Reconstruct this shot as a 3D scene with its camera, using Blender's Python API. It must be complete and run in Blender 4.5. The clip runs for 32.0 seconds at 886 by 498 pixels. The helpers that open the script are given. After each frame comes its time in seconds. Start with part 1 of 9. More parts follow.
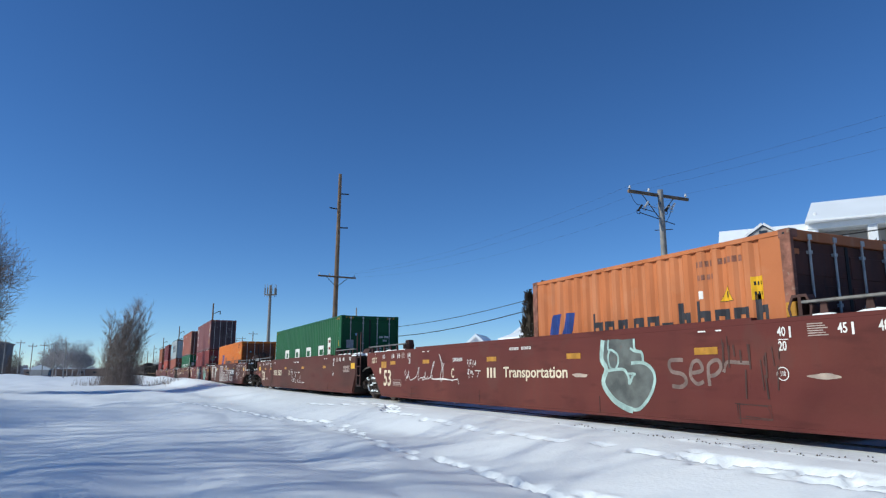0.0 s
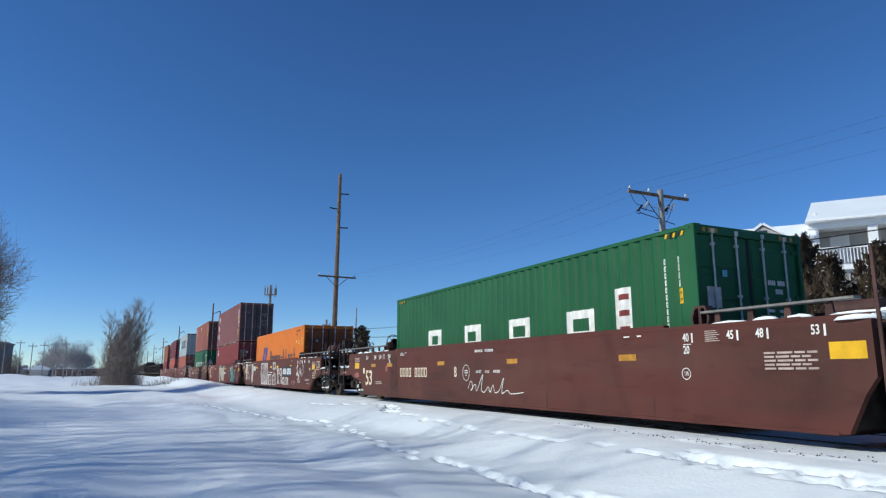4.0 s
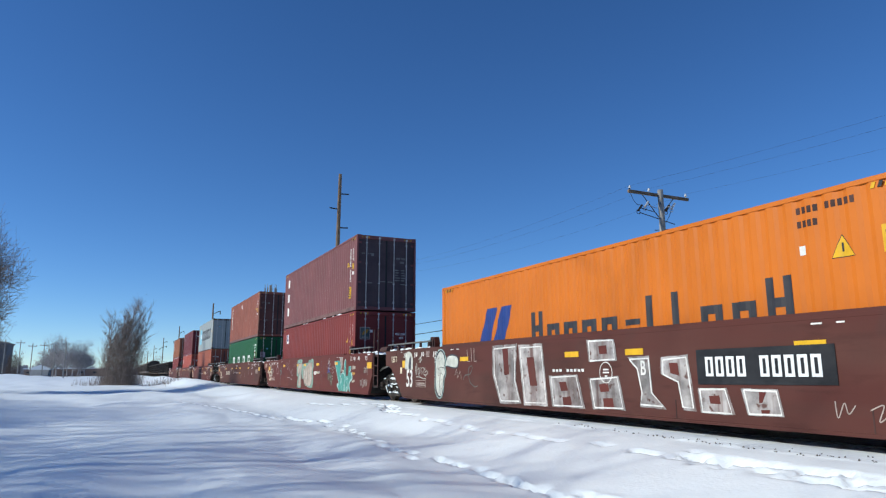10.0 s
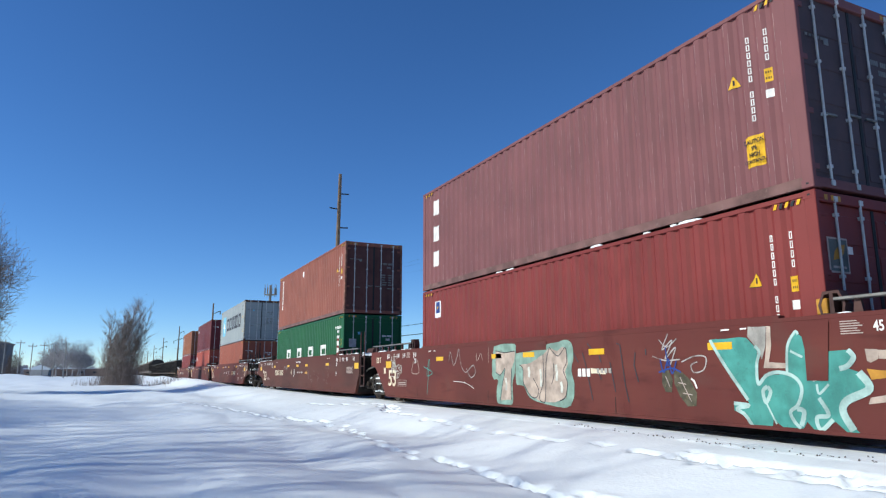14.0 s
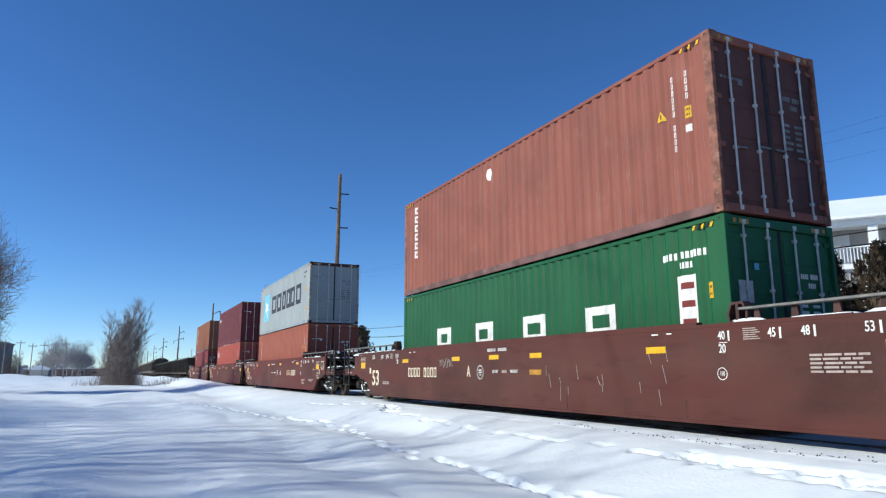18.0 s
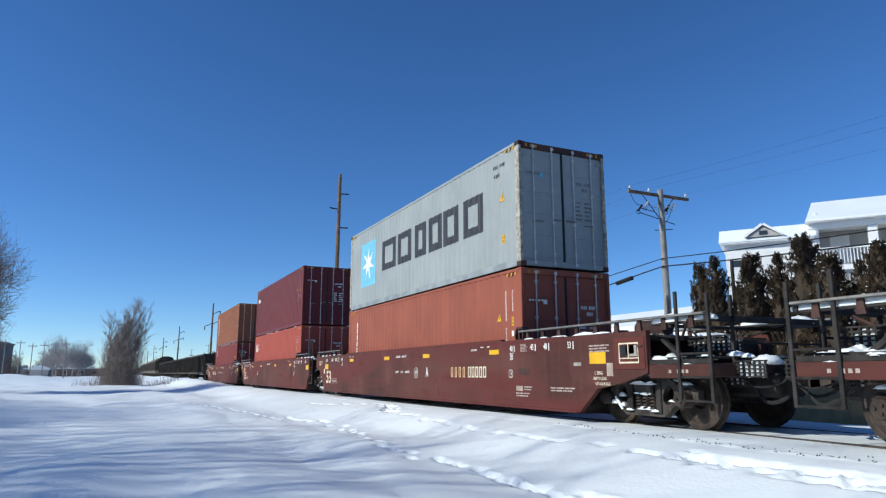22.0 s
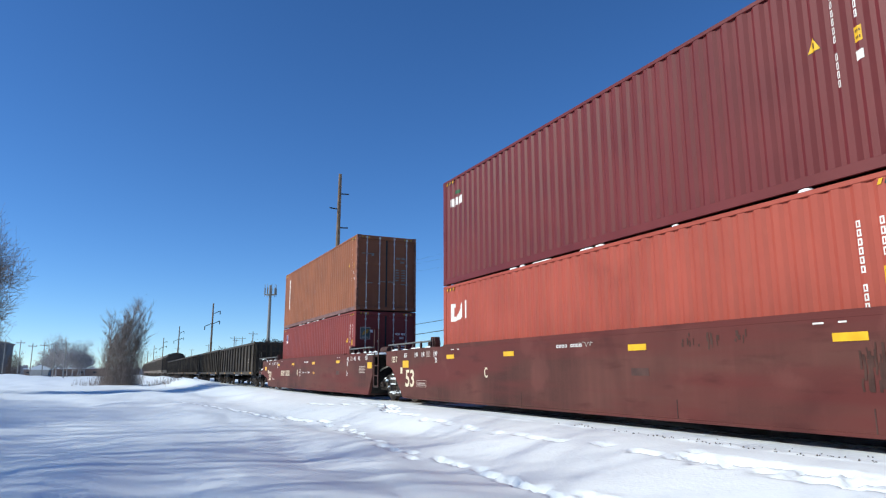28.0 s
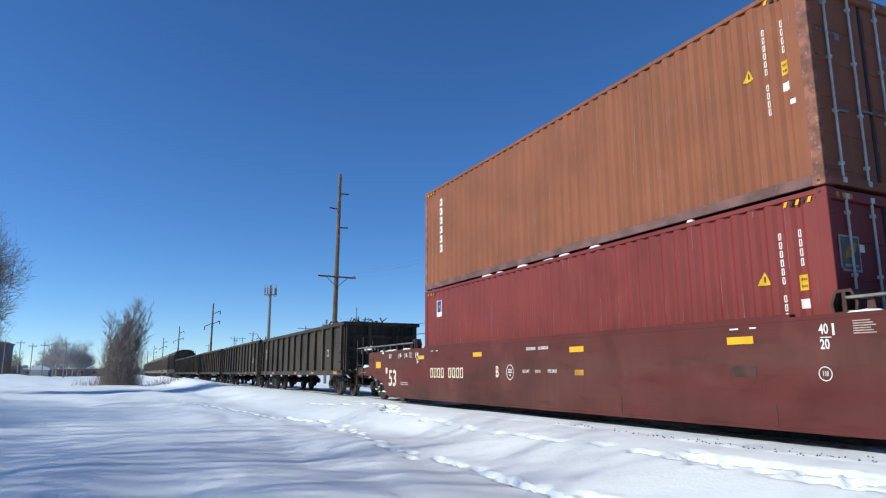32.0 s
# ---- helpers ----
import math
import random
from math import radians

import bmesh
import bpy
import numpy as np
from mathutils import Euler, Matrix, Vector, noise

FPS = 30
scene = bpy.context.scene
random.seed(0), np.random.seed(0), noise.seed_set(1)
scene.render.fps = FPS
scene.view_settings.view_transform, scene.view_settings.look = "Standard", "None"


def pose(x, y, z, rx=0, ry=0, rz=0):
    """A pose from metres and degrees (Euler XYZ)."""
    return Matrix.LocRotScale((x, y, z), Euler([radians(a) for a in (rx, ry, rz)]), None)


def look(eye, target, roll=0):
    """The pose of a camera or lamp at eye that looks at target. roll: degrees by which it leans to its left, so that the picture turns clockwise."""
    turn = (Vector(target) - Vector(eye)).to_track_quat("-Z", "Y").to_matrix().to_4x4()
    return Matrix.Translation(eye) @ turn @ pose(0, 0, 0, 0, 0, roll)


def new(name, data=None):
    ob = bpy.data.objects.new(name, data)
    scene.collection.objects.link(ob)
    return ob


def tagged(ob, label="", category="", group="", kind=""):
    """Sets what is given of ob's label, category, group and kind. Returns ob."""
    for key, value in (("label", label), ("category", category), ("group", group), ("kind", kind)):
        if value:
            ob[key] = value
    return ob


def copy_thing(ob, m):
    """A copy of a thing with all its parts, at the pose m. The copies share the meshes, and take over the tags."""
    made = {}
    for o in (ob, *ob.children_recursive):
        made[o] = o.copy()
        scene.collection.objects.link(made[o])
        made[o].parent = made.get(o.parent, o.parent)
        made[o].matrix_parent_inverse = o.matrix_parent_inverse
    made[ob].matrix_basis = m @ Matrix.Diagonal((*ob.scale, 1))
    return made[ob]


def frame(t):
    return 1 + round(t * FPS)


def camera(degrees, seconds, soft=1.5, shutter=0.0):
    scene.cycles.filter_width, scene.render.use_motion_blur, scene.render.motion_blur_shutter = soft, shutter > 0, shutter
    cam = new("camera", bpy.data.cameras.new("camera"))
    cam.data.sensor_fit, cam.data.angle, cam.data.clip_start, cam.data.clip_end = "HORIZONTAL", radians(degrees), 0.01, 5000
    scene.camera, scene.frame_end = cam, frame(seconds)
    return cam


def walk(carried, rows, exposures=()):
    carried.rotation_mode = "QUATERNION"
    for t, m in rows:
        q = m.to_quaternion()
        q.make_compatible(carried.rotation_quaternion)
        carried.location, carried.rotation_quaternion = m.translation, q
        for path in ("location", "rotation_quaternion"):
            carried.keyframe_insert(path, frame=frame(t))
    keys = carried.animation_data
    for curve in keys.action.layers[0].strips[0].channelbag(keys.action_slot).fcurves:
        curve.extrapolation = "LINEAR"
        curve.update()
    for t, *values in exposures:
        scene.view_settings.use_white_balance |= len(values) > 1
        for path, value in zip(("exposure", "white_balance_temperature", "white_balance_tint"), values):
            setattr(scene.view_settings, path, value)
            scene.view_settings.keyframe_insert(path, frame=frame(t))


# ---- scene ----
from mathutils.geometry import tessellate_polygon
# One fixed camera beside a single track; a stack train passes it.
EYE_Z = 0.87
YAW, PITCH = radians(25.767), radians(10.6475)
SIGHT = Vector((-math.cos(YAW) * math.cos(PITCH), math.sin(YAW) * math.cos(PITCH), math.sin(PITCH)))
EYE = Vector((0, 0, EYE_Z))
cam = camera(67.867, 32.0, soft=1.25)
STAND = look(EYE, EYE + SIGHT, -0.098)
walk(cam, [(0, STAND), (32, STAND)], exposures=[(t, e + 0.26, 6350, 4) for t, e in (
    (0, -0.60), (6, -0.57), (9, -0.52), (12, -0.45), (14, -0.35), (17, -0.33), (20, -0.35), (23, -0.47), (25, -0.55), (28, -0.29), (29.5, -0.43), (32, -0.38))])

# ---- light ----
SUN_ELEV, SUN_WAY = radians(31), radians(79)      # SUN_WAY: the ground direction in which shadows fall, from +x
world = bpy.data.worlds.new("winter_sky")
scene.world = world
world.use_nodes = True
wn = world.node_tree
sky = wn.nodes.new("ShaderNodeTexSky")
sky.sky_type, sky.sun_disc = "NISHITA", False
sky.sun_elevation = SUN_ELEV
sky.sun_rotation = math.pi / 2 - (SUN_WAY + math.pi)
sky.altitude, sky.air_density, sky.dust_density, sky.ozone_density = 2300, 0.95, 0.0, 5.5
deep = wn.nodes.new("ShaderNodeHueSaturation")
deep.inputs["Saturation"].default_value = 1.13
deep.inputs["Hue"].default_value = 0.506
wn.links.new(sky.outputs[0], deep.inputs["Color"])
wn.links.new(deep.outputs[0], wn.nodes["Background"].inputs[0])
wn.nodes["Background"].inputs[1].default_value = 0.157
sun = new("sun", bpy.data.lights.new("sun", "SUN"))
sun.data.energy, sun.data.angle, sun.data.color = 5.0, radians(0.53), (1.0, 0.965, 0.89)
sun_from = Vector((-math.cos(SUN_WAY) * math.cos(SUN_ELEV), -math.sin(SUN_WAY) * math.cos(SUN_ELEV), math.sin(SUN_ELEV)))
sun.matrix_world = look(sun_from * 60, (0, 0, 0))


# ---- materials ----
def material(name, color, rough=0.6, metal=0.0, vary=0.25, scale=3.0, grain=40.0, bump=0.15, streak=0.0,
             second=None, spots=0.0, by_object=0.0, depth=0.01, coat=0.0, band=None):
    """A painted or raw surface: colour that varies at two scales, vertical streaks, spots of a second colour."""
    m = bpy.data.materials.new(name)
    m.use_nodes = True
    n, l = m.node_tree.nodes, m.node_tree.links
    b = n["Principled BSDF"]
    b.inputs["Metallic"].default_value = metal
    b.inputs["Specular IOR Level"].default_value = 0.5 if rough < 0.4 else 0.28
    co = n.new("ShaderNodeTexCoord")

    def noise_of(s, detail=4.0, stretch=(1, 1, 1)):
        mp = n.new("ShaderNodeMapping")
        mp.inputs["Scale"].default_value = stretch
        l.new(co.outputs["Object"], mp.inputs["Vector"])
        t = n.new("ShaderNodeTexNoise")
        t.inputs["Scale"].default_value, t.inputs["Detail"].default_value = s, detail
        l.new(mp.outputs[0], t.inputs["Vector"])
        return t.outputs["Fac"]

    def mixed(fac, a, c, kind="MIX"):
        x = n.new("ShaderNodeMix")
        x.data_type, x.blend_type = "RGBA", kind
        for sock, v in ((x.inputs[0], fac), (x.inputs[6], a), (x.inputs[7], c)):
            if isinstance(v, bpy.types.NodeSocket):
                l.new(v, sock)
            else:
                sock.default_value = v if isinstance(v, float) else (*v[:3], 1)
        return x.outputs[2]

    def ramp(v, lo, hi):
        r = n.new("ShaderNodeMapRange")
        r.inputs[1].default_value, r.inputs[2].default_value = lo, hi
        l.new(v, r.inputs[0])
        return r.outputs[0]

    big, fine = noise_of(scale), noise_of(grain, 6.0)
    dark = tuple(c * (1 - vary) for c in color)
    light = tuple(min(1, c * (1 + vary * 0.7) + 0.012 * vary) for c in color)
    col = mixed(ramp(big, 0.36, 0.64), dark, light)
    col = mixed(ramp(fine, 0.35, 0.75), col, mixed(0.25, col, light))
    if streak:
        run = noise_of(1.0, 5.0, (7, 7, 0.35))
        k = n.new("ShaderNodeMath")
        k.operation = "MULTIPLY"
        l.new(ramp(run, 0.48, 0.72), k.inputs[0])
        k.inputs[1].default_value = streak
        col = mixed(k.outputs[0], col, second or dark)
    if band:
        lie = noise_of(1.0, 6.0, (0.16, 0.16, 1.5))
        col = mixed(ramp(lie, 0.44, 0.60), col, band)
        scuff = noise_of(1.0, 8.0, (1.1, 1.1, 5.0))
        k = n.new("ShaderNodeMath")
        k.operation = "MULTIPLY"
        l.new(ramp(scuff, 0.58, 0.70), k.inputs[0])
        k.inputs[1].default_value = 0.5
        col = mixed(k.outputs[0], col, tuple(c * 0.55 for c in band))
    if spots:
        sp = noise_of(scale * 2.3, 8.0)
        k = n.new("ShaderNodeMath")
        k.operation = "MULTIPLY"
        l.new(ramp(sp, 0.60, 0.68), k.inputs[0])
        k.inputs[1].default_value = spots
        col = mixed(k.outputs[0], col, second or dark)
    if by_object:
        oi = n.new("ShaderNodeObjectInfo")
        hs = n.new("ShaderNodeHueSaturation")
        r2 = n.new("ShaderNodeMapRange")
        r2.inputs[3].default_value, r2.inputs[4].default_value = 1 - by_object, 1 + by_object
        l.new(oi.outputs["Random"], r2.inputs[0])
        l.new(r2.outputs[0], hs.inputs["Value"])
        l.new(col, hs.inputs["Color"])
        col = hs.outputs[0]
    l.new(col, b.inputs["Base Color"])
    rr = n.new("ShaderNodeMapRange")
    rr.inputs[3].default_value, rr.inputs[4].default_value = max(0.05, rough - 0.12), min(1, rough + 0.12)
    l.new(big, rr.inputs[0])
    l.new(rr.outputs[0], b.inputs["Roughness"])
    if coat:
        b.inputs["Coat Weight"].default_value = coat
    if bump:
        bp = n.new("ShaderNodeBump")
        bp.inputs["Strength"].default_value, bp.inputs["Distance"].default_value = bump, depth
        l.new(fine, bp.inputs["Height"])
        l.new(bp.outputs[0], b.inputs["Normal"])
    return m


M = {}
M["car"] = material("brown_car_paint", (0.106, 0.0252, 0.0185), 0.8, vary=0.26, scale=0.5, grain=25, streak=0.20, second=(0.095, 0.042, 0.034), spots=0.35, band=(0.106, 0.0245, 0.0205))
M["soot"] = material("sooty_grime", (0.058, 0.026, 0.020), 0.85, vary=0.3, scale=4, grain=40)
M["car_dark"] = material("dark_brown_steel", (0.060, 0.027, 0.022), 0.7, vary=0.4, scale=3, spots=0.3, second=(0.03, 0.022, 0.02))
M["steel_dark"] = material("grimy_shaded_dark_steel", (0.024, 0.02, 0.018), 0.7, vary=0.5, scale=5, spots=0.4, second=(0.055, 0.036, 0.026))
M["frosted"] = material("grimy_cast_frame", (0.046, 0.037, 0.031), 0.75, vary=0.5, scale=5, grain=30, spots=0.4, second=(0.16, 0.15, 0.14))
M["galvanized"] = material("dull_galvanized_steel", (0.21, 0.20, 0.185), 0.55, 0.5, vary=0.25, scale=6, spots=0.3, second=(0.12, 0.08, 0.06))
M["wheel"] = material("rusty_wheel_steel", (0.055, 0.04, 0.032), 0.6, 0.4, vary=0.4, scale=7, spots=0.4, second=(0.03, 0.025, 0.022))
M["orange"] = material("faded_orange_paint", (0.47, 0.150, 0.052), 0.62, vary=0.12, scale=0.9, streak=0.30, second=(0.58, 0.30, 0.17), spots=0.1)
M["orange_new"] = material("bright_orange_paint", (0.56, 0.142, 0.008), 0.5, vary=0.07, scale=0.9, streak=0.12, second=(0.58, 0.17, 0.02), spots=0.04)
M["green"] = material("container_green_paint", (0.010, 0.088, 0.030), 0.53, vary=0.12, scale=0.8, streak=0.10, second=(0.03, 0.12, 0.05), spots=0.08)
M["purple"] = material("dull_purple_brown_paint", (0.172, 0.064, 0.067), 0.68, vary=0.14, scale=0.8, streak=0.17, second=(0.24, 0.10, 0.09), spots=0.15)
M["red"] = material("container_red_paint", (0.180, 0.028, 0.0245), 0.58, vary=0.12, scale=0.8, streak=0.15, second=(0.25, 0.05, 0.045), spots=0.1)
M["salmon"] = material("faded_salmon_red_paint", (0.240, 0.078, 0.055), 0.73, vary=0.15, scale=0.8, streak=0.25, second=(0.34, 0.15, 0.11), spots=0.25)
M["pale"] = material("pale_grey_paint", (0.285, 0.312, 0.312), 0.58, vary=0.08, scale=0.8, streak=0.11, second=(0.50, 0.48, 0.42), spots=0.08)
M["rust_orange"] = material("rust_orange_paint", (0.27, 0.074, 0.044), 0.63, vary=0.12, scale=0.8, streak=0.17, second=(0.38, 0.12, 0.07), spots=0.12)
M["maroon"] = material("dark_maroon_paint", (0.122, 0.017, 0.018), 0.5, vary=0.12, scale=0.8, streak=0.10, second=(0.17, 0.03, 0.035), spots=0.06)
M["coral"] = material("coral_red_paint", (0.32, 0.060, 0.038), 0.58, vary=0.1, scale=0.8, streak=0.17, second=(0.45, 0.11, 0.07), spots=0.1)
M["copper"] = material("copper_brown_paint", (0.225, 0.076, 0.035), 0.68, vary=0.15, scale=0.8, streak=0.20, second=(0.34, 0.14, 0.08), spots=0.15)
# door paints: grime plus the shade of the door ends darkened into the colour
M["orange_door"] = material("shaded_grimy_orange_door", (0.20, 0.058, 0.020), 0.7, vary=0.35, scale=1.6, streak=0.6, second=(0.11, 0.035, 0.022), spots=0.35)
M["orange_door_old"] = material("shaded_sooty_brown_door", (0.085, 0.034, 0.026), 0.72, vary=0.35, scale=1.6, streak=0.5, second=(0.14, 0.045, 0.028), spots=0.3)
M["purple_door"] = material("shaded_grimy_slate_purple_door", (0.068, 0.046, 0.052), 0.7, vary=0.25, scale=1.4, streak=0.5, second=(0.095, 0.060, 0.062), spots=0.3)
M["salmon_door"] = material("shaded_sooty_red_brown_door", (0.095, 0.036, 0.030), 0.72, vary=0.3, scale=1.4, streak=0.5, second=(0.13, 0.05, 0.04), spots=0.3)
M["edge_wear"] = material("paint_worn_pale_on_edges", (0.30, 0.19, 0.18), 0.7, vary=0.4, scale=6, spots=0.5, second=(0.20, 0.10, 0.095))
M["celadon"] = material("dull_celadon_spray_paint", (0.20, 0.30, 0.245), 0.7, vary=0.3, scale=4, spots=0.45, second=(0.12, 0.16, 0.13))
M["worn_post"] = material("scuffed_corner_post", (0.36, 0.33, 0.27), 0.7, vary=0.5, scale=9, spots=0.6, second=(0.10, 0.06, 0.04))
M["worn_brown"] = material("scuffed_brown_post", (0.22, 0.09, 0.06), 0.7, vary=0.45, scale=7, spots=0.5, second=(0.34, 0.25, 0.18))
M["worn_rail"] = material("grimy_bottom_rail", (0.150, 0.078, 0.070), 0.75, vary=0.35, scale=3, spots=0.4, second=(0.25, 0.19, 0.16))
M["plank"] = material("tan_plank_wood", (0.36, 0.24, 0.11), 0.8, vary=0.2, scale=3, grain=50, streak=0.0, spots=0.2, second=(0.25, 0.16, 0.08))
M["rubber"] = material("black_door_seal", (0.02, 0.02, 0.02), 0.6, vary=0.2)
M["white"] = material("white_stencil_paint", (0.72, 0.70, 0.66), 0.6, vary=0.14, scale=5, spots=0.25, second=(0.42, 0.33, 0.29))
M["cream"] = material("cream_stencil_paint", (0.66, 0.57, 0.42), 0.6, vary=0.14, scale=5, spots=0.2, second=(0.40, 0.28, 0.22))
M["yellow"] = material("yellow_reflector_tape", (0.68, 0.38, 0.015), 0.4, vary=0.12, scale=6, spots=0.15, second=(0.45, 0.25, 0.03))
M["yellow_dim"] = material("dirty_yellow_tape", (0.42, 0.20, 0.025), 0.5, vary=0.25, scale=6, spots=0.3, second=(0.25, 0.10, 0.04))
M["grey_rail"] = material("dull_grey_rail", (0.25, 0.275, 0.285), 0.6, vary=0.25, scale=3, spots=0.3, second=(0.14, 0.12, 0.11))
M["tan"] = material("tan_stencil_paint", (0.52, 0.33, 0.18), 0.6, vary=0.2, scale=6, spots=0.3, second=(0.36, 0.22, 0.15))
M["zinc"] = material("pale_zinc_rod", (0.52, 0.51, 0.49), 0.5, 0.15, vary=0.2, scale=5, spots=0.3, second=(0.28, 0.2, 0.15))
M["faded"] = material("faded_small_stencil", (0.40, 0.32, 0.28), 0.6, vary=0.2, scale=9, spots=0.4, second=(0.2, 0.09, 0.07))
M["car_b"] = material("darker_brown_car_paint", (0.074, 0.024, 0.018), 0.8, vary=0.4, scale=0.5, grain=25, streak=0.20, second=(0.15, 0.05, 0.042), spots=0.3, band=(0.100, 0.022, 0.019))
M["car_c"] = material("grimy_brown_car_paint", (0.074, 0.026, 0.019), 0.8, vary=0.34, scale=0.5, grain=25, streak=0.20, second=(0.07, 0.034, 0.028), spots=0.4, band=(0.088, 0.026, 0.020))
M["black"] = material("black_paint", (0.016, 0.016, 0.018), 0.5, vary=0.3, scale=5)
M["charcoal"] = material("charcoal_lettering", (0.035, 0.035, 0.042), 0.5, vary=0.2, scale=4)
M["navy"] = material("navy_blue_paint", (0.018, 0.045, 0.20), 0.5, vary=0.15, scale=4)
M["sky_blue"] = material("light_blue_panel", (0.165, 0.46, 0.60), 0.5, vary=0.1, scale=4)
M["mint"] = material("mint_spray_paint", (0.34, 0.47, 0.43), 0.7, vary=0.3, scale=5, spots=0.2, second=(0.25, 0.36, 0.33))
M["bubble"] = material("pale_bubble_spray", (0.50, 0.50, 0.44), 0.7, vary=0.3, scale=4, spots=0.5, second=(0.25, 0.22, 0.17))
M["slate_spray"] = material("slate_spray_paint", (0.105, 0.115, 0.108), 0.7, vary=0.35, scale=4, spots=0.3, second=(0.15, 0.07, 0.06))
M["dull_spray"] = material("faded_dull_spray", (0.185, 0.130, 0.112), 0.75, vary=0.3, scale=7, spots=0.6, second=(0.16, 0.07, 0.055))
M["olive_spray"] = material("olive_spray_paint", (0.075, 0.065, 0.04), 0.7, vary=0.4, scale=9, spots=0.4, second=(0.2, 0.15, 0.08))
M["pink_fade"] = material("faded_pink_paint", (0.27, 0.095, 0.085), 0.7, vary=0.25, scale=6, spots=0.4, second=(0.17, 0.06, 0.05))
M["grey_spray"] = material("grey_spray_paint", (0.30, 0.28, 0.25), 0.7, vary=0.3, scale=5, spots=0.4, second=(0.18, 0.10, 0.08))
M["silver_spray"] = material("silver_spray_paint", (0.33, 0.30, 0.285), 0.65, vary=0.5, scale=3.5, grain=60, streak=0.9, spots=0.95, second=(0.10, 0.045, 0.036), by_object=0.2)
M["teal_spray"] = material("teal_spray_paint", (0.060, 0.255, 0.215), 0.6, vary=0.2, scale=5, streak=0.35, spots=0.4, second=(0.05, 0.15, 0.13))
M["peach_spray"] = material("peach_spray_paint", (0.40, 0.315, 0.255), 0.6, vary=0.3, scale=5, spots=0.2, second=(0.45, 0.30, 0.2))
M["gondola"] = material("weathered_black_gondola", (0.034, 0.028, 0.022), 0.75, vary=0.45, scale=0.9, streak=0.7, second=(0.085, 0.058, 0.038), spots=0.5, by_object=0.25)
M["hopper"] = material("dirty_tan_hopper", (0.17, 0.14, 0.11), 0.7, vary=0.25, scale=0.6, streak=0.5, second=(0.16, 0.11, 0.08))
M["scrap"] = material("tangled_scrap_metal", (0.05, 0.04, 0.035), 0.7, 0.3, vary=0.5, scale=8)
M["pole"] = material("weathered_pole_wood", (0.17, 0.115, 0.075), 0.85, vary=0.3, scale=2, grain=60, streak=0.5, second=(0.08, 0.055, 0.04), bump=0.4)
M["pole_grey"] = material("grey_pole_wood", (0.28, 0.27, 0.255), 0.85, vary=0.25, scale=2, grain=60, streak=0.5, second=(0.14, 0.12, 0.10), bump=0.4)
M["wire"] = material("black_cable", (0.015, 0.015, 0.016), 0.6, vary=0.2)
M["insulator"] = material("grey_porcelain", (0.45, 0.46, 0.48), 0.2, vary=0.1)
M["bark"] = material("grey_brown_bark", (0.115, 0.085, 0.068), 0.9, vary=0.35, scale=4, grain=50, bump=0.4)
M["twig"] = material("bare_twigs", (0.26, 0.205, 0.17), 0.9, vary=0.3, scale=2)
M["ever"] = material("winter_evergreen_leaf", (0.056, 0.038, 0.022), 0.75, vary=0.6, scale=2.2, grain=14, by_object=0.2)
M["siding"] = material("white_siding", (0.76, 0.76, 0.75), 0.6, vary=0.06, scale=1.5)
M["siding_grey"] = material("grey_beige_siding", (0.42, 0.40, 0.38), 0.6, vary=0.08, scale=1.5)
M["trim"] = material("white_trim", (0.80, 0.80, 0.79), 0.5, vary=0.05)
M["roof"] = material("grey_shingle_edge", (0.16, 0.15, 0.15), 0.85, vary=0.3, scale=6)
M["rail"] = material("rusty_rail_steel", (0.085, 0.068, 0.058), 0.55, 0.5, vary=0.3, scale=4)
M["tie"] = material("creosoted_tie", (0.06, 0.05, 0.042), 0.9, vary=0.3, scale=4, grain=50, bump=0.4)
M["ballast"] = material("grey_ballast_stone", (0.16, 0.15, 0.145), 0.9, vary=0.4, scale=9, by_object=0.25, bump=0.5)
M["glass"] = material("dark_window_glass", (0.03, 0.04, 0.05), 0.08, vary=0.1, bump=0)
M["far_wall"] = material("far_building_wall", (0.10, 0.10, 0.11), 0.8, vary=0.2, scale=0.3)
# distance haze is put into this pale grey
M["hazy_twig"] = material("haze_greyed_twigs", (0.33, 0.31, 0.315), 0.9, vary=0.2, scale=0.5)
M["far_brick"] = material("far_brick_wall", (0.22, 0.15, 0.12), 0.8, vary=0.2, scale=0.3)


def snow_material(name, crust):
    m = material(name, (0.80, 0.84, 0.86), 0.55, vary=0.03, scale=0.5, grain=22, bump=0.22, depth=0.02)
    b = m.node_tree.nodes["Principled BSDF"]
    b.inputs["Specular IOR Level"].default_value = 0.3
    if crust:
        n, l = m.node_tree.nodes, m.node_tree.links
        co = n.new("ShaderNodeTexCoord")
        t = n.new("ShaderNodeTexNoise")
        t.inputs["Scale"].default_value, t.inputs["Detail"].default_value = 3.0, 8.0
        l.new(co.outputs["Object"], t.inputs["Vector"])
        bp = n.new("ShaderNodeBump")
        bp.inputs["Strength"].default_value, bp.inputs["Distance"].default_value = 0.32, 0.03
        l.new(t.outputs["Fac"], bp.inputs["Height"])
        old = b.inputs["Normal"].links[0].from_node
        l.new(bp.outputs[0], old.inputs["Normal"])
    return m


M["snow"] = snow_material("field_snow", True)
M["snow_cap"] = snow_material("clinging_snow", False)


# ---- mesh helpers ----
def link(name, bm, mat, parent=None, label="", smooth=False):
    me = bpy.data.meshes.new(name)
    bm.normal_update()
    bm.to_mesh(me)
    bm.free()
    me.materials.append(M[mat] if isinstance(mat, str) else mat)
    if smooth:
        me.shade_smooth()
    ob = new(name, me)
    if parent is not None:
        ob.parent = parent
    if label:
        tagged(ob, label)
    return ob


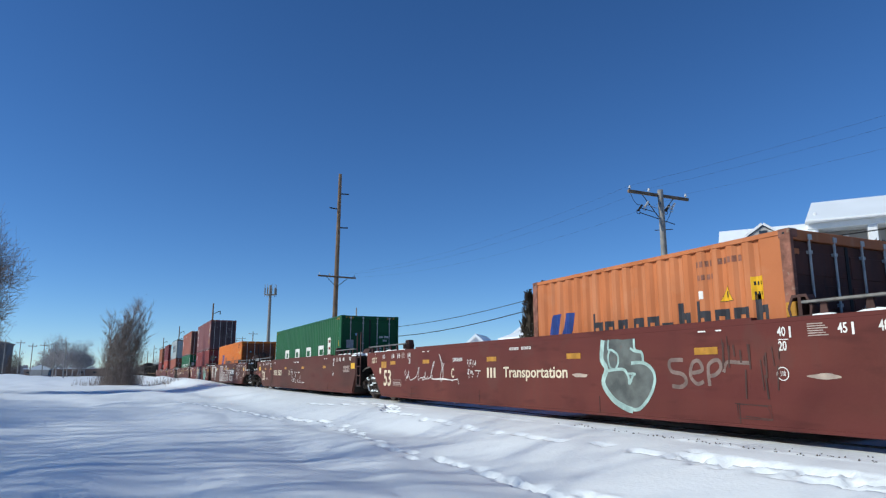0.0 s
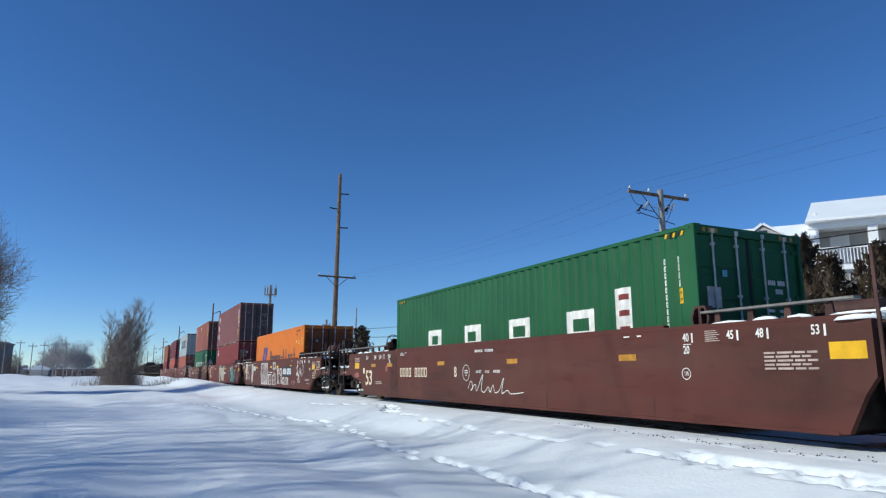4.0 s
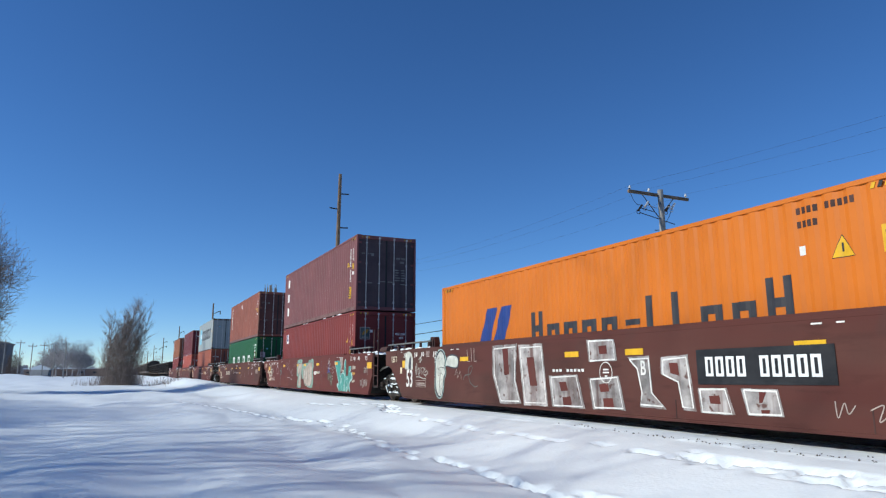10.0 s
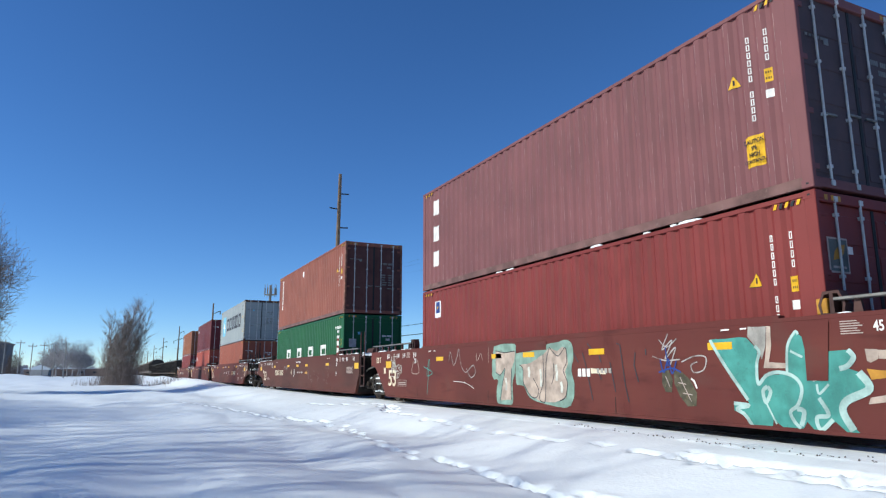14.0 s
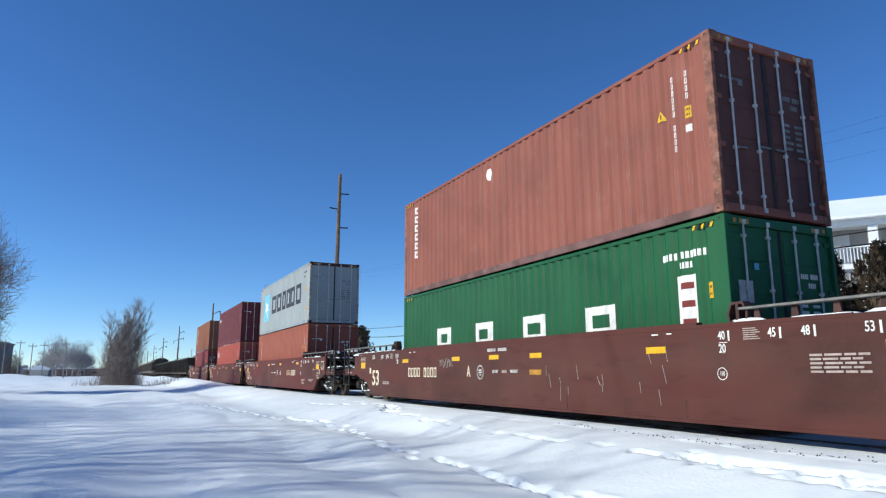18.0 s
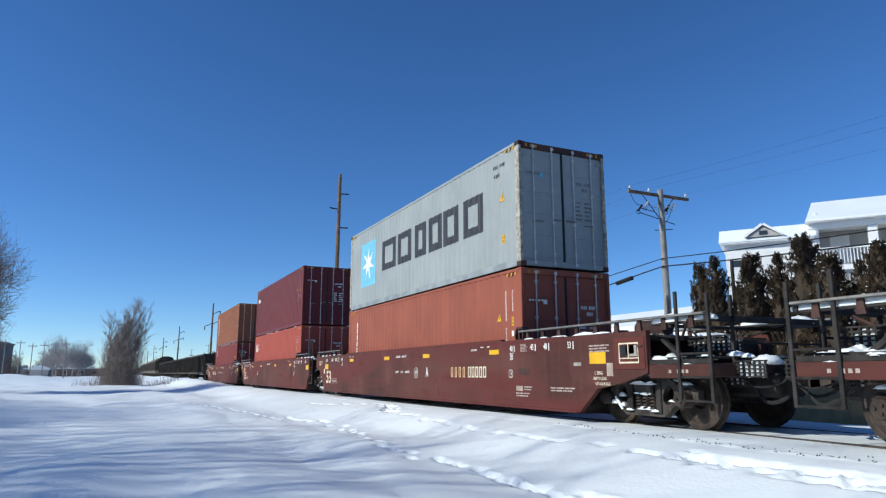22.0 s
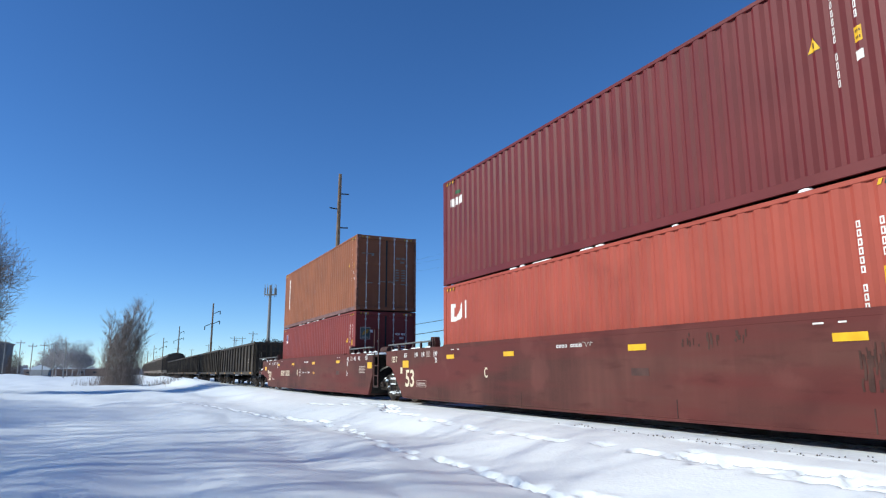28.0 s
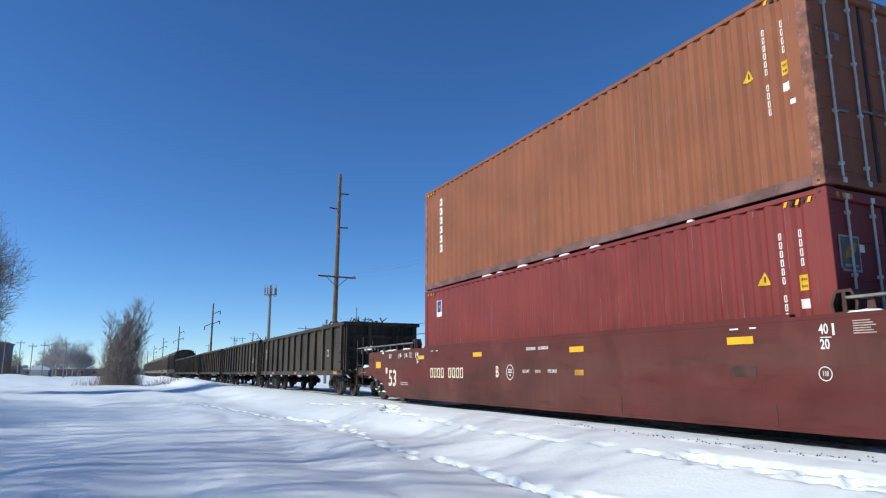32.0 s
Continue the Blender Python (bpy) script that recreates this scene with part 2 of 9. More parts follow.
def part(name, bm, mat, parent, label="", smooth=False):
    return link(name, bm, mat, parent, label, smooth)


def shared(name, me, parent, label=""):
    """One more object on a mesh that is there already."""
    ob = new(name, me)
    ob.parent = parent
    if label:
        tagged(ob, label)
    return ob


def thing(name, m=None, label="", category="", group="", kind=""):
    ob = new(name)
    ob.empty_display_size = 0.3
    if m is not None:
        ob.matrix_basis = m
    return tagged(ob, label, category, group, kind)


def mesh_of(name, verts, faces, mat, parent=None, smooth=False):
    me = bpy.data.meshes.new(name)
    me.from_pydata(verts, [], faces)
    me.materials.append(M[mat])
    if smooth:
        me.shade_smooth()
    ob = new(name, me)
    if parent is not None:
        ob.parent = parent
    return ob


def box(bm, x0, x1, y0, y1, z0, z1, bevel=0.0):
    v = [bm.verts.new((x, y, z)) for x in (x0, x1) for y in (y0, y1) for z in (z0, z1)]
    f = [bm.faces.new([v[i] for i in q]) for q in ((0, 1, 3, 2), (4, 6, 7, 5), (0, 4, 5, 1), (2, 3, 7, 6), (0, 2, 6, 4), (1, 5, 7, 3))]
    if bevel:
        bmesh.ops.bevel(bm, geom=list({e for q in f for e in q.edges}), offset=bevel, segments=1, affect="EDGES")
    return bm


def prism(bm, outline, y0, y1):
    """A plate: an outline in x and z, from y0 to y1."""
    a = [bm.verts.new((x, y0, z)) for x, z in outline]
    b = [bm.verts.new((x, y1, z)) for x, z in outline]
    bm.faces.new(a)
    bm.faces.new(b[::-1])
    n = len(a)
    for i in range(n):
        bm.faces.new((a[i], b[i], b[(i + 1) % n], a[(i + 1) % n]))
    return bm


def rod(bm, p, q, r, n=8, r2=None):
    p, q = Vector(p), Vector(q)
    w = (q - p).normalized()
    u = w.orthogonal().normalized()
    v = w.cross(u)
    r2 = r if r2 is None else r2
    ring = [[bm.verts.new(c + (u * math.cos(a) + v * math.sin(a)) * s) for a in (2 * math.pi * i / n for i in range(n))] for c, s in ((p, r), (q, r2))]
    for i in range(n):
        bm.faces.new((ring[0][i], ring[0][(i + 1) % n], ring[1][(i + 1) % n], ring[1][i]))
    bm.faces.new(ring[0][::-1])
    bm.faces.new(ring[1])
    return bm


def lathe(bm, profile, n=24, y=0.0, x=0.0, z=0.0):
    """A solid of revolution about the y axis; profile rows of (radius, y)."""
    rings = []
    for r, h in profile:
        rings.append([bm.verts.new((x + r * math.cos(2 * math.pi * i / n), y + h, z + r * math.sin(2 * math.pi * i / n))) for i in range(n)])
    for a, b in zip(rings, rings[1:]):
        for i in range(n):
            bm.faces.new((a[i], a[(i + 1) % n], b[(i + 1) % n], b[i]))
    bm.faces.new(rings[0][::-1])
    bm.faces.new(rings[-1])
    return bm


def ring(bm, c, r, t, axis="y", n=20, m=6):
    """A torus round c."""
    g = []
    for i in range(n):
        a = 2 * math.pi * i / n
        row = []
        for j in range(m):
            b = 2 * math.pi * j / m
            k, h = r + t * math.cos(b), t * math.sin(b)
            p = {"y": (k * math.cos(a), h, k * math.sin(a)), "x": (h, k * math.cos(a), k * math.sin(a))}[axis]
            row.append(bm.verts.new(Vector(c) + Vector(p)))
        g.append(row)
    for i in range(n):
        for j in range(m):
            bm.faces.new((g[i][j], g[(i + 1) % n][j], g[(i + 1) % n][(j + 1) % m], g[i][(j + 1) % m]))
    return bm


def lump(bm, c, sx, sy, sz, seed=0, n=8, m=5):
    """A flattened mound of snow that rests on its base."""
    rnd = random.Random(seed)
    rows = []
    for j in range(m):
        a = math.pi / 2 * j / (m - 1) if m > 1 else 0
        rows.append([bm.verts.new((c[0] + sx * math.cos(a) * math.cos(t) * rnd.uniform(0.8, 1.1), c[1] + sy * math.cos(a) * math.sin(t) * rnd.uniform(0.8, 1.1),
                                   c[2] + sz * math.sin(a) * rnd.uniform(0.85, 1.1))) for t in (2 * math.pi * i / n for i in range(n))])
    for a, b in zip(rows, rows[1:]):
        for i in range(n):
            bm.faces.new((a[i], a[(i + 1) % n], b[(i + 1) % n], b[i]))
    bm.faces.new(rows[0][::-1])
    bm.faces.new(rows[-1])
    return bm


def heap(parent, c, sx, sy, sz, seed=0, n=8, m=4):
    return part("snow_patch", lump(bmesh.new(), c, sx, sy, sz, seed, n, m), "snow_cap", parent, smooth=True)


B = bmesh.new
FONT_CACHE = {}


def text_mesh(words, size):
    key = (words, size)
    if key not in FONT_CACHE:
        cu = bpy.data.curves.new("lettering", "FONT")
        cu.body, cu.size, cu.extrude, cu.align_x, cu.align_y, cu.resolution_u = words, size, 0.0015, "CENTER", "CENTER", 3
        cu.offset = 0.016
        ob = bpy.data.objects.new("lettering", cu)
        scene.collection.objects.link(ob)
        FONT_CACHE[key] = bpy.data.meshes.new_from_object(ob.evaluated_get(bpy.context.evaluated_depsgraph_get()))
        bpy.data.objects.remove(ob)
        bpy.data.curves.remove(cu)
    return FONT_CACHE[key]


def lettering(words, x, z, height, y, parent, mat="white", wide=0.8, name="marking", label=""):
    """Words on a side that faces -y, centred on x and z; height is that of a capital."""
    me = text_mesh(words, 1.0).copy()
    me.transform(Matrix.Diagonal((height / 0.69 * wide, height / 0.69, 1, 1)))
    me.transform(Matrix.Rotation(radians(90), 4, "X"))
    me.transform(Matrix.Translation((x, y, z)))
    me.materials.clear()
    me.materials.append(M[mat])
    return shared(name, me, parent, label)


def bars(cells, y, parent, mat="white", name="marking", label="", t=0.003):
    """Flat painted bars on a side that faces -y: rows of x0, x1, z0, z1."""
    for x0, x1, z0, z1 in cells:
        part(name, box(B(), x0, x1, y - t, y + 0.002, z0, z1), mat, parent, label)


def frames(cells, y, parent, mat="white", t=0.003, ink=0.3):
    """Plain upright frames, one for each character that is not spelled out."""
    for x0, x1, z0, z1 in cells:
        w = (x1 - x0) * ink
        bm = B()
        for a, b, c, d in ((x0, x0 + w, z0, z1), (x1 - w, x1, z0, z1), (x0 + w, x1 - w, z1 - w * 0.9, z1), (x0 + w, x1 - w, z0, z0 + w * 0.9)):
            box(bm, a, b, y - t, y + 0.002, c, d)
        part("marking", bm, mat, parent)


def glyph_bars(n, x, z, w, h, gap=0.35, skip=()):
    """n character-sized bars from x on."""
    step = w * (1 + gap)
    return [(x + i * step, x + i * step + w, z - h / 2, z + h / 2) for i in range(n) if i not in skip]


def patch(outline, y, parent, mat, name="graffiti", label="", t=0.002):
    return part(name, prism(B(), outline, y - t, y + 0.001), mat, parent, label)

# ---- the plan ----
TRACK_Y = 8.965                                   # the track's centre line, parallel to x; the rails' top is z = 0
PITCH_JOINT, PITCH_COUPLED = 19.705, 23.975       # between unit centres, over a shared truck and over couplers


def ease(a, b, v):
    u = np.clip((v - a) / (b - a), 0, 1)
    return u * u * (3 - 2 * u)


# ---- ground ----
def lattice(x, y, seed):
    """Smooth value noise on a unit lattice."""
    xi, yi = np.floor(x).astype(np.int64), np.floor(y).astype(np.int64)
    fx, fy = x - xi, y - yi
    fx, fy = fx * fx * (3 - 2 * fx), fy * fy * (3 - 2 * fy)

    def h(i, j):
        k = (i * 374761393 + j * 668265263 + seed * 1442695041) & 0x7FFFFFFF
        k = ((k ^ (k >> 13)) * 1274126177) & 0x7FFFFFFF
        return ((k ^ (k >> 16)) & 0xFFFF) / 65535.0
    return (h(xi, yi) * (1 - fx) + h(xi + 1, yi) * fx) * (1 - fy) + (h(xi, yi + 1) * (1 - fx) + h(xi + 1, yi + 1) * fx) * fy


def along(way, u):
    """The point at distance u along a polyline, with its heading."""
    for (x0, y0), (x1, y1) in zip(way, way[1:]):
        d = math.hypot(x1 - x0, y1 - y0)
        if u <= d:
            return x0 + (x1 - x0) * u / d, y0 + (y1 - y0) * u / d, math.atan2(y1 - y0, x1 - x0)
        u -= d
    return None


def footprints():
    """Trails of prints: x, y, heading, depth, half length, half width."""
    rnd = random.Random(5)
    out = []
    old_trail = [(-34.0, 2.6), (-27.0, 2.9), (-24.8, 3.45), (-21.8, 3.65), (-19.8, 4.1), (-18.6, 4.75), (-17.3, 4.9), (-16.1, 5.0), (-14.2, 4.75), (-12.2, 4.15), (-11.0, 4.18), (-10.0, 4.22), (-8.8, 4.42), (-7.6, 4.4), (-6.3, 4.46), (-5.6, 4.7), (-3.5, 4.9)]
    u = 0.0
    while True:
        u += rnd.uniform(0.36, 0.62)
        p = along(old_trail, u)
        if p is None:
            break
        x, y, a = p
        off = rnd.choice((-1, 1)) * rnd.uniform(0.03, 0.13)
        out.append((x, y + off, a + rnd.uniform(-0.25, 0.25), rnd.uniform(0.03, 0.062), rnd.uniform(0.10, 0.18), rnd.uniform(0.06, 0.09)))
    for x0, x1, y in ((-19.9, -18.7, 4.55), (-9.4, -8.7, 4.45), (-7.9, -7.0, 4.42), (-6.95, -6.25, 4.44), (-6.2, -5.8, 4.66)):   # where feet dragged
        n = int((x1 - x0) / 0.2)
        for i in range(n + 1):
            out.append((x0 + (x1 - x0) * i / n, y + rnd.uniform(-0.03, 0.03), rnd.uniform(-0.15, 0.15), rnd.uniform(0.02, 0.042), 0.13, 0.065))
    near_trail = [(-22.9, 5.8), (-21.3, 5.88), (-18.4, 6.9), (-16.9, 6.6), (-16.0, 6.35), (-14.9, 6.28), (-14.1, 6.14), (-13.0, 6.2), (-12.1, 6.06), (-11.3, 6.1), (-10.7, 5.95), (-10.0, 5.94), (-9.3, 5.98), (-8.4, 5.97), (-7.5, 6.2), (-6.8, 6.14), (-6.3, 6.18)]
    u = 0.0
    while True:
        u += rnd.uniform(0.45, 0.95)
        p = along(near_trail, u)
        if p is None:
            break
        x, y, a = p
        out.append((x, y + rnd.uniform(-0.07, 0.07), rnd.uniform(-0.12, 0.08), rnd.uniform(0.025, 0.05), rnd.uniform(0.14, 0.3), rnd.uniform(0.05, 0.075)))
    for i in range(24):                            # one long scraped band beside the track
        x = -6.1 + i * 0.17
        out.append((x, 6.26 + 0.04 * math.sin(x * 2.3) + rnd.uniform(-0.035, 0.035), rnd.uniform(-0.1, 0.1), rnd.uniform(0.008, 0.045), rnd.uniform(0.1, 0.2), rnd.uniform(0.045, 0.08)))
    for i in range(9):
        x = -4.9 + i * 0.2
        out.append((x, 6.06 + rnd.uniform(-0.05, 0.05), rnd.uniform(-0.1, 0.1), rnd.uniform(0.012, 0.03), 0.2, 0.05))
    for i in range(16):                            # the scuffed crossing up to the track
        out.append((-18.6 + i * 0.17, 7.0 - i * 0.045 + rnd.uniform(-0.15, 0.15), rnd.uniform(-0.6, 0.6), rnd.uniform(0.05, 0.11), 0.15, 0.08))
    for i in range(90):                            # ragged crumbs and small breaks round the scraped band
        x = -6.3 + 4.2 * rnd.random()
        out.append((x, 6.24 + rnd.gauss(0, 0.10), rnd.uniform(-0.5, 0.5), rnd.uniform(0.012, 0.035), rnd.uniform(0.05, 0.13), rnd.uniform(0.045, 0.07)))
    rough = []
    for x, y, a, d, lx, ly in out:                 # no print is one clean oval
        for k in range(2):
            rough.append((x + rnd.uniform(-lx, lx), y + rnd.uniform(-0.06, 0.07), a + rnd.uniform(-0.9, 0.9), d * rnd.uniform(0.3, 0.7), rnd.uniform(0.05, 0.11), rnd.uniform(0.045, 0.065)))
    return out + rough


def ground_height(x, y):
    far = ease(30, 120, np.hypot(x, y))
    z = -0.42 + 0.395 * ease(4.2, 7.0, y)
    z = z - 0.40 * ease(10.8, 13.5, y)
    z = z + 0.20 * far * (1 - ease(3.0, 7.0, y))
    drift = lattice(x * 0.28 + y * 0.08, y * 0.62 - x * 0.12, 3) - 0.5
    fine = lattice(x * 0.9 + 7, y * 2.1 - x * 0.4, 9) - 0.5
    calm = 1 - 0.8 * ease(5.2, 6.6, y) * (1 - ease(11, 13, y))
    z = z + calm * (0.20 * drift + 0.008 * fine)
    z = z + 0.005 * (lattice(x * 4, y * 4, 4) - 0.5)
    field = 1 - ease(3.6, 5.4, y)
    z = z + field * (0.055 * (lattice(x * 0.33 + y * 0.25, y * 1.3 - x * 0.05, 61) - 0.5) + 0.018 * (lattice(x * 0.8 + 3, y * 3.1 + x * 0.3, 62) - 0.5))
    # the ridge left by the flange beside the rails, and broken crust along the ballast edge
    z = z + 0.022 * np.exp(-((y - 6.93) / 0.05) ** 2) * (0.1 + lattice(x * 3.1, y * 0, 21) * lattice(x * 9.3, y * 5, 22) * 2.2)
    # shallow grooves beside the rails, left by passing cars
    z = z + 0.012 * np.sin(y * 38 + 1.5 * lattice(x * 0.4, y * 0, 23)) * ease(6.95, 7.1, y) * (1 - ease(7.6, 7.8, y)) * lattice(x * 0.9, y * 3, 24)
    # a drift bank along the curve of the field and ploughed heaps far off
    z = z + 0.55 * np.exp(-((y - 5.6) / 1.6) ** 2) * ease(-48, -62, x) * (1 - ease(-120, -150, x)) * (0.6 + 0.6 * lattice(x * 0.11, y * 0.2, 31))
    z = z + 0.8 * ease(-110, -122, x) * (1 - ease(-128, -140, x)) * ease(-4, -12, y) * (0.3 + lattice(x * 0.12, y * 0.12, 41))
    return z


def build_ground():
    def graded(inner0, inner1, step, outer0, outer1, grow):
        a = list(np.arange(inner0, inner1 + 1e-6, step))
        s, v, left = step, inner0, []
        while v > outer0:
            s *= grow
            v -= s
            left.append(v)
        s, v, right = step, inner1, []
        while v < outer1:
            s *= grow
            v += s
            right.append(v)
        return np.array(left[::-1] + a + right)
    xs = graded(-17.0, -2.6, 0.055, -3200, 900, 1.028)
    ys = graded(1.5, 7.4, 0.045, -1800, 2200, 1.05)
    gx, gy = np.meshgrid(xs, ys, indexing="ij")
    gz = ground_height(gx, gy)
    for px, py, a, d, lx, ly in footprints():
        m = (abs(gx - px) < 0.6) & (abs(gy - py) < 0.6)
        ux = (gx[m] - px) * math.cos(a) + (gy[m] - py) * math.sin(a)
        uy = -(gx[m] - px) * math.sin(a) + (gy[m] - py) * math.cos(a)
        u, v = ux / lx, uy / ly
        inside = (1 - ease(0.75, 1.1, abs(u)))
        pit = ease(-1.1, -0.6, v) * (1 - ease(0.1, 0.95, v))
        kicked = ease(0.3, 1.0, v) * (1 - ease(1.1, 2.2, v)) * (0.1 + 1.1 * lattice(gx[m] * 11, gy[m] * 11, 51) * lattice(gx[m] * 5, gy[m] * 5, 53))
        gz[m] += inside * d * (-1.0 * pit + 0.45 * kicked)
    nx, ny = gx.shape
    verts = np.stack([gx, gy, gz], -1).reshape(-1, 3)
    i = np.arange(nx * ny).reshape(nx, ny)
    quads = np.stack([i[:-1, :-1], i[1:, :-1], i[1:, 1:], i[:-1, 1:]], -1).reshape(-1, 4)
    me = bpy.data.meshes.new("ground")
    me.vertices.add(len(verts))
    me.vertices.foreach_set("co", verts.astype(np.float32).ravel())
    me.loops.add(quads.size)
    me.loops.foreach_set("vertex_index", quads.astype(np.int32).ravel())
    me.polygons.add(len(quads))
    me.polygons.foreach_set("loop_start", np.arange(0, quads.size, 4, dtype=np.int32))
    me.update(calc_edges=True)
    me.materials.append(M["snow"])
    me.shade_smooth()
    ob = new("ground", me)
    return tagged(ob, "wide snow-covered field with wind drifts and footprints", "snow ground", kind="structure")


build_ground()


def ground_z(x, y):
    return float(ground_height(np.array([float(x)]), np.array([float(y)]))[0])


def build_track():
    track = thing("track", None, "rusty steel rails on dark ties half buried in snow", "railway track", kind="structure")
    for side in (-1, 1):
        y = TRACK_Y + side * 0.752
        bm = B()
        prof = [(-0.07, -0.17), (0.07, -0.17), (0.07, -0.155), (0.012, -0.135), (0.01, -0.045), (0.036, -0.035), (0.036, -0.004), (0.03, 0), (-0.03, 0), (-0.036, -0.004), (-0.036, -0.035), (-0.01, -0.045), (-0.012, -0.135), (-0.07, -0.155)]
        a = [bm.verts.new((-900, y + p, z)) for p, z in prof]
        b = [bm.verts.new((300, y + p, z)) for p, z in prof]
        for i in range(len(a)):
            bm.faces.new((a[i], b[i], b[(i + 1) % len(a)], a[(i + 1) % len(a)]))
        part("rail", bm, "rail", track, "rusty steel rail")
    bm = box(B(), -0.115, 0.115, -1.3, 1.3, -0.36, -0.165, 0.008)
    first = part("tie", bm, "tie", track)
    first.location = (-2.0, TRACK_Y, 0)
    for i in range(1, 60):
        t = shared("tie", first.data, track)
        t.location = (-2.0 - 0.52 * i, TRACK_Y + random.uniform(-0.03, 0.03), random.uniform(-0.012, 0.0))
    # stones and broken crust along the near edge of the bed
    rnd = random.Random(11)
    kinds = []
    for k in range(5):
        bm = B()
        bmesh.ops.create_icosphere(bm, subdivisions=1, radius=0.03)
        for v in bm.verts:
            v.co *= rnd.uniform(0.65, 1.15)
            v.co.z *= 0.7
        kinds.append(bm)
    made = []
    for k in range(120):
        x = -2.8 - 7 * rnd.random() ** 1.5
        y = 6.90 + rnd.gauss(0, 0.022) + (0.0 if rnd.random() < 0.85 else rnd.uniform(-0.1, 0.5))
        if k < 5:
            ob = part("stone", kinds[k], "ballast", track)
            made.append(ob.data)
        else:
            ob = shared("stone", made[k % 5], track)
        ob.location = (x, y, ground_z(x, y) + 0.006)
        ob.rotation_euler = (rnd.uniform(0, 6), rnd.uniform(0, 6), rnd.uniform(0, 6))
        ob.scale = (rnd.uniform(0.2, 0.55),) * 3


build_track()

# ---- the train: what moves along x ----
def tube(verts, faces, pts, radii, n=4):
    base = len(verts)
    for i, (p, r) in enumerate(zip(pts, radii)):
        d = (pts[min(i + 1, len(pts) - 1)] - pts[max(i - 1, 0)])
        d = d.normalized() if d.length > 1e-6 else Vector((0, 0, 1))
        u = d.orthogonal().normalized()
        v = d.cross(u)
        for k in range(n):
            a = 2 * math.pi * k / n
            verts.append(p + (u * math.cos(a) + v * math.sin(a)) * r)
    for i in range(len(pts) - 1):
        for k in range(n):
            a, b = base + i * n + k, base + i * n + (k + 1) % n
            faces.append((a, b, b + n, a + n))


MOVERS = []          # (thing, offset of its origin along the train, y, z)
ROLLERS = []         # wheelsets: (object, x and z of the axle in its truck)


def travel(t):
    """Where the train's reference point is at t seconds."""
    u = (t - 16) / 16
    return -9.7989 + 4.5888 * (t - 13) + 0.0028 * u ** 2 + 0.7127 * u ** 3 + 1.9069 * u ** 4 - 0.6141 * u ** 5 - 1.3644 * u ** 6 - 6.096


def place(ob, offset, y=TRACK_Y, z=0.0):
    MOVERS.append((ob, offset, y, z))
    return ob


CW = 1.219
SIZES = {}           # length and corrugation depth of each container, by name


def corrugated(length, z0, z1, y_out, depth, facing, pitch=0.278):
    """One wall of trapezoid corrugations along x between two heights; facing -1 looks to -y."""
    n = int((length - 0.30) / pitch)
    start = -n * pitch / 2
    pts = [(-length / 2 + 0.02, 0.012)]
    for i in range(n):
        s = start + i * pitch
        pts += [(s + 0.006, depth * 0.1), (s + 0.066, depth), (s + 0.134, depth), (s + 0.194, depth * 0.1)]
    pts += [(length / 2 - 0.02, 0.012)]
    bm = B()
    lo = [bm.verts.new((x, facing * (y_out - d), z0)) for x, d in pts]
    hi = [bm.verts.new((x, facing * (y_out - d), z1)) for x, d in pts]
    for i in range(len(pts) - 1):
        q = (lo[i], lo[i + 1], hi[i + 1], hi[i])
        bm.faces.new(q if facing < 0 else q[::-1])
    return bm


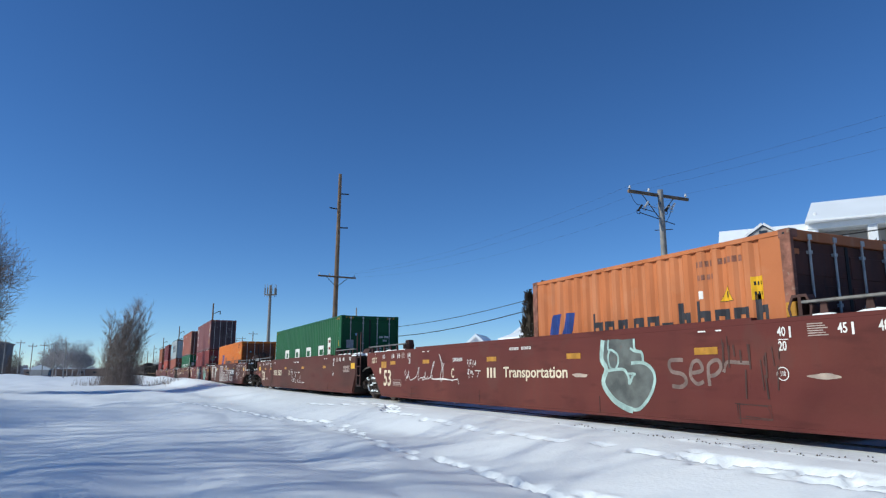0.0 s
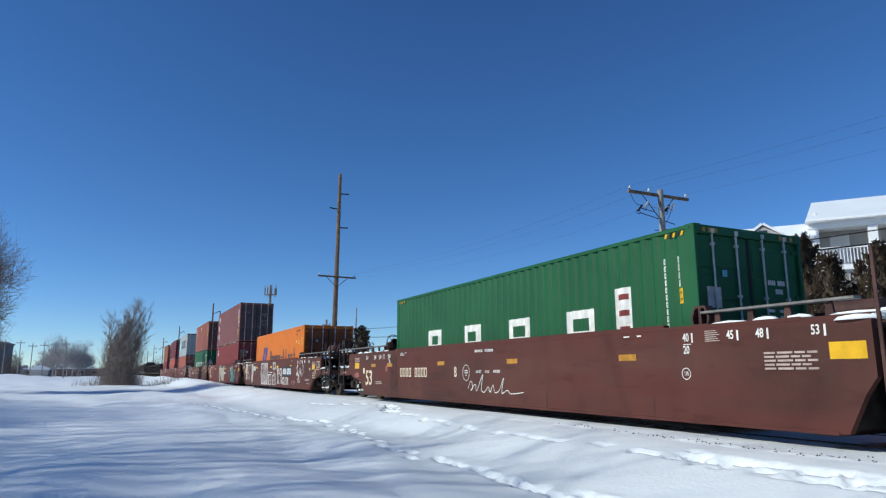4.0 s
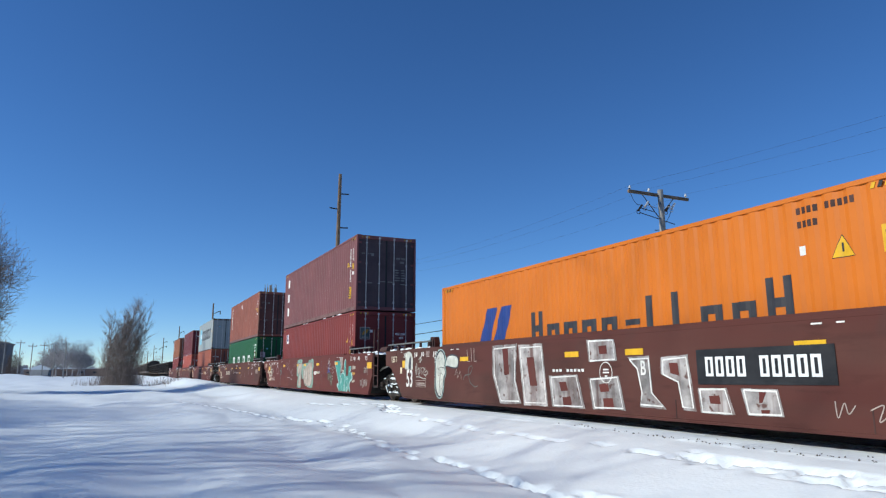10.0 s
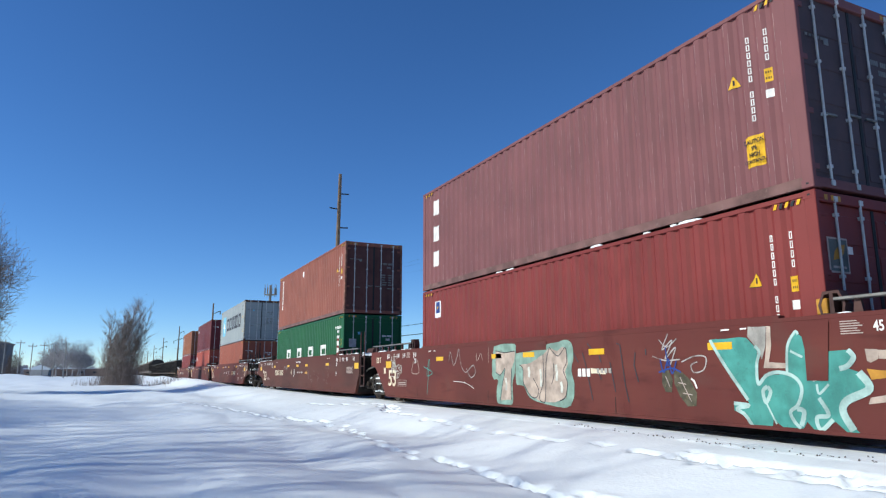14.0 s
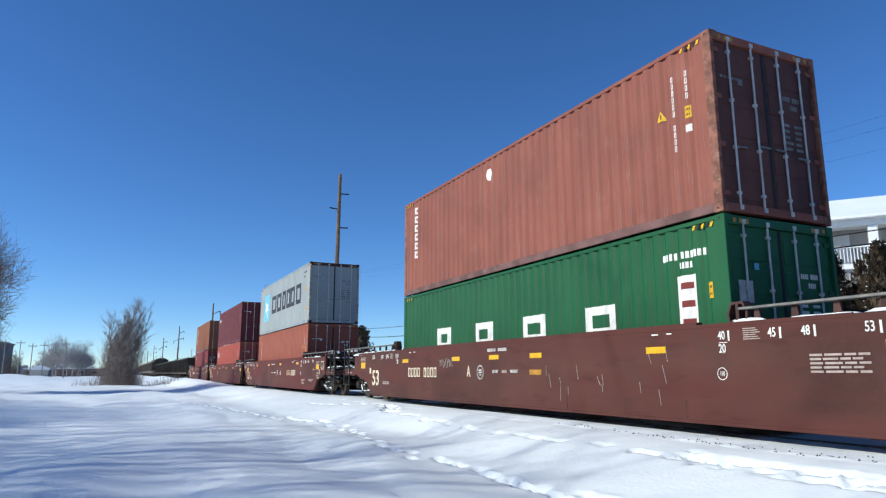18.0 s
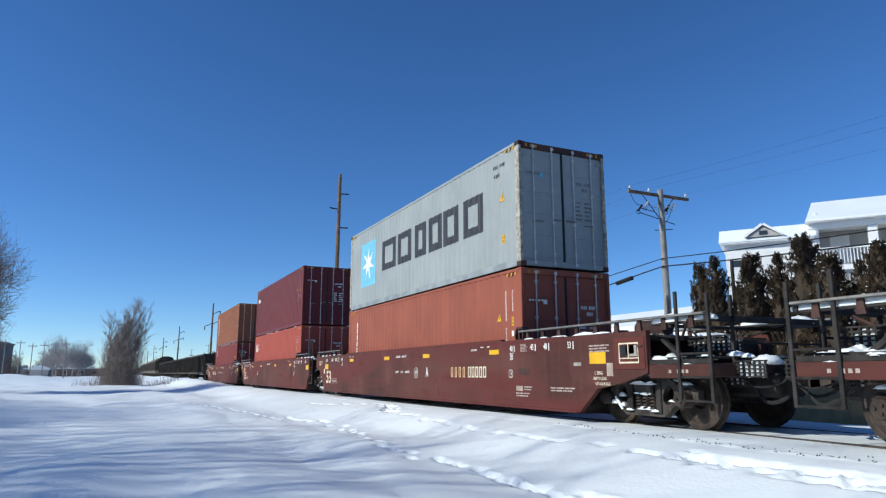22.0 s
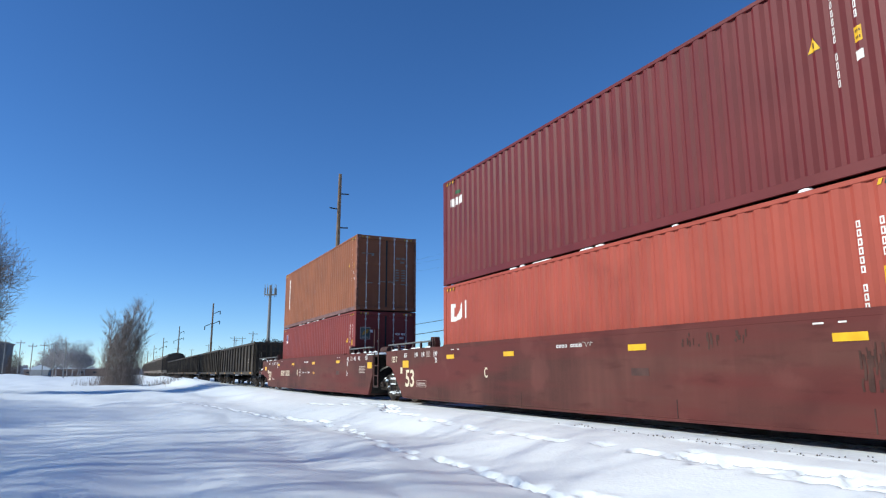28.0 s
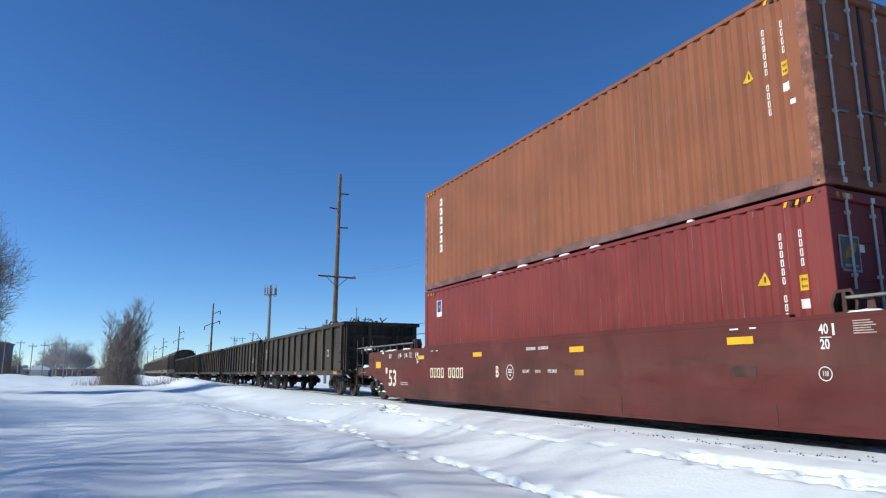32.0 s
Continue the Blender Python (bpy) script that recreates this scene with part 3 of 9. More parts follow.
def container(label, length, height, paint, group, door_paint=None, snow=0, rails=None, posts=None, depth=0.036, sill=None, casting=None):
    ob = thing("shipping_container", None, label, "shipping container", group)
    SIZES[ob.name] = (length, depth)
    hl = length / 2
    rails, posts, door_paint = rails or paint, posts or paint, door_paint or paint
    for f in (-1, 1):
        part("side_wall", corrugated(length - 0.2, 0.15, height - 0.06, CW - 0.006, depth, f), paint, ob)
        part("top_rail", box(B(), -hl + 0.15, hl - 0.15, *sorted((f * CW, f * (CW - 0.06))), height - 0.075, height - 0.008, 0.006), rails, ob)
        bm = box(B(), -hl + 0.15, hl - 0.15, *sorted((f * (CW - 0.002), f * (CW - 0.05))), 0.01, 0.155, 0.004)
        for s in (-1.05, 1.05):
            box(bm, s - 0.18, s + 0.18, *sorted((f * (CW - 0.001), f * (CW - 0.06))), 0.03, 0.135)
        part("bottom_rail", bm, sill or rails, ob)
        for e in (-1, 1):
            bm = box(B(), *sorted((e * (hl - 0.002), e * (hl - 0.16))), *sorted((f * (CW - 0.001), f * (CW - 0.075))), 0.1, height - 0.1, 0.008)
            part("corner_post", bm, posts, ob)
            for z in (0.0, height - 0.118):
                bm = box(B(), *sorted((e * hl, e * (hl - 0.178))), *sorted((f * (CW + 0.001), f * (CW - 0.162))), z, z + 0.118, 0.01)
                for dz in (0.059,):
                    box(bm, *sorted((e * (hl - 0.09 - 0.04), e * (hl - 0.09 + 0.04))), *sorted((f * (CW + 0.003), f * (CW - 0.01))), z + dz - 0.025, z + dz + 0.025)
                part("corner_casting", bm, casting or posts, ob)
                part("casting_hole", box(B(), *sorted((e * (hl - 0.12), e * (hl - 0.06))), *sorted((f * (CW + 0.0045), f * (CW - 0.01))), z + 0.035, z + 0.083, 0.012), "black", ob)
    # roof, floor and blind end
    bm = B()
    n = int((length - 0.5) / 0.42)
    for i in range(n):
        x = -hl + 0.25 + (length - 0.5) * (i + 0.5) / n
        box(bm, x - 0.15, x + 0.15, -CW + 0.09, CW - 0.09, height - 0.03, height - 0.006)
    box(bm, -hl + 0.05, hl - 0.05, -CW + 0.05, CW - 0.05, height - 0.06, height - 0.022)
    part("roof", bm, paint, ob)
    part("floor", box(B(), -hl + 0.05, hl - 0.05, -CW + 0.05, CW - 0.05, 0.05, 0.16), "steel_dark", ob)
    bm = B()
    for i in range(9):
        y = -0.98 + i * 0.245
        box(bm, -hl + 0.06, -hl + 0.085, y - 0.06, y + 0.06, 0.15, height - 0.1)
    box(bm, -hl + 0.085, -hl + 0.12, -CW + 0.05, CW - 0.05, 0.12, height - 0.08)
    part("front_wall", bm, paint, ob)
    # door end
    bm = box(B(), hl - 0.14, hl - 0.01, -CW + 0.07, CW - 0.07, height - 0.15, height - 0.01, 0.008)
    part("door_header", bm, casting or rails, ob)
    bm = box(B(), hl - 0.14, hl - 0.01, -CW + 0.07, CW - 0.07, 0.02, 0.15, 0.008)
    part("door_sill", bm, rails, ob)
    for s in (-1, 1):
        y0, y1 = sorted((s * 0.012, s * 1.145))
        zs = np.linspace(0.2, height - 0.2, 6)
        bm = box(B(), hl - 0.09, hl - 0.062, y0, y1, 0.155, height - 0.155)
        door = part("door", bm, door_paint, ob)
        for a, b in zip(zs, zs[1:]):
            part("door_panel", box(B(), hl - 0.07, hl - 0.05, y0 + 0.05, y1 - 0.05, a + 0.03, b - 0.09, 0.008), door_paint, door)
        part("door_seal", box(B(), hl - 0.085, hl - 0.052, *sorted((s * 0.003, s * 0.03)), 0.16, height - 0.16), "rubber", door)
        for k in (0.30, 0.82):
            y = s * k
            bm = rod(B(), (hl - 0.02, y, 0.07), (hl - 0.02, y, height - 0.07), 0.017, 8)
            for z in (0.32, height * 0.36, height * 0.62, height - 0.3):
                box(bm, hl - 0.055, hl + 0.0, y - 0.032, y + 0.032, z - 0.022, z + 0.022)
            for z in (0.06, height - 0.13):
                box(bm, hl - 0.045, hl + 0.006, y - 0.035, y + 0.035, z, z + 0.07)
            part("locking_rod", bm, "zinc", door, "galvanized locking rod")
        for k in (0.30, 0.82):
            z = 1.12 if k < 0.5 else 1.05
            part("door_handle", box(B(), hl - 0.035, hl + 0.004, min(s * k, s * (k - 0.24)), max(s * k, s * (k - 0.24)), z - 0.014, z + 0.014, 0.004), "galvanized", door)
        knuckle = None
        for z in np.linspace(0.3, height - 0.3, 4):
            if knuckle is None:
                bm = rod(B(), (hl - 0.035, s * 1.155, -0.07), (hl - 0.035, s * 1.155, 0.07), 0.018, 6)
                box(bm, hl - 0.06, hl - 0.03, *sorted((s * 1.155, s * 1.02)), -0.035, 0.035)
                knuckle = part("hinge", bm, rails, door)
                knuckle.location.z = z
            else:
                shared("hinge", knuckle.data, door).location.z = z
    # hazard stripes at the upper corners of a high cube
    if height > 2.8:
        for e in (-1, 1):
            for i in range(5):
                x = e * (hl - 0.25 - i * 0.085)
                o = [(x - 0.03, height - 0.155), (x + 0.015, height - 0.155), (x + 0.045, height - 0.085), (x, height - 0.085)]
                patch(o, -CW + 0.001, ob, "yellow" if i % 2 == 0 else "black", "hazard_stripe")
        for s in (-1, 1):
            for i in range(3):
                y = s * (1.0 - i * 0.13)
                part("hazard_stripe", box(B(), hl - 0.012, hl - 0.006, y - 0.03, y + 0.03, height - 0.12, height - 0.05), "yellow_dim", ob)
    if snow:
        rnd = random.Random(snow)
        for i in range(9):
            x = rnd.uniform(-hl * 0.5, hl * 0.75)
            heap(ob, (x, -CW + 0.05, height - 0.01), rnd.uniform(0.08, 0.3), 0.05, rnd.uniform(0.03, 0.075), i, 8, 3)
    return ob


# ---- trucks ----
def pierced(edge, holes, y0, y1):
    """A cast plate in x and z with openings through it."""
    loops = [edge] + holes
    flat = [p for q in loops for p in q]
    bm = B()
    a = [bm.verts.new((x, y0, z)) for x, z in flat]
    b = [bm.verts.new((x, y1, z)) for x, z in flat]
    for t in tessellate_polygon([[Vector((x, z, 0)) for x, z in q] for q in loops]):
        bm.faces.new([a[i] for i in t])
        bm.faces.new([b[i] for i in t[::-1]])
    k = 0
    for q in loops:
        for i in range(len(q)):
            m, n = k + i, k + (i + 1) % len(q)
            bm.faces.new((a[m], a[n], b[n], b[m]))
        k += len(q)
    bmesh.ops.recalc_face_normals(bm, faces=bm.faces[:])
    return bm


FRAME_EDGE = [(-1.14, 0.46), (-1.14, 0.60), (-1.0, 0.68), (-0.74, 0.70), (-0.5, 0.81), (0.5, 0.81), (0.74, 0.70), (1.0, 0.68), (1.14, 0.60), (1.14, 0.46), (1.04, 0.46), (1.02, 0.55), (0.82, 0.56),
              (0.79, 0.42), (0.44, 0.17), (-0.44, 0.17), (-0.79, 0.42), (-0.82, 0.56), (-1.02, 0.55), (-1.04, 0.46)]
FRAME_HOLES = [[(-0.27, 0.27), (0.27, 0.27), (0.28, 0.62), (0.2, 0.70), (-0.2, 0.70), (-0.28, 0.62)]] + [
    [(s * (0.53 + 0.12 * math.cos(t) * 1.0 + 0.03 * math.sin(t)), 0.51 + 0.15 * math.sin(t)) for t in (2 * math.pi * i / 10 for i in range(10))] for s in (-1, 1)]


def truck_parts(parent, x, seed, snowy=True):
    """A two-axle freight truck under its car at x; wheel treads at z = 0."""
    tr = new("truck")
    tr.parent = parent
    tr.location = (x, 0, 0)
    base = 0.89
    for f in (-1, 1):
        ya, yb = sorted((f * 1.10, f * 0.98))
        part("side_frame", pierced(FRAME_EDGE, FRAME_HOLES, ya, yb), "frosted" if snowy else "steel_dark", tr)
        part("frame_rib", prism(B(), [(-0.74, 0.70), (-0.5, 0.81), (0.5, 0.81), (0.74, 0.70), (0.74, 0.67), (0.5, 0.775), (-0.5, 0.775), (-0.74, 0.67)], *sorted((f * 1.095, f * 1.13))), "frosted" if snowy else "steel_dark", tr)
        part("frame_rib", prism(B(), [(-0.80, 0.43), (-0.44, 0.17), (0.44, 0.17), (0.80, 0.43), (0.76, 0.45), (0.42, 0.205), (-0.42, 0.205), (-0.76, 0.45)], *sorted((f * 1.095, f * 1.13))), "frosted" if snowy else "steel_dark", tr)
        for k in (-0.33, 0.33):
            part("column", box(B(), k - 0.06, k + 0.06, *sorted((f * 0.98, f * 1.13)), 0.22, 0.72, 0.012), "steel_dark", tr)
        part("brake_beam", box(B(), -0.6, 0.6, *sorted((f * 0.80, f * 0.84)), 0.30, 0.42, 0.01), "steel_dark", tr)
        for k in (-0.16, 0.0, 0.16):
            v, fc = [], []
            coil = [Vector((k + 0.055 * math.cos(t), f * 1.07 + 0.045 * math.sin(t), 0.26 + 0.26 * t / 31.4)) for t in np.linspace(0, 31.4, 41)]
            tube(v, fc, coil, [0.018] * 41, 4)
            mesh_of("spring", v, fc, "wheel", tr)
        bm = box(B(), -0.22, 0.22, *sorted((f * 0.9, f * 1.15)), 0.52, 0.68, 0.03)
        part("bolster_end", bm, "frosted" if snowy else "steel_dark", tr)
        for k in (-base, base):
            bm = box(B(), k - 0.12, k + 0.12, *sorted((f * 1.0, f * 1.13)), 0.44, 0.64, 0.03)
            part("bearing_adapter", bm, "wheel", tr)
        if snowy:
            rnd = random.Random(seed * 7 + f)
            heap(tr, (0, f * 1.05, 0.805), 0.46, 0.075, 0.045, seed, 12, 3)
            heap(tr, (0.02, f * 1.125, 0.665), 0.235, 0.055, 0.035, seed + 31, 12, 3)
            heap(tr, (-0.03, f * 1.075, 0.265), 0.25, 0.05, 0.06, seed + 32, 12, 3)
            for j in range(6):
                heap(tr, (rnd.uniform(-0.7, 0.7), f * rnd.uniform(0.4, 0.95), rnd.uniform(0.66, 0.82)), rnd.uniform(0.12, 0.3), rnd.uniform(0.08, 0.2), rnd.uniform(0.03, 0.08), seed + 60 + j, 9, 4)
            heap(tr, (rnd.uniform(-0.05, 0.05), f * 1.11, 0.675), rnd.uniform(0.14, 0.24), 0.045, 0.04, seed + 1, 9, 3)
            for k in (-1, 1):
                heap(tr, (k * rnd.uniform(0.25, 0.36), f * 1.12, 0.245), rnd.uniform(0.07, 0.13), 0.05, rnd.uniform(0.03, 0.075), seed + 3 + k, 9, 3)
                heap(tr, (k * 0.62, f * 1.05, 0.72), rnd.uniform(0.1, 0.2), 0.045, 0.05, seed + 9 + k, 9, 3)
                heap(tr, (k * base, f * 1.06, 0.675), rnd.uniform(0.12, 0.2), 0.06, rnd.uniform(0.03, 0.07), seed + 13 + k, 9, 3)
                heap(tr, (k * rnd.uniform(0.5, 0.66), f * 1.06, rnd.uniform(0.36, 0.48)), rnd.uniform(0.08, 0.16), 0.05, rnd.uniform(0.04, 0.08), seed + 17 + k, 9, 3)
            for z0, z1, half in ((0.675, 0.725, 0.23), (0.51, 0.54, 0.19)):
                n = 9
                lo = [(-half + 2 * half * k / n + rnd.uniform(-0.01, 0.01), z0 + rnd.uniform(-0.012, 0.022)) for k in range(n + 1)]
                hi = [(half - 2 * half * k / n, z1 + rnd.uniform(-0.022, 0.012)) for k in range(n + 1)]
                part("snow_crust", prism(B(), lo + hi, *sorted((f * 1.135, f * 1.165))), "snow_cap", tr)
            k = rnd.choice((-1, 1))
            o = [(k * 0.70, 0.45), (k * 0.67, 0.47), (k * 0.54, 0.34), (k * 0.50, 0.26), (k * 0.53, 0.25), (k * 0.62, 0.35)]
            part("snow_crust", prism(B(), o[::k], *sorted((f * 1.13, f * 1.15))), "snow_cap", tr)
            for j in range(2):
                cx, cz = rnd.choice(((0, 0.745), (-0.6, 0.64), (0.6, 0.64), (-0.58, 0.36), (0.58, 0.36), (0, 0.215), (-0.33, 0.45), (0.33, 0.45), (0, 0.6)))
                cx, cz = cx + rnd.uniform(-0.16, 0.16), cz + rnd.uniform(-0.03, 0.03)
                rx, rz = rnd.uniform(0.05, 0.12), rnd.uniform(0.02, 0.045)
                o = [(cx + rx * rnd.uniform(0.35, 1.3) * math.cos(2 * math.pi * k / 11), cz + rz * rnd.uniform(0.35, 1.3) * math.sin(2 * math.pi * k / 11)) for k in range(11)]
                part("snow_crust", prism(B(), o, *sorted((f * 1.10, f * 1.148))), "snow_cap", tr)
            for j in range(4):
                heap(tr, (rnd.uniform(-0.3, 0.3), f * 1.13, rnd.choice((0.26, 0.52, 0.675))), rnd.uniform(0.05, 0.11), 0.035, rnd.uniform(0.02, 0.05), seed + 23 + j, 8, 3)
    part("bolster", box(B(), -0.2, 0.2, -0.95, 0.95, 0.46, 0.66, 0.03), "steel_dark", tr)
    for k in (-base, base):
        bm = B()
        for f in (-1, 1):
            prof = [(0.02, 0.0), (0.10, 0.0), (0.13, -0.02), (0.15, -0.05), (0.30, -0.075), (0.385, -0.06), (0.40, -0.065), (0.456, -0.062), (0.462, 0.03), (0.49, 0.045), (0.48, 0.072), (0.40, 0.07), (0.30, 0.03), (0.12, 0.08), (0.02, 0.08)]
            if f < 0:
                lathe(bm, prof, 28, -0.76)
            else:
                lathe(bm, [(r, -h) for r, h in prof][::-1], 28, 0.76)
            lathe(bm, [(0.001, -0.10), (0.115, -0.10), (0.13, -0.07), (0.13, 0.10), (0.001, 0.10)] if f < 0 else [(0.001, -0.10), (0.13, -0.10), (0.13, 0.07), (0.115, 0.10), (0.001, 0.10)], 14, f * 1.13)
            for j in range(3):
                a = j * 2.094
                c = (0.055 * math.cos(a), f * 1.23, 0.055 * math.sin(a))
                rod(bm, c, (c[0], f * 1.255, c[2]), 0.018, 6)
        rod(bm, (0, -1.2, 0), (0, 1.2, 0), 0.08, 10)
        w = part("wheelset", bm, "wheel", tr, "rusty brown wheels on a steel axle")
        w.location = (k, 0, 0.459)
        ROLLERS.append((w, k))
    return tr


# ---- articulated well cars ----
SIDE_Y = 1.469
END_SHAPES = {
    "coupler": [(8.32, 0.17), (8.86, 0.60), (9.45, 0.69), (10.1, 0.86), (10.1, 1.53)],
    "long": [(8.34, 0.17), (8.66, 0.50), (9.22, 0.98), (9.40, 1.07), (9.68, 1.08), (9.68, 1.53)],
    "short": [(8.36, 0.17), (8.60, 0.62), (8.75, 0.82), (8.75, 1.53)],
}


def well_car(left, right, label, seed, brake=0, paint="car"):
    car = thing("well_car", None, label, "freight car", "articulated container well cars")
    L, R = END_SHAPES[left], END_SHAPES[right]
    out = [(-x, z) for x, z in L[::-1]] + R
    out = [(x, z) for x, z in out]
    xl, xr = -L[-1][0], R[-1][0]
    for f in (-1, 1):
        y0, y1 = sorted((f * SIDE_Y, f * (SIDE_Y - 0.09)))
        bm = prism(B(), out, y0, y1)
        part("side_panel", bm, paint, car)
        # chord along the top and a sill at the bottom, a hair proud
        bm = box(B(), -7.9, 7.9, *sorted((f * (SIDE_Y + 0.004), f * (SIDE_Y - 0.11))), 1.49, 1.545, 0.006)
        box(bm, -5.6, 5.6, *sorted((f * (SIDE_Y + 0.002), f * (SIDE_Y - 0.12))), 1.535, 1.585, 0.006)
        part("top_chord", bm, paint, car)
        bm = box(B(), -8.25, 8.25, *sorted((f * (SIDE_Y + 0.012), f * (SIDE_Y - 0.12))), 0.15, 0.20, 0.006)
        part("bottom_sill", bm, paint, car)
        for x in (-5.9, -1.9, 2.4, 5.3):
            part("weld_seam", box(B(), x - 0.008, x + 0.008, *sorted((f * (SIDE_Y + 0.004), f * (SIDE_Y - 0.02))), 0.2, 0.47), "car_dark", car)
        for e, xe in ((-1, xl), (1, xr)):
            z0 = 0.90 if abs(xe) < 9.6 else 0.94
            xc = 8.45 if abs(xe) < 9 else 8.88 if e > 0 else -9.18 if abs(xe) > 10 else -8.12
            part("reflector", box(B(), xc - 0.22, xc + 0.22, *sorted((f * (SIDE_Y + 0.003), f * (SIDE_Y - 0.02))), 1.02, 1.22), "yellow" if seed != 1 else "yellow_dim", car, "yellow reflective panel")
            # guide plates and the walkway rail beside the load's end
            x = e * 6.3
            o = [(x - 0.14, 1.52), (x + 0.14, 1.52), (x + 0.17, 1.66), (x + 0.10, 1.82), (x - 0.10, 1.82), (x - 0.17, 1.66)]
            cavities = [[(x - 0.12, 1.56), (x - 0.025, 1.56), (x - 0.02, 1.79), (x - 0.085, 1.78), (x - 0.135, 1.66)], [(x + 0.03, 1.56), (x + 0.12, 1.56), (x + 0.135, 1.66), (x + 0.085, 1.78), (x + 0.025, 1.79)]]
            part("load_guide", pierced(o, cavities, *sorted((f * 1.445, f * 1.30))), "car_dark", car, "dark hollow load guide")
            # darker plate behind the openings carries the shade of the hollows
            part("guide_back", prism(B(), [(x + (p - x) * 0.94, z) for p, z in o], *sorted((f * 1.30, f * 1.285))), "steel_dark", car)
            far_x = e * (11.3 if abs(xe) > 10 else abs(xe) - 0.15)
            bm = box(B(), *sorted((e * 6.35, far_x)), *sorted((f * 1.49, f * 1.34)), 1.70, 1.735, 0.006)
            part("walkway_edge", bm, "galvanized", car, "galvanized walkway edge")
            n = int((abs(far_x) - 6.4) / 0.55)
            for i in range(n + 1):
                bx = e * (6.6 + i * 0.55)
                if abs(bx) < abs(far_x):
                    bm = prism(B(), [(bx - 0.06, 1.52), (bx + 0.06, 1.52), (bx + 0.035, 1.70), (bx - 0.035, 1.70)], *sorted((f * 1.43, f * 1.39)))
                    part("bracket", bm, "car_dark", car)
    # floor of the well
    bm = box(B(), -8.2, 8.2, -1.36, -1.12, 0.16, 0.235)
    box(bm, -8.2, 8.2, 1.12, 1.36, 0.16, 0.235)
    for i in range(9):
        x = -8 + i * 2
        box(bm, x - 0.14, x + 0.14, -1.36, 1.36, 0.13, 0.22)
    part("well_floor", bm, "car_dark", car)
    rnd = random.Random(seed)
    for e, kind, xe in ((-1, left, xl), (1, right, xr)):
        a = abs(xe)
        # bulkhead, deck and draft parts near black: shade under the overhang in their colour
        part("end_bulkhead", box(B(), *sorted((e * 8.22, e * 8.30)), -1.37, 1.37, 0.2, 1.5), "steel_dark", car)
        deck = box(B(), *sorted((e * 8.3, e * (a - 0.05))), -1.37, 1.37, 1.40, 1.47)
        box(deck, *sorted((e * 8.3, e * (a + (0.75 if kind == "coupler" else 0.5)))), -0.42, 0.42, 0.92, 1.40, 0.03)
        part("end_deck", deck, "steel_dark", car)
        for i in range(9):
            heap(car, (e * rnd.uniform(8.4, a - 0.1), rnd.uniform(-1.3, 1.0), 1.465), rnd.uniform(0.2, 0.5), rnd.uniform(0.15, 0.4), rnd.uniform(0.05, 0.13), seed + i, 9, 4)
        for i in range(5):
            heap(car, (e * (6.6 + i * 0.6 + rnd.uniform(-0.2, 0.2)), -1.42, 1.535), rnd.uniform(0.12, 0.38), 0.05, rnd.uniform(0.025, 0.06), seed + 20 + i, 9, 3)
        if kind == "long":
            truck_parts(car, e * PITCH_JOINT / 2, seed * 5 + 1)
            bm = box(B(), *sorted((e * (a - 0.85), e * (a + 0.006))), -SIDE_Y - 0.008, -SIDE_Y + 0.02, 1.10, 1.52, 0.004)
            part("end_panel", bm, paint, car)
        if kind == "coupler":
            truck_parts(car, e * 9.60, seed * 5 + 2)
            bm = box(B(), *sorted((e * 11.0, e * 12.0)), -0.10, 0.10, 0.72, 0.95, 0.03)
            prism(bm, [(e * 11.75, 0.66), (e * 12.06, 0.66), (e * 12.06, 1.0), (e * 11.75, 1.0)][::e], -0.17, 0.13)
            part("coupler", bm, "wheel", car, "rusty knuckle coupler")
            part("draft_sill", box(B(), *sorted((e * 10.0, e * 11.1)), -0.22, 0.22, 0.66, 1.0, 0.02), "steel_dark", car)
            bm = B()
            for k in range(26):
                yy = -1.35 + k * 0.108
                box(bm, *sorted((e * 10.15, e * 11.25)), yy - 0.012, yy + 0.012, 1.07, 1.10)
            for k in range(9):
                xx = e * (10.17 + k * 0.133)
                box(bm, xx - 0.010, xx + 0.010, -1.36, 1.36, 1.065, 1.095)
            part("walkway_grating", bm, "steel_dark", car, "open steel grating with snow in its holes")
            for yy, dz in ((-1.40, 0.0), (-0.45, 0.02), (0.9, 0.0)):
                part("walkway_bearer", box(B(), *sorted((e * 10.1, e * 11.33)), yy - 0.03, yy + 0.03, 0.99 + dz, 1.065, 0.006), "steel_dark", car)
            part("end_sill", box(B(), *sorted((e * 10.1, e * 11.33)), -1.44, -1.36, 0.78, 0.99, 0.008), paint, car)
            part("end_sill", box(B(), *sorted((e * 11.2, e * 11.32)), -1.36, 1.40, 0.80, 1.0, 0.012), "car_dark", car)
            bars([(e * 10.72 + k * 0.085 - 0.2, e * 10.72 + k * 0.085 - 0.15, 0.86, 0.91) for k in range(5) if k != 1], -1.441, car, "faded")
            bm = B()
            for xx, lo, hi in ((10.75, 0.44, 2.08), (11.35, 0.44, 2.0)):
                box(bm, *sorted((e * (xx - 0.028), e * (xx + 0.028))), -1.47, -1.43, lo, hi, 0.006)
            for z in (0.46, 0.80, 1.14):
                rod(bm, (e * 10.75, -1.45, z), (e * 11.35, -1.45, z), 0.018, 6)
            part("ladder", bm, "steel_dark", car, "black steel end ladder")
            bm = B()
            for yy in (-0.9, 0.3, 1.1):
                box(bm, *sorted((e * 11.26, e * 11.31)), yy - 0.025, yy + 0.025, 1.0, 2.0 if yy < 0 else 1.75, 0.005)
            rod(bm, (e * 11.28, -0.9, 1.62), (e * 11.28, 1.1, 1.62), 0.018, 6)
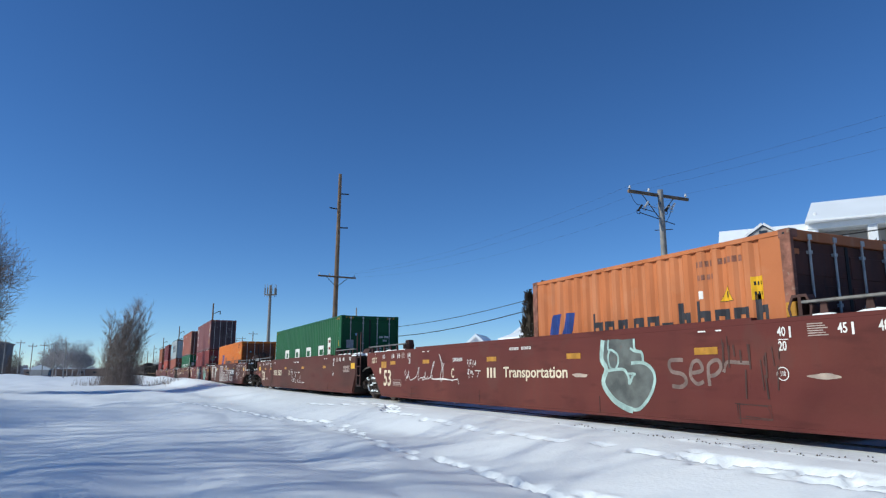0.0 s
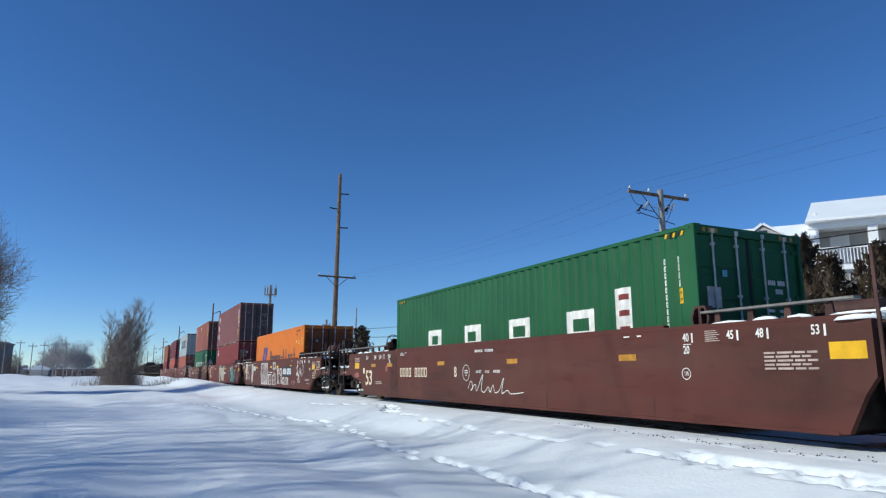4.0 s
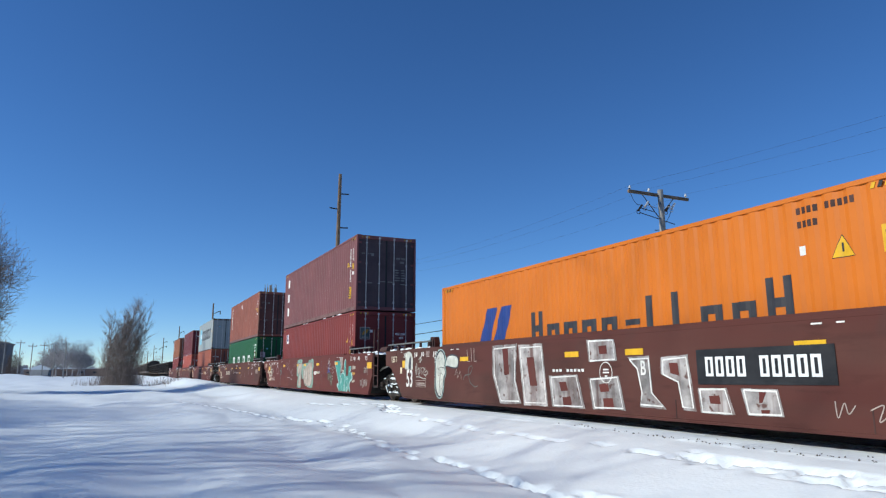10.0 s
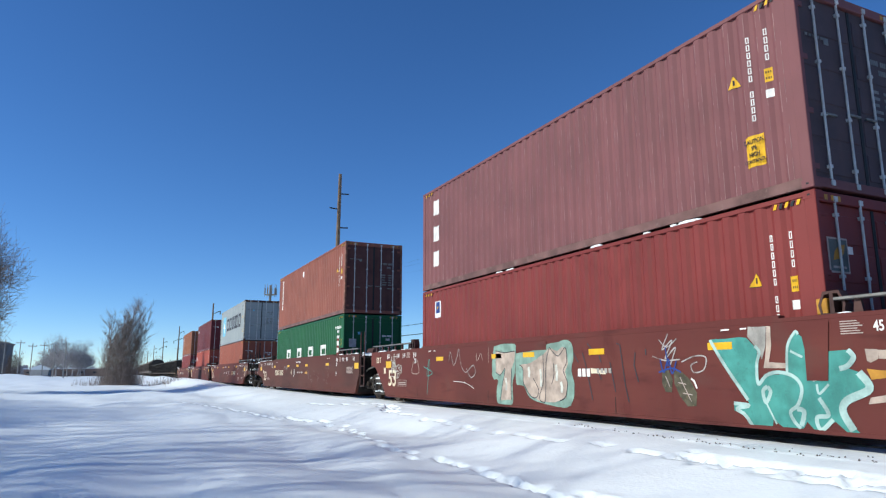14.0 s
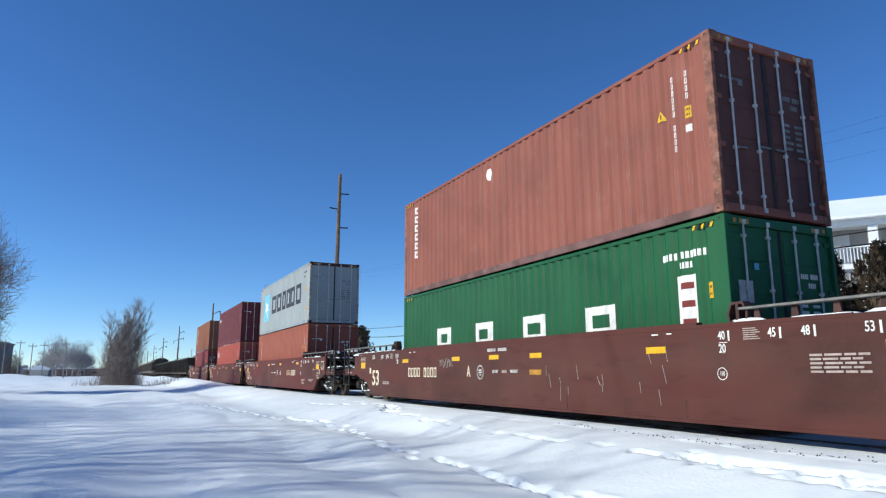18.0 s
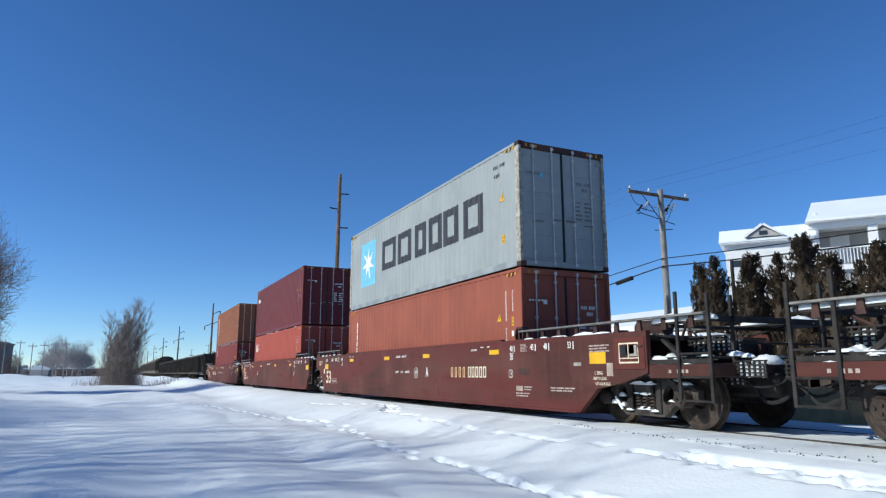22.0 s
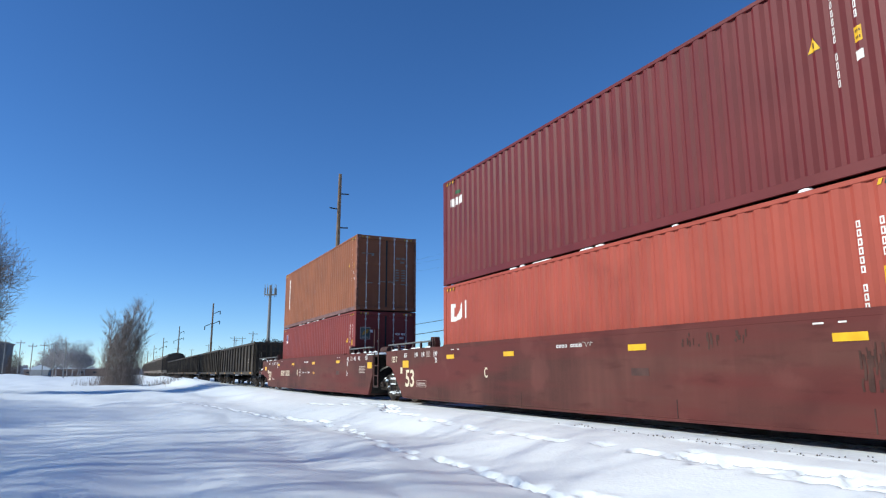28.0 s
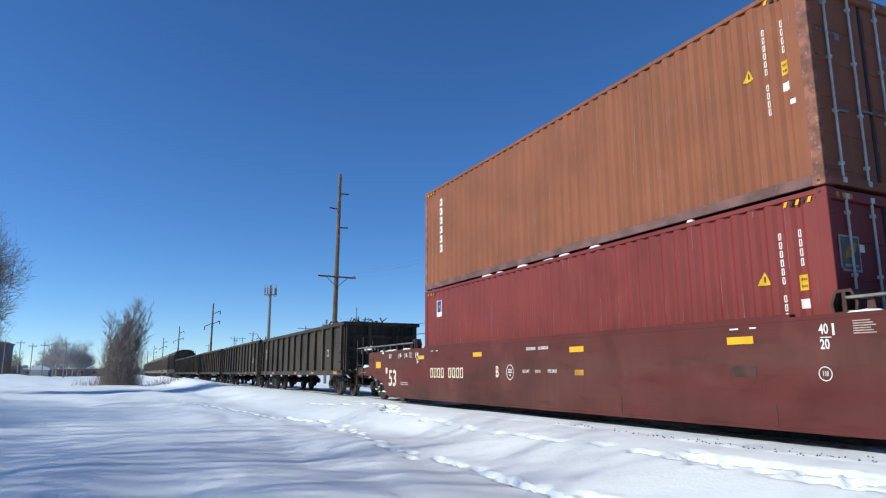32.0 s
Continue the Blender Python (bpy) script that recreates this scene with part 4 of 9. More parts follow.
            rod(bm, (e * 11.28, -0.9, 1.3), (e * 11.28, 1.1, 1.3), 0.018, 6)
            part("end_railing", bm, "steel_dark", car)
            part("bracket", prism(B(), [(e * 10.1, 1.40), (e * 10.18, 1.40), (e * 10.62, 1.08), (e * 10.5, 1.08)][::e], -1.2, -1.12), "steel_dark", car)
            for y0, y1 in ((-1.40, -1.27), (0.3, 1.40)):
                part("end_platform", box(B(), *sorted((e * 10.05, e * 11.28)), y0, y1, 1.60, 1.63), "steel_dark", car)
            part("platform_beam", box(B(), *sorted((e * 11.24, e * 11.31)), -1.42, 1.42, 1.60, 1.69, 0.006), "steel_dark", car)
            part("platform_beam", box(B(), *sorted((e * 10.5, e * 10.56)), -1.38, 1.38, 1.55, 1.60, 0.006), "steel_dark", car)
            for i in range(4):
                heap(car, (e * rnd.uniform(10.2, 11.1), -1.33, 1.625), rnd.uniform(0.15, 0.4), 0.07, rnd.uniform(0.06, 0.12), seed + 70 + i, 9, 4)
                heap(car, (e * rnd.uniform(10.2, 11.1), rnd.uniform(0.6, 1.1), 1.625), rnd.uniform(0.2, 0.4), 0.25, rnd.uniform(0.08, 0.16), seed + 80 + i, 9, 4)
            for z0 in (0.66, 1.18):
                bm = B()
                for k in range(11):
                    xx = e * (10.2 + k * 0.1)
                    box(bm, xx - 0.016, xx + 0.016, -0.62, -0.59, z0, z0 + 0.26)
                for k in range(5):
                    box(bm, *sorted((e * 10.15, e * 11.25)), -0.625, -0.585, z0 + k * 0.06, z0 + k * 0.06 + 0.024)
                part("step_grating", bm, "steel_dark", car, "perforated step plate packed with snow")
                o = [(e * (10.25 + 0.11 * k), z0 + (0.02 if k < 9 else 0.1) + 0.03 * math.sin(k * 2.1 + seed)) for k in range(9)] + [(e * (11.13 - 0.11 * k), z0 + 0.2 + 0.05 * math.sin(k * 1.7 + seed)) for k in range(9)]
                part("snow_crust", prism(B(), o, -0.59, -0.565), "snow_cap", car)
            bm = B()
            for k in range(6):
                box(bm, *sorted((e * (11.36 + k * 0.09), e * (11.385 + k * 0.09))), -0.95, -0.925, 0.80, 1.04)
            for k in range(5):
                box(bm, *sorted((e * 11.33, e * 11.85)), -0.955, -0.92, 0.80 + k * 0.055, 0.82 + k * 0.055)
            part("crossing_step", bm, "steel_dark", car, "perforated crossing step packed with snow")
            o = [(e * (11.36 + 0.08 * k), 0.82 + 0.03 * math.sin(k * 2.3 + seed)) for k in range(6)] + [(e * (11.76 - 0.08 * k), 1.0 + 0.05 * math.sin(k * 1.9 + seed)) for k in range(6)]
            part("snow_crust", prism(B(), o, -0.925, -0.90), "snow_cap", car)
            heap(car, (e * 11.6, -0.6, 0.98), 0.22, 0.3, 0.14, seed + 91, 10, 4)
            for k in range(9):
                p = Vector((e * rnd.uniform(9.9, 11.1), rnd.uniform(-1.15, 0.6), rnd.uniform(1.05, 1.55)))
                q = p + Vector((rnd.uniform(-0.7, 0.7), rnd.uniform(-0.5, 0.5), rnd.uniform(-0.25, 0.3)))
                q.x = e * min(11.25, max(9.4, abs(q.x)))
                part("brake_rod", rod(B(), p, q, rnd.uniform(0.012, 0.03), 6), rnd.choice(("steel_dark", "car_dark")), car)
            for k in range(3):
                xx, yy = e * rnd.uniform(10.2, 11.0), rnd.uniform(-0.9, 0.4)
                part("valve", box(B(), xx - 0.09, xx + 0.09, yy - 0.08, yy + 0.08, 1.10, rnd.uniform(1.25, 1.45), 0.025), "car_dark", car)
            part("draft_gear", box(B(), *sorted((e * 10.3, e * 11.5)), -0.30, 0.34, 0.50, 0.86, 0.05), "steel_dark", car)
            for yy, drop, rr in ((-0.55, 0.42, 0.028), (0.45, 0.35, 0.025), (-0.75, 0.2, 0.015)):
                v, fc = [], []
                curve = [Vector((e * (11.1 + 0.9 * k / 9), yy + 0.05 * math.sin(k), 0.86 - drop * math.sin(math.pi * k / 10))) for k in range(10)]
                tube(v, fc, curve, [rr] * 10, 6)
                mesh_of("air_hose", v, fc, "rubber", car)
            part("end_hatch", box(B(), *sorted((e * 9.62, e * 9.84)), -SIDE_Y - 0.018, -SIDE_Y, 1.16, 1.36, 0.012), paint, car)
            part("hatch_latch", box(B(), *sorted((e * 9.90, e * 10.02)), -SIDE_Y - 0.03, -SIDE_Y, 1.27, 1.31, 0.006), "car_dark", car)
            for i in range(9):
                heap(car, (e * rnd.uniform(10.2, 11.15), rnd.choice((-1.25, -1.1, 0.9, 1.2)) + rnd.uniform(-0.08, 0.08), 1.05), rnd.uniform(0.1, 0.35), rnd.uniform(0.08, 0.25), rnd.uniform(0.055, 0.12), seed + 40 + i, 9, 4)
            heap(car, (e * 10.9, -1.40, 0.985), 0.16, 0.04, 0.05, seed + 51, 9, 3)
            for k in range(8):
                heap(car, (e * rnd.uniform(10.15, 11.2), rnd.uniform(-1.36, -1.28), 1.63), rnd.uniform(0.18, 0.42), rnd.uniform(0.06, 0.1), rnd.uniform(0.07, 0.14), seed + 300 + k, 10, 4)
                heap(car, (e * rnd.uniform(10.15, 11.5), rnd.uniform(-1.0, -0.5), rnd.choice((1.08, 1.1, 0.92))), rnd.uniform(0.08, 0.2), rnd.uniform(0.06, 0.12), rnd.uniform(0.05, 0.10), seed + 320 + k, 10, 4)
            heap(car, (e * 11.75, -0.02, 0.99), 0.18, 0.13, 0.07, seed + 52, 9, 4)
        if kind == "short":
            part("connector_arm", prism(B(), [(e * 8.7, 0.72), (e * 9.75, 0.78), (e * 9.75, 0.98), (e * 9.2, 1.28), (e * 8.7, 1.34)][::e], -0.62, 0.62), "steel_dark", car)
            for yy, drop in ((-1.05, 0.3), (-0.8, 0.42), (0.5, 0.35)):
                v, fc = [], []
                curve = [Vector((e * (8.75 + 1.5 * k / 9), yy + 0.1 * math.sin(k), 1.36 - drop * math.sin(math.pi * k / 9))) for k in range(10)]
                tube(v, fc, curve, [0.03] * 10, 6)
                mesh_of("air_hose", v, fc, "rubber", car)
            for k in range(7):
                heap(car, (e * rnd.uniform(8.75, 9.7), rnd.uniform(-0.6, 0.3), rnd.uniform(1.2, 1.3)), rnd.uniform(0.1, 0.3), rnd.uniform(0.08, 0.2), rnd.uniform(0.05, 0.13), seed * 3 + k, 9, 4)
            v, fc = [], []
            curve = [Vector((e * (9.62 - 0.105 * k), -0.98 - 0.02 * k, 1.44 - 0.52 * (k / 9) ** 0.7 + 0.03 * math.sin(k))) for k in range(10)]
            tube(v, fc, curve, [0.028] * 10, 7)
            mesh_of("brake_pipe", v, fc, "galvanized", car)
            part("joint_plate", prism(B(), [(e * 9.28, 1.47), (e * 9.50, 1.50), (e * 9.86, 1.04), (e * 9.70, 1.0)][::-e], -0.80, -0.74), "galvanized", car, "grey steel joint plate")
            part("joint_block", box(B(), *sorted((e * 9.30, e * 9.80)), -0.92, -0.5, 0.90, 1.02, 0.02), "steel_dark", car)
            for k in range(7):
                heap(car, (e * rnd.uniform(9.25, 9.85), rnd.uniform(-0.95, -0.75), rnd.choice((1.0, 1.01, 1.12))), rnd.uniform(0.06, 0.17), rnd.uniform(0.05, 0.1), rnd.uniform(0.04, 0.08), seed * 5 + 200 + k, 9, 4)
            for k in range(4):
                xx, zz = e * rnd.uniform(8.75, 9.6), rnd.uniform(1.05, 1.35)
                part("valve", box(B(), xx - 0.07, xx + 0.07, -0.98, -0.82, zz, zz + rnd.uniform(0.08, 0.2), 0.02), rnd.choice(("steel_dark", "galvanized", "car_dark")), car)
                heap(car, (xx, -0.92, zz + 0.12), 0.06, 0.06, 0.05, seed * 5 + 220 + k, 8, 4)
            part("side_step", box(B(), *sorted((e * 8.8, e * 9.24)), -1.45, -1.25, 0.40, 0.43, 0.005), "steel_dark", car)
            bm = B()
            for xx in (8.83, 9.22):
                box(bm, *sorted((e * (xx - 0.022), e * (xx + 0.022))), -1.46, -1.43, 0.42, 2.28, 0.005)
            for z in (0.45, 0.78, 1.1, 1.42):
                rod(bm, (e * 8.83, -1.43, z), (e * 9.22, -1.43, z), 0.017, 6)
            part("ladder", bm, "car_dark", car)
            part("draft_sill", box(B(), *sorted((e * 8.7, e * 9.7)), -0.3, 0.3, 0.75, 1.1, 0.03), "steel_dark", car)
    if brake < 0:
        bm = ring(B(), (-8.62, -0.35, 1.97), 0.22, 0.016, "x", 26, 6)
        for j in range(3):
            a = j * math.pi / 3 + 0.3
            rod(bm, (-8.62, -0.35 - 0.21 * math.cos(a), 1.97 - 0.21 * math.sin(a)), (-8.62, -0.35 + 0.21 * math.cos(a), 1.97 + 0.21 * math.sin(a)), 0.010, 5)
        part("brake_wheel", bm, "steel_dark", car, "black hand brake wheel")
        bm = rod(B(), (-8.60, -0.35, 1.97), (-8.44, -0.35, 1.97), 0.09, 12)
        box(bm, -8.54, -8.44, -0.47, -0.23, 1.45, 2.02, 0.02)
        part("brake_stand", bm, "car_dark", car)
    if brake > 0:
        e = brake
        xb, yb, zb = e * 11.24, -0.62, 2.02
        bm = B()
        ring(bm, (xb, yb, zb), 0.28, 0.018, "x", 26, 6)
        for j in range(3):
            a = j * math.pi / 3 + 0.3
            rod(bm, (xb, yb - 0.27 * math.cos(a), zb - 0.27 * math.sin(a)), (xb, yb + 0.27 * math.cos(a), zb + 0.27 * math.sin(a)), 0.011, 5)
        part("brake_wheel", bm, "steel_dark", car, "black hand brake wheel")
        bm = rod(B(), (xb - e * 0.02, yb, zb), (xb - e * 0.20, yb, zb), 0.045, 10)
        rod(bm, (xb - e * 0.12, yb, zb), (xb - e * 0.32, yb, zb), 0.20, 16, 0.17)
        box(bm, *sorted((xb - e * 0.18, xb - e * 0.34)), yb - 0.16, yb + 0.16, zb - 0.42, zb, 0.03)
        part("brake_housing", bm, "car_dark", car, "red-brown gear housing")
        bm = box(B(), *sorted((xb - e * 0.34, xb - e * 0.42)), yb - 0.2, yb + 0.2, 1.08, zb + 0.15, 0.02)
        rod(bm, (xb - e * 0.26, yb, zb - 0.4), (xb - e * 0.26, yb, 1.0), 0.02, 6)
        box(bm, *sorted((xb - e * 0.42, xb - e * 0.75)), yb - 0.03, yb + 0.03, 1.3, 1.4)
        part("brake_stand", bm, "car_dark", car)
        xt = e * 9.9
        bm = rod(B(), (xt - 0.40, -0.85, 1.85), (xt + 0.40, -0.85, 1.85), 0.19, 18)
        rod(bm, (xt - 0.45, -0.85, 1.85), (xt - 0.40, -0.85, 1.85), 0.10, 14, 0.19)
        rod(bm, (xt + 0.40, -0.85, 1.85), (xt + 0.45, -0.85, 1.85), 0.19, 14, 0.10)
        part("brake_cylinder", bm, "car_dark", car, "dark brown brake cylinder")
        for k in (-0.28, 0.28):
            part("cylinder_foot", box(B(), xt + k - 0.03, xt + k + 0.03, -1.0, -0.7, 1.46, 1.70, 0.01), "car_dark", car)
        bm = prism(B(), [(xt + 0.30, 1.46), (xt + 0.42, 1.46), (xt + 0.95, 1.98), (xt + 0.88, 2.02)], -0.95, -0.88)
        part("cylinder_bracket", bm, "car_dark", car)
        v, fc = [], []
        curve = [Vector((xt + 0.45 + 0.9 * k / 9, -0.85 + 0.05 * math.sin(k * 2), 1.85 - 0.28 * math.sin(math.pi * k / 9))) for k in range(10)]
        tube(v, fc, curve, [0.018] * 10, 6)
        mesh_of("brake_pipe", v, fc, "steel_dark", car)
    # air pipe and brake cylinder on the deck
    e = 1
    bm = B()
    rod(bm, (xr - 0.9, -0.75, 1.62), (xr - 0.25, -0.75, 1.62), 0.14, 14)
    part("air_reservoir", bm, "car_dark", car, smooth=False)
    # stencils that every unit carries
    for f in (-1,):
        y = -SIDE_Y - 0.004
        for e in (-1, 1):
            for n, x in (("40", 6.15), ("45", 6.95), ("48", 7.42), ("53", 8.20)):
                lettering(n, e * x - e * 0.12, 1.37, 0.115, y, car, "white", 0.72)
                bars([(e * x - 0.012, e * x + 0.016, 1.295, 1.435)], y, car, "white")
            lettering("20", e * 6.03, 1.19, 0.115, y, car, "white", 0.72)
            bars([(e * 6.05 - 0.07, e * 6.05 + 0.07, 1.270, 1.281)], y, car, "white")
            bars([(e * 6.52 - 0.13, e * 6.52 + 0.13 - 0.03 * (i % 3), 1.30 + i * 0.028, 1.313 + i * 0.028) for i in range(6)], y, car, "faded")
            bars([(e * 4.9 - 0.22, e * 4.9 - 0.08, 1.435, 1.455), (e * 4.9 + 0.1, e * 4.9 + 0.2, 1.435, 1.455)], y, car, "white")
        ringm = B()
        for j in range(20):
            a, b = 2 * math.pi * j / 20, 2 * math.pi * (j + 1) / 20
            for r in (0.075,):
                ringm.faces.new([ringm.verts.new((6.0 + k * math.cos(t), y - 0.002, 0.85 + k * math.sin(t))) for k, t in ((r, a), (r + 0.012, a), (r + 0.012, b), (r, b))][::-1])
        part("marking", ringm, "white", car)
        lettering("110", 6.0, 0.85, 0.06, y, car, "white", 0.62)
        if left != "short":
            lettering("53", -7.92 if left == "coupler" else -7.79, 0.69, 0.46, y, car, "white" if seed == 3 else "cream", 0.72 if seed == 3 else 1.02, label="large cream stencilled number")
            bars([(-8.50, -8.36, 0.85, 1.03)], y, car, "cream")
            for z, w in ((0.575, 0.53), (0.525, 0.57)):
                bars([(-7.27 + w * a, -7.27 + w * b, z, z + 0.03) for a, b in ((0, 0.2), (0.23, 0.52), (0.55, 0.74), (0.77, 1.0))], y, car, "faded")
        if left == "long":
            bars([(-7.32, -6.66, 0.655, 0.665), (-7.32, -6.66, 0.485, 0.495), (-7.32, -7.31, 0.495, 0.655), (-6.67, -6.66, 0.495, 0.655)], y, car, "faded", "stencil_box")
            lettering("125 T", -8.98, 1.26, 0.165, y - 0.008, car, "cream", 0.82)
    return car


CARS = [
    ("long", "short", "brown well car with sprayed graffiti and cream stencils"),
    ("coupler", "short", "brown well car with a hand brake and scrawled chalk"),
    ("long", "coupler", "brown well car covered in silver graffiti"),
    ("long", "short", "brown well car with teal and peach graffiti"),
    ("coupler", "short", "brown well car with faint scratches and stencils"),
    ("long", "coupler", "clean dark brown well car with cream stencils"),
    ("long", "short", "dark brown well car with a plain side"),
    ("coupler", "short", "dark brown well car at the end of its set"),
]
OFFSETS = [2 * PITCH_JOINT + PITCH_COUPLED, PITCH_JOINT + PITCH_COUPLED, PITCH_JOINT, 0, -PITCH_JOINT,
           -PITCH_JOINT - PITCH_COUPLED, -2 * PITCH_JOINT - PITCH_COUPLED, -3 * PITCH_JOINT - PITCH_COUPLED]
cars = [place(well_car(a, b, label, i + 1, {1: -1, 2: 1, 4: 0, 5: 0}.get(i, 0), "car_b" if i > 4 else "car_c" if i in (1, 2, 4) else "car"), OFFSETS[i]) for i, (a, b, label) in enumerate(CARS)]

HC, STD, FORTY, TWENTY = 2.896, 2.591, 12.192, 6.058
FLOOR = 0.24
low, high = "containers in the wells", "containers stacked on top"
LOADS = {}


def load(key, unit, level, shift=0.0, **kw):
    ob = container(**kw)
    place(ob, OFFSETS[unit] + shift, TRACK_Y, FLOOR + (0.025 if unit > 2 else -0.093 if unit == 0 else 0.0) + level * (HC + 0.03))
    LOADS[key] = ob
    return ob


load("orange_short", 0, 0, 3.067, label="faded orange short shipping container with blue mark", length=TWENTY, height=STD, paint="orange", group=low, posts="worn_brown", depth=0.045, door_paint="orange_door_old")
load("green_single", 1, 0, label="green shipping container with large white blocks", length=FORTY, height=HC, paint="green", group=low)
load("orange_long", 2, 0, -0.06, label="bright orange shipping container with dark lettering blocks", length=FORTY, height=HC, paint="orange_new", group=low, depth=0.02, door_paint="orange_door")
load("red_low", 3, 0, label="red shipping container under a purple one", length=FORTY, height=HC, paint="red", group=low, snow=4)
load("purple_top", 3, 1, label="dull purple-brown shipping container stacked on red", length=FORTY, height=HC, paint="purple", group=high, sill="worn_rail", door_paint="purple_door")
load("green_low", 4, 0, -0.07, label="green shipping container with white blocks under salmon", length=FORTY, height=HC, paint="green", group=low)
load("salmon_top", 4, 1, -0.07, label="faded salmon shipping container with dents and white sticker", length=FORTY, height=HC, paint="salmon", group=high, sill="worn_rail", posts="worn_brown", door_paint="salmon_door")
load("rust_low", 5, 0, label="rust-orange shipping container under a pale grey one", length=FORTY, height=HC, paint="rust_orange", group=low, depth=0.024)
load("pale_top", 5, 1, label="pale grey shipping container with star panel", length=FORTY, height=HC, paint="pale", group=high, sill="grey_rail", casting="car_dark", posts="worn_post", depth=0.022)
load("coral_low", 6, 0, label="coral red shipping container under a maroon one", length=FORTY, height=HC, paint="coral", group=low, snow=8, depth=0.028)
load("maroon_top", 6, 1, label="dark maroon shipping container stacked on coral", length=FORTY, height=HC, paint="maroon", group=high)
load("red_last", 7, 0, label="red shipping container under a copper-brown one", length=FORTY, height=HC, paint="red", group=low, snow=12)
load("copper_top", 7, 1, label="copper-brown shipping container with scuffed corner post", length=FORTY, height=HC, paint="copper", group=high, sill="worn_rail", posts="worn_brown")


# ---- gondolas and hoppers at the tail ----
def gondola(label, length, height, seed):
    ob = thing("gondola_car", None, label, "freight car", "open gondolas")
    hl = length / 2
    for f in (-1, 1):
        y0, y1 = sorted((f * 1.42, f * 1.45))
        part("side_wall", box(B(), -hl, hl, y0, y1, 0.95, height), "gondola", ob)
        part("top_chord", box(B(), -hl - 0.03, hl + 0.03, *sorted((f * 1.40, f * 1.56)), height - 0.08, height + 0.06, 0.02), "gondola", ob)
        part("side_sill", box(B(), -hl, hl, *sorted((f * 1.38, f * 1.55)), 0.78, 0.97, 0.015), "gondola", ob)
        n = 13
        for i in range(n):
            x = -hl + 0.25 + (length - 0.5) * i / (n - 1)
            bm = prism(B(), [(x - 0.09, 0.9), (x + 0.09, 0.9), (x + 0.09, height - 0.05), (x - 0.09, height - 0.05)], *sorted((f * 1.44, f * 1.55)))
            part("side_rib", bm, "gondola", ob)
        bm = B()
        for z in (0.95, 1.3, 1.65, 2.0):
            rod(bm, (hl - 0.1, f * 1.60, z), (hl - 0.5, f * 1.60, z), 0.015, 6)
            rod(bm, (-hl + 0.1, f * 1.60, z), (-hl + 0.5, f * 1.60, z), 0.015, 6)
        part("grab_irons", bm, "gondola", ob)
    for e in (-1, 1):
        bm = box(B(), *sorted((e * hl, e * (hl - 0.05))), -1.45, 1.45, 0.9, height - 0.05)
        part("end_wall", bm, "gondola", ob)
        for z in (1.25, 1.75, 2.25):
            part("end_rib", box(B(), *sorted((e * (hl - 0.02), e * (hl + 0.08))), -1.42, 1.42, z - 0.06, z + 0.06, 0.01), "gondola", ob)
        for y in (-1.35, -0.5, 0.5, 1.35):
            part("end_post", box(B(), *sorted((e * (hl - 0.02), e * (hl + 0.11))), y - 0.07, y + 0.07, 0.9, height - 0.05, 0.01), "gondola", ob)
        part("end_chord", box(B(), *sorted((e * (hl - 0.05), e * (hl + 0.12))), -1.56, 1.56, height - 0.08, height + 0.06, 0.02), "gondola", ob)
        part("coupler", box(B(), *sorted((e * (hl - 0.2), e * (hl + 0.62))), -0.12, 0.12, 0.75, 0.98, 0.03), "wheel", ob)
        truck_parts(ob, e * (hl - 1.75), seed + e, False)
        part("end_platform", box(B(), *sorted((e * (hl), e * (hl + 0.35))), -1.3, 1.3, 0.95, 1.0), "gondola", ob)
    part("floor", box(B(), -hl + 0.05, hl - 0.05, -1.42, 1.42, 0.92, 1.0), "gondola", ob)
    bm = B()
    rnd = random.Random(seed)
    for i in range(260):
        x, y, z = rnd.uniform(-hl + 0.4, hl - 0.4), rnd.uniform(-1.2, 1.2), height - 0.55 + rnd.random() * 0.5
        d = Vector((rnd.gauss(0, 1), rnd.gauss(0, 1), rnd.gauss(0, 0.35))).normalized() * rnd.uniform(0.15, 0.5)
        rod(bm, Vector((x, y, z)) - d, Vector((x, y, min(z, height - 0.15))) + d * 0.5, rnd.uniform(0.01, 0.05), 4)
    part("scrap_load", bm, "scrap", ob, "tangled dark scrap metal")
    bm = B()
    for i in range(190):                            # the heap that rises above the rim
        x, y = hl - 2.2 + rnd.gauss(0, 0.9), rnd.gauss(0, 0.5)
        z = height - 0.1 + rnd.random() * 0.45 * math.exp(-((x - hl + 2.2) / 1.1) ** 2)
        d = Vector((rnd.gauss(0, 1), rnd.gauss(0, 1), rnd.gauss(0, 0.8))).normalized() * rnd.uniform(0.08, 0.26)
        rod(bm, Vector((x, y, z)) - d, Vector((x, y, z)) + d, rnd.uniform(0.006, 0.03), 4)
    part("scrap_heap", bm, "scrap", ob, "tangled scrap heaped above the rim")
    for i in range(5):
        part("marking", box(B(), -hl + 0.75, -hl + 1.02 - 0.05 * (i % 2), -1.457, -1.452, 1.65 + i * 0.11, 1.72 + i * 0.11), "faded", ob)
    part("marking", box(B(), hl - 2.35, hl - 2.10, -1.457, -1.452, 1.52, 1.80), "faded", ob)
    part("marking", box(B(), hl - 2.30, hl - 2.15, -1.460, -1.456, 1.57, 1.74), "gondola", ob)
    part("reflector", box(B(), hl - 1.1, hl - 0.62, -1.556, -1.551, 0.83, 0.93), "yellow_dim", ob, "dirty yellow reflector")
    for x in (-hl + 3.4, 0.6, hl - 4.2):
        part("reflector", box(B(), x - 0.2, x + 0.2, -1.556, -1.551, 0.83, 0.91), "yellow_dim", ob)
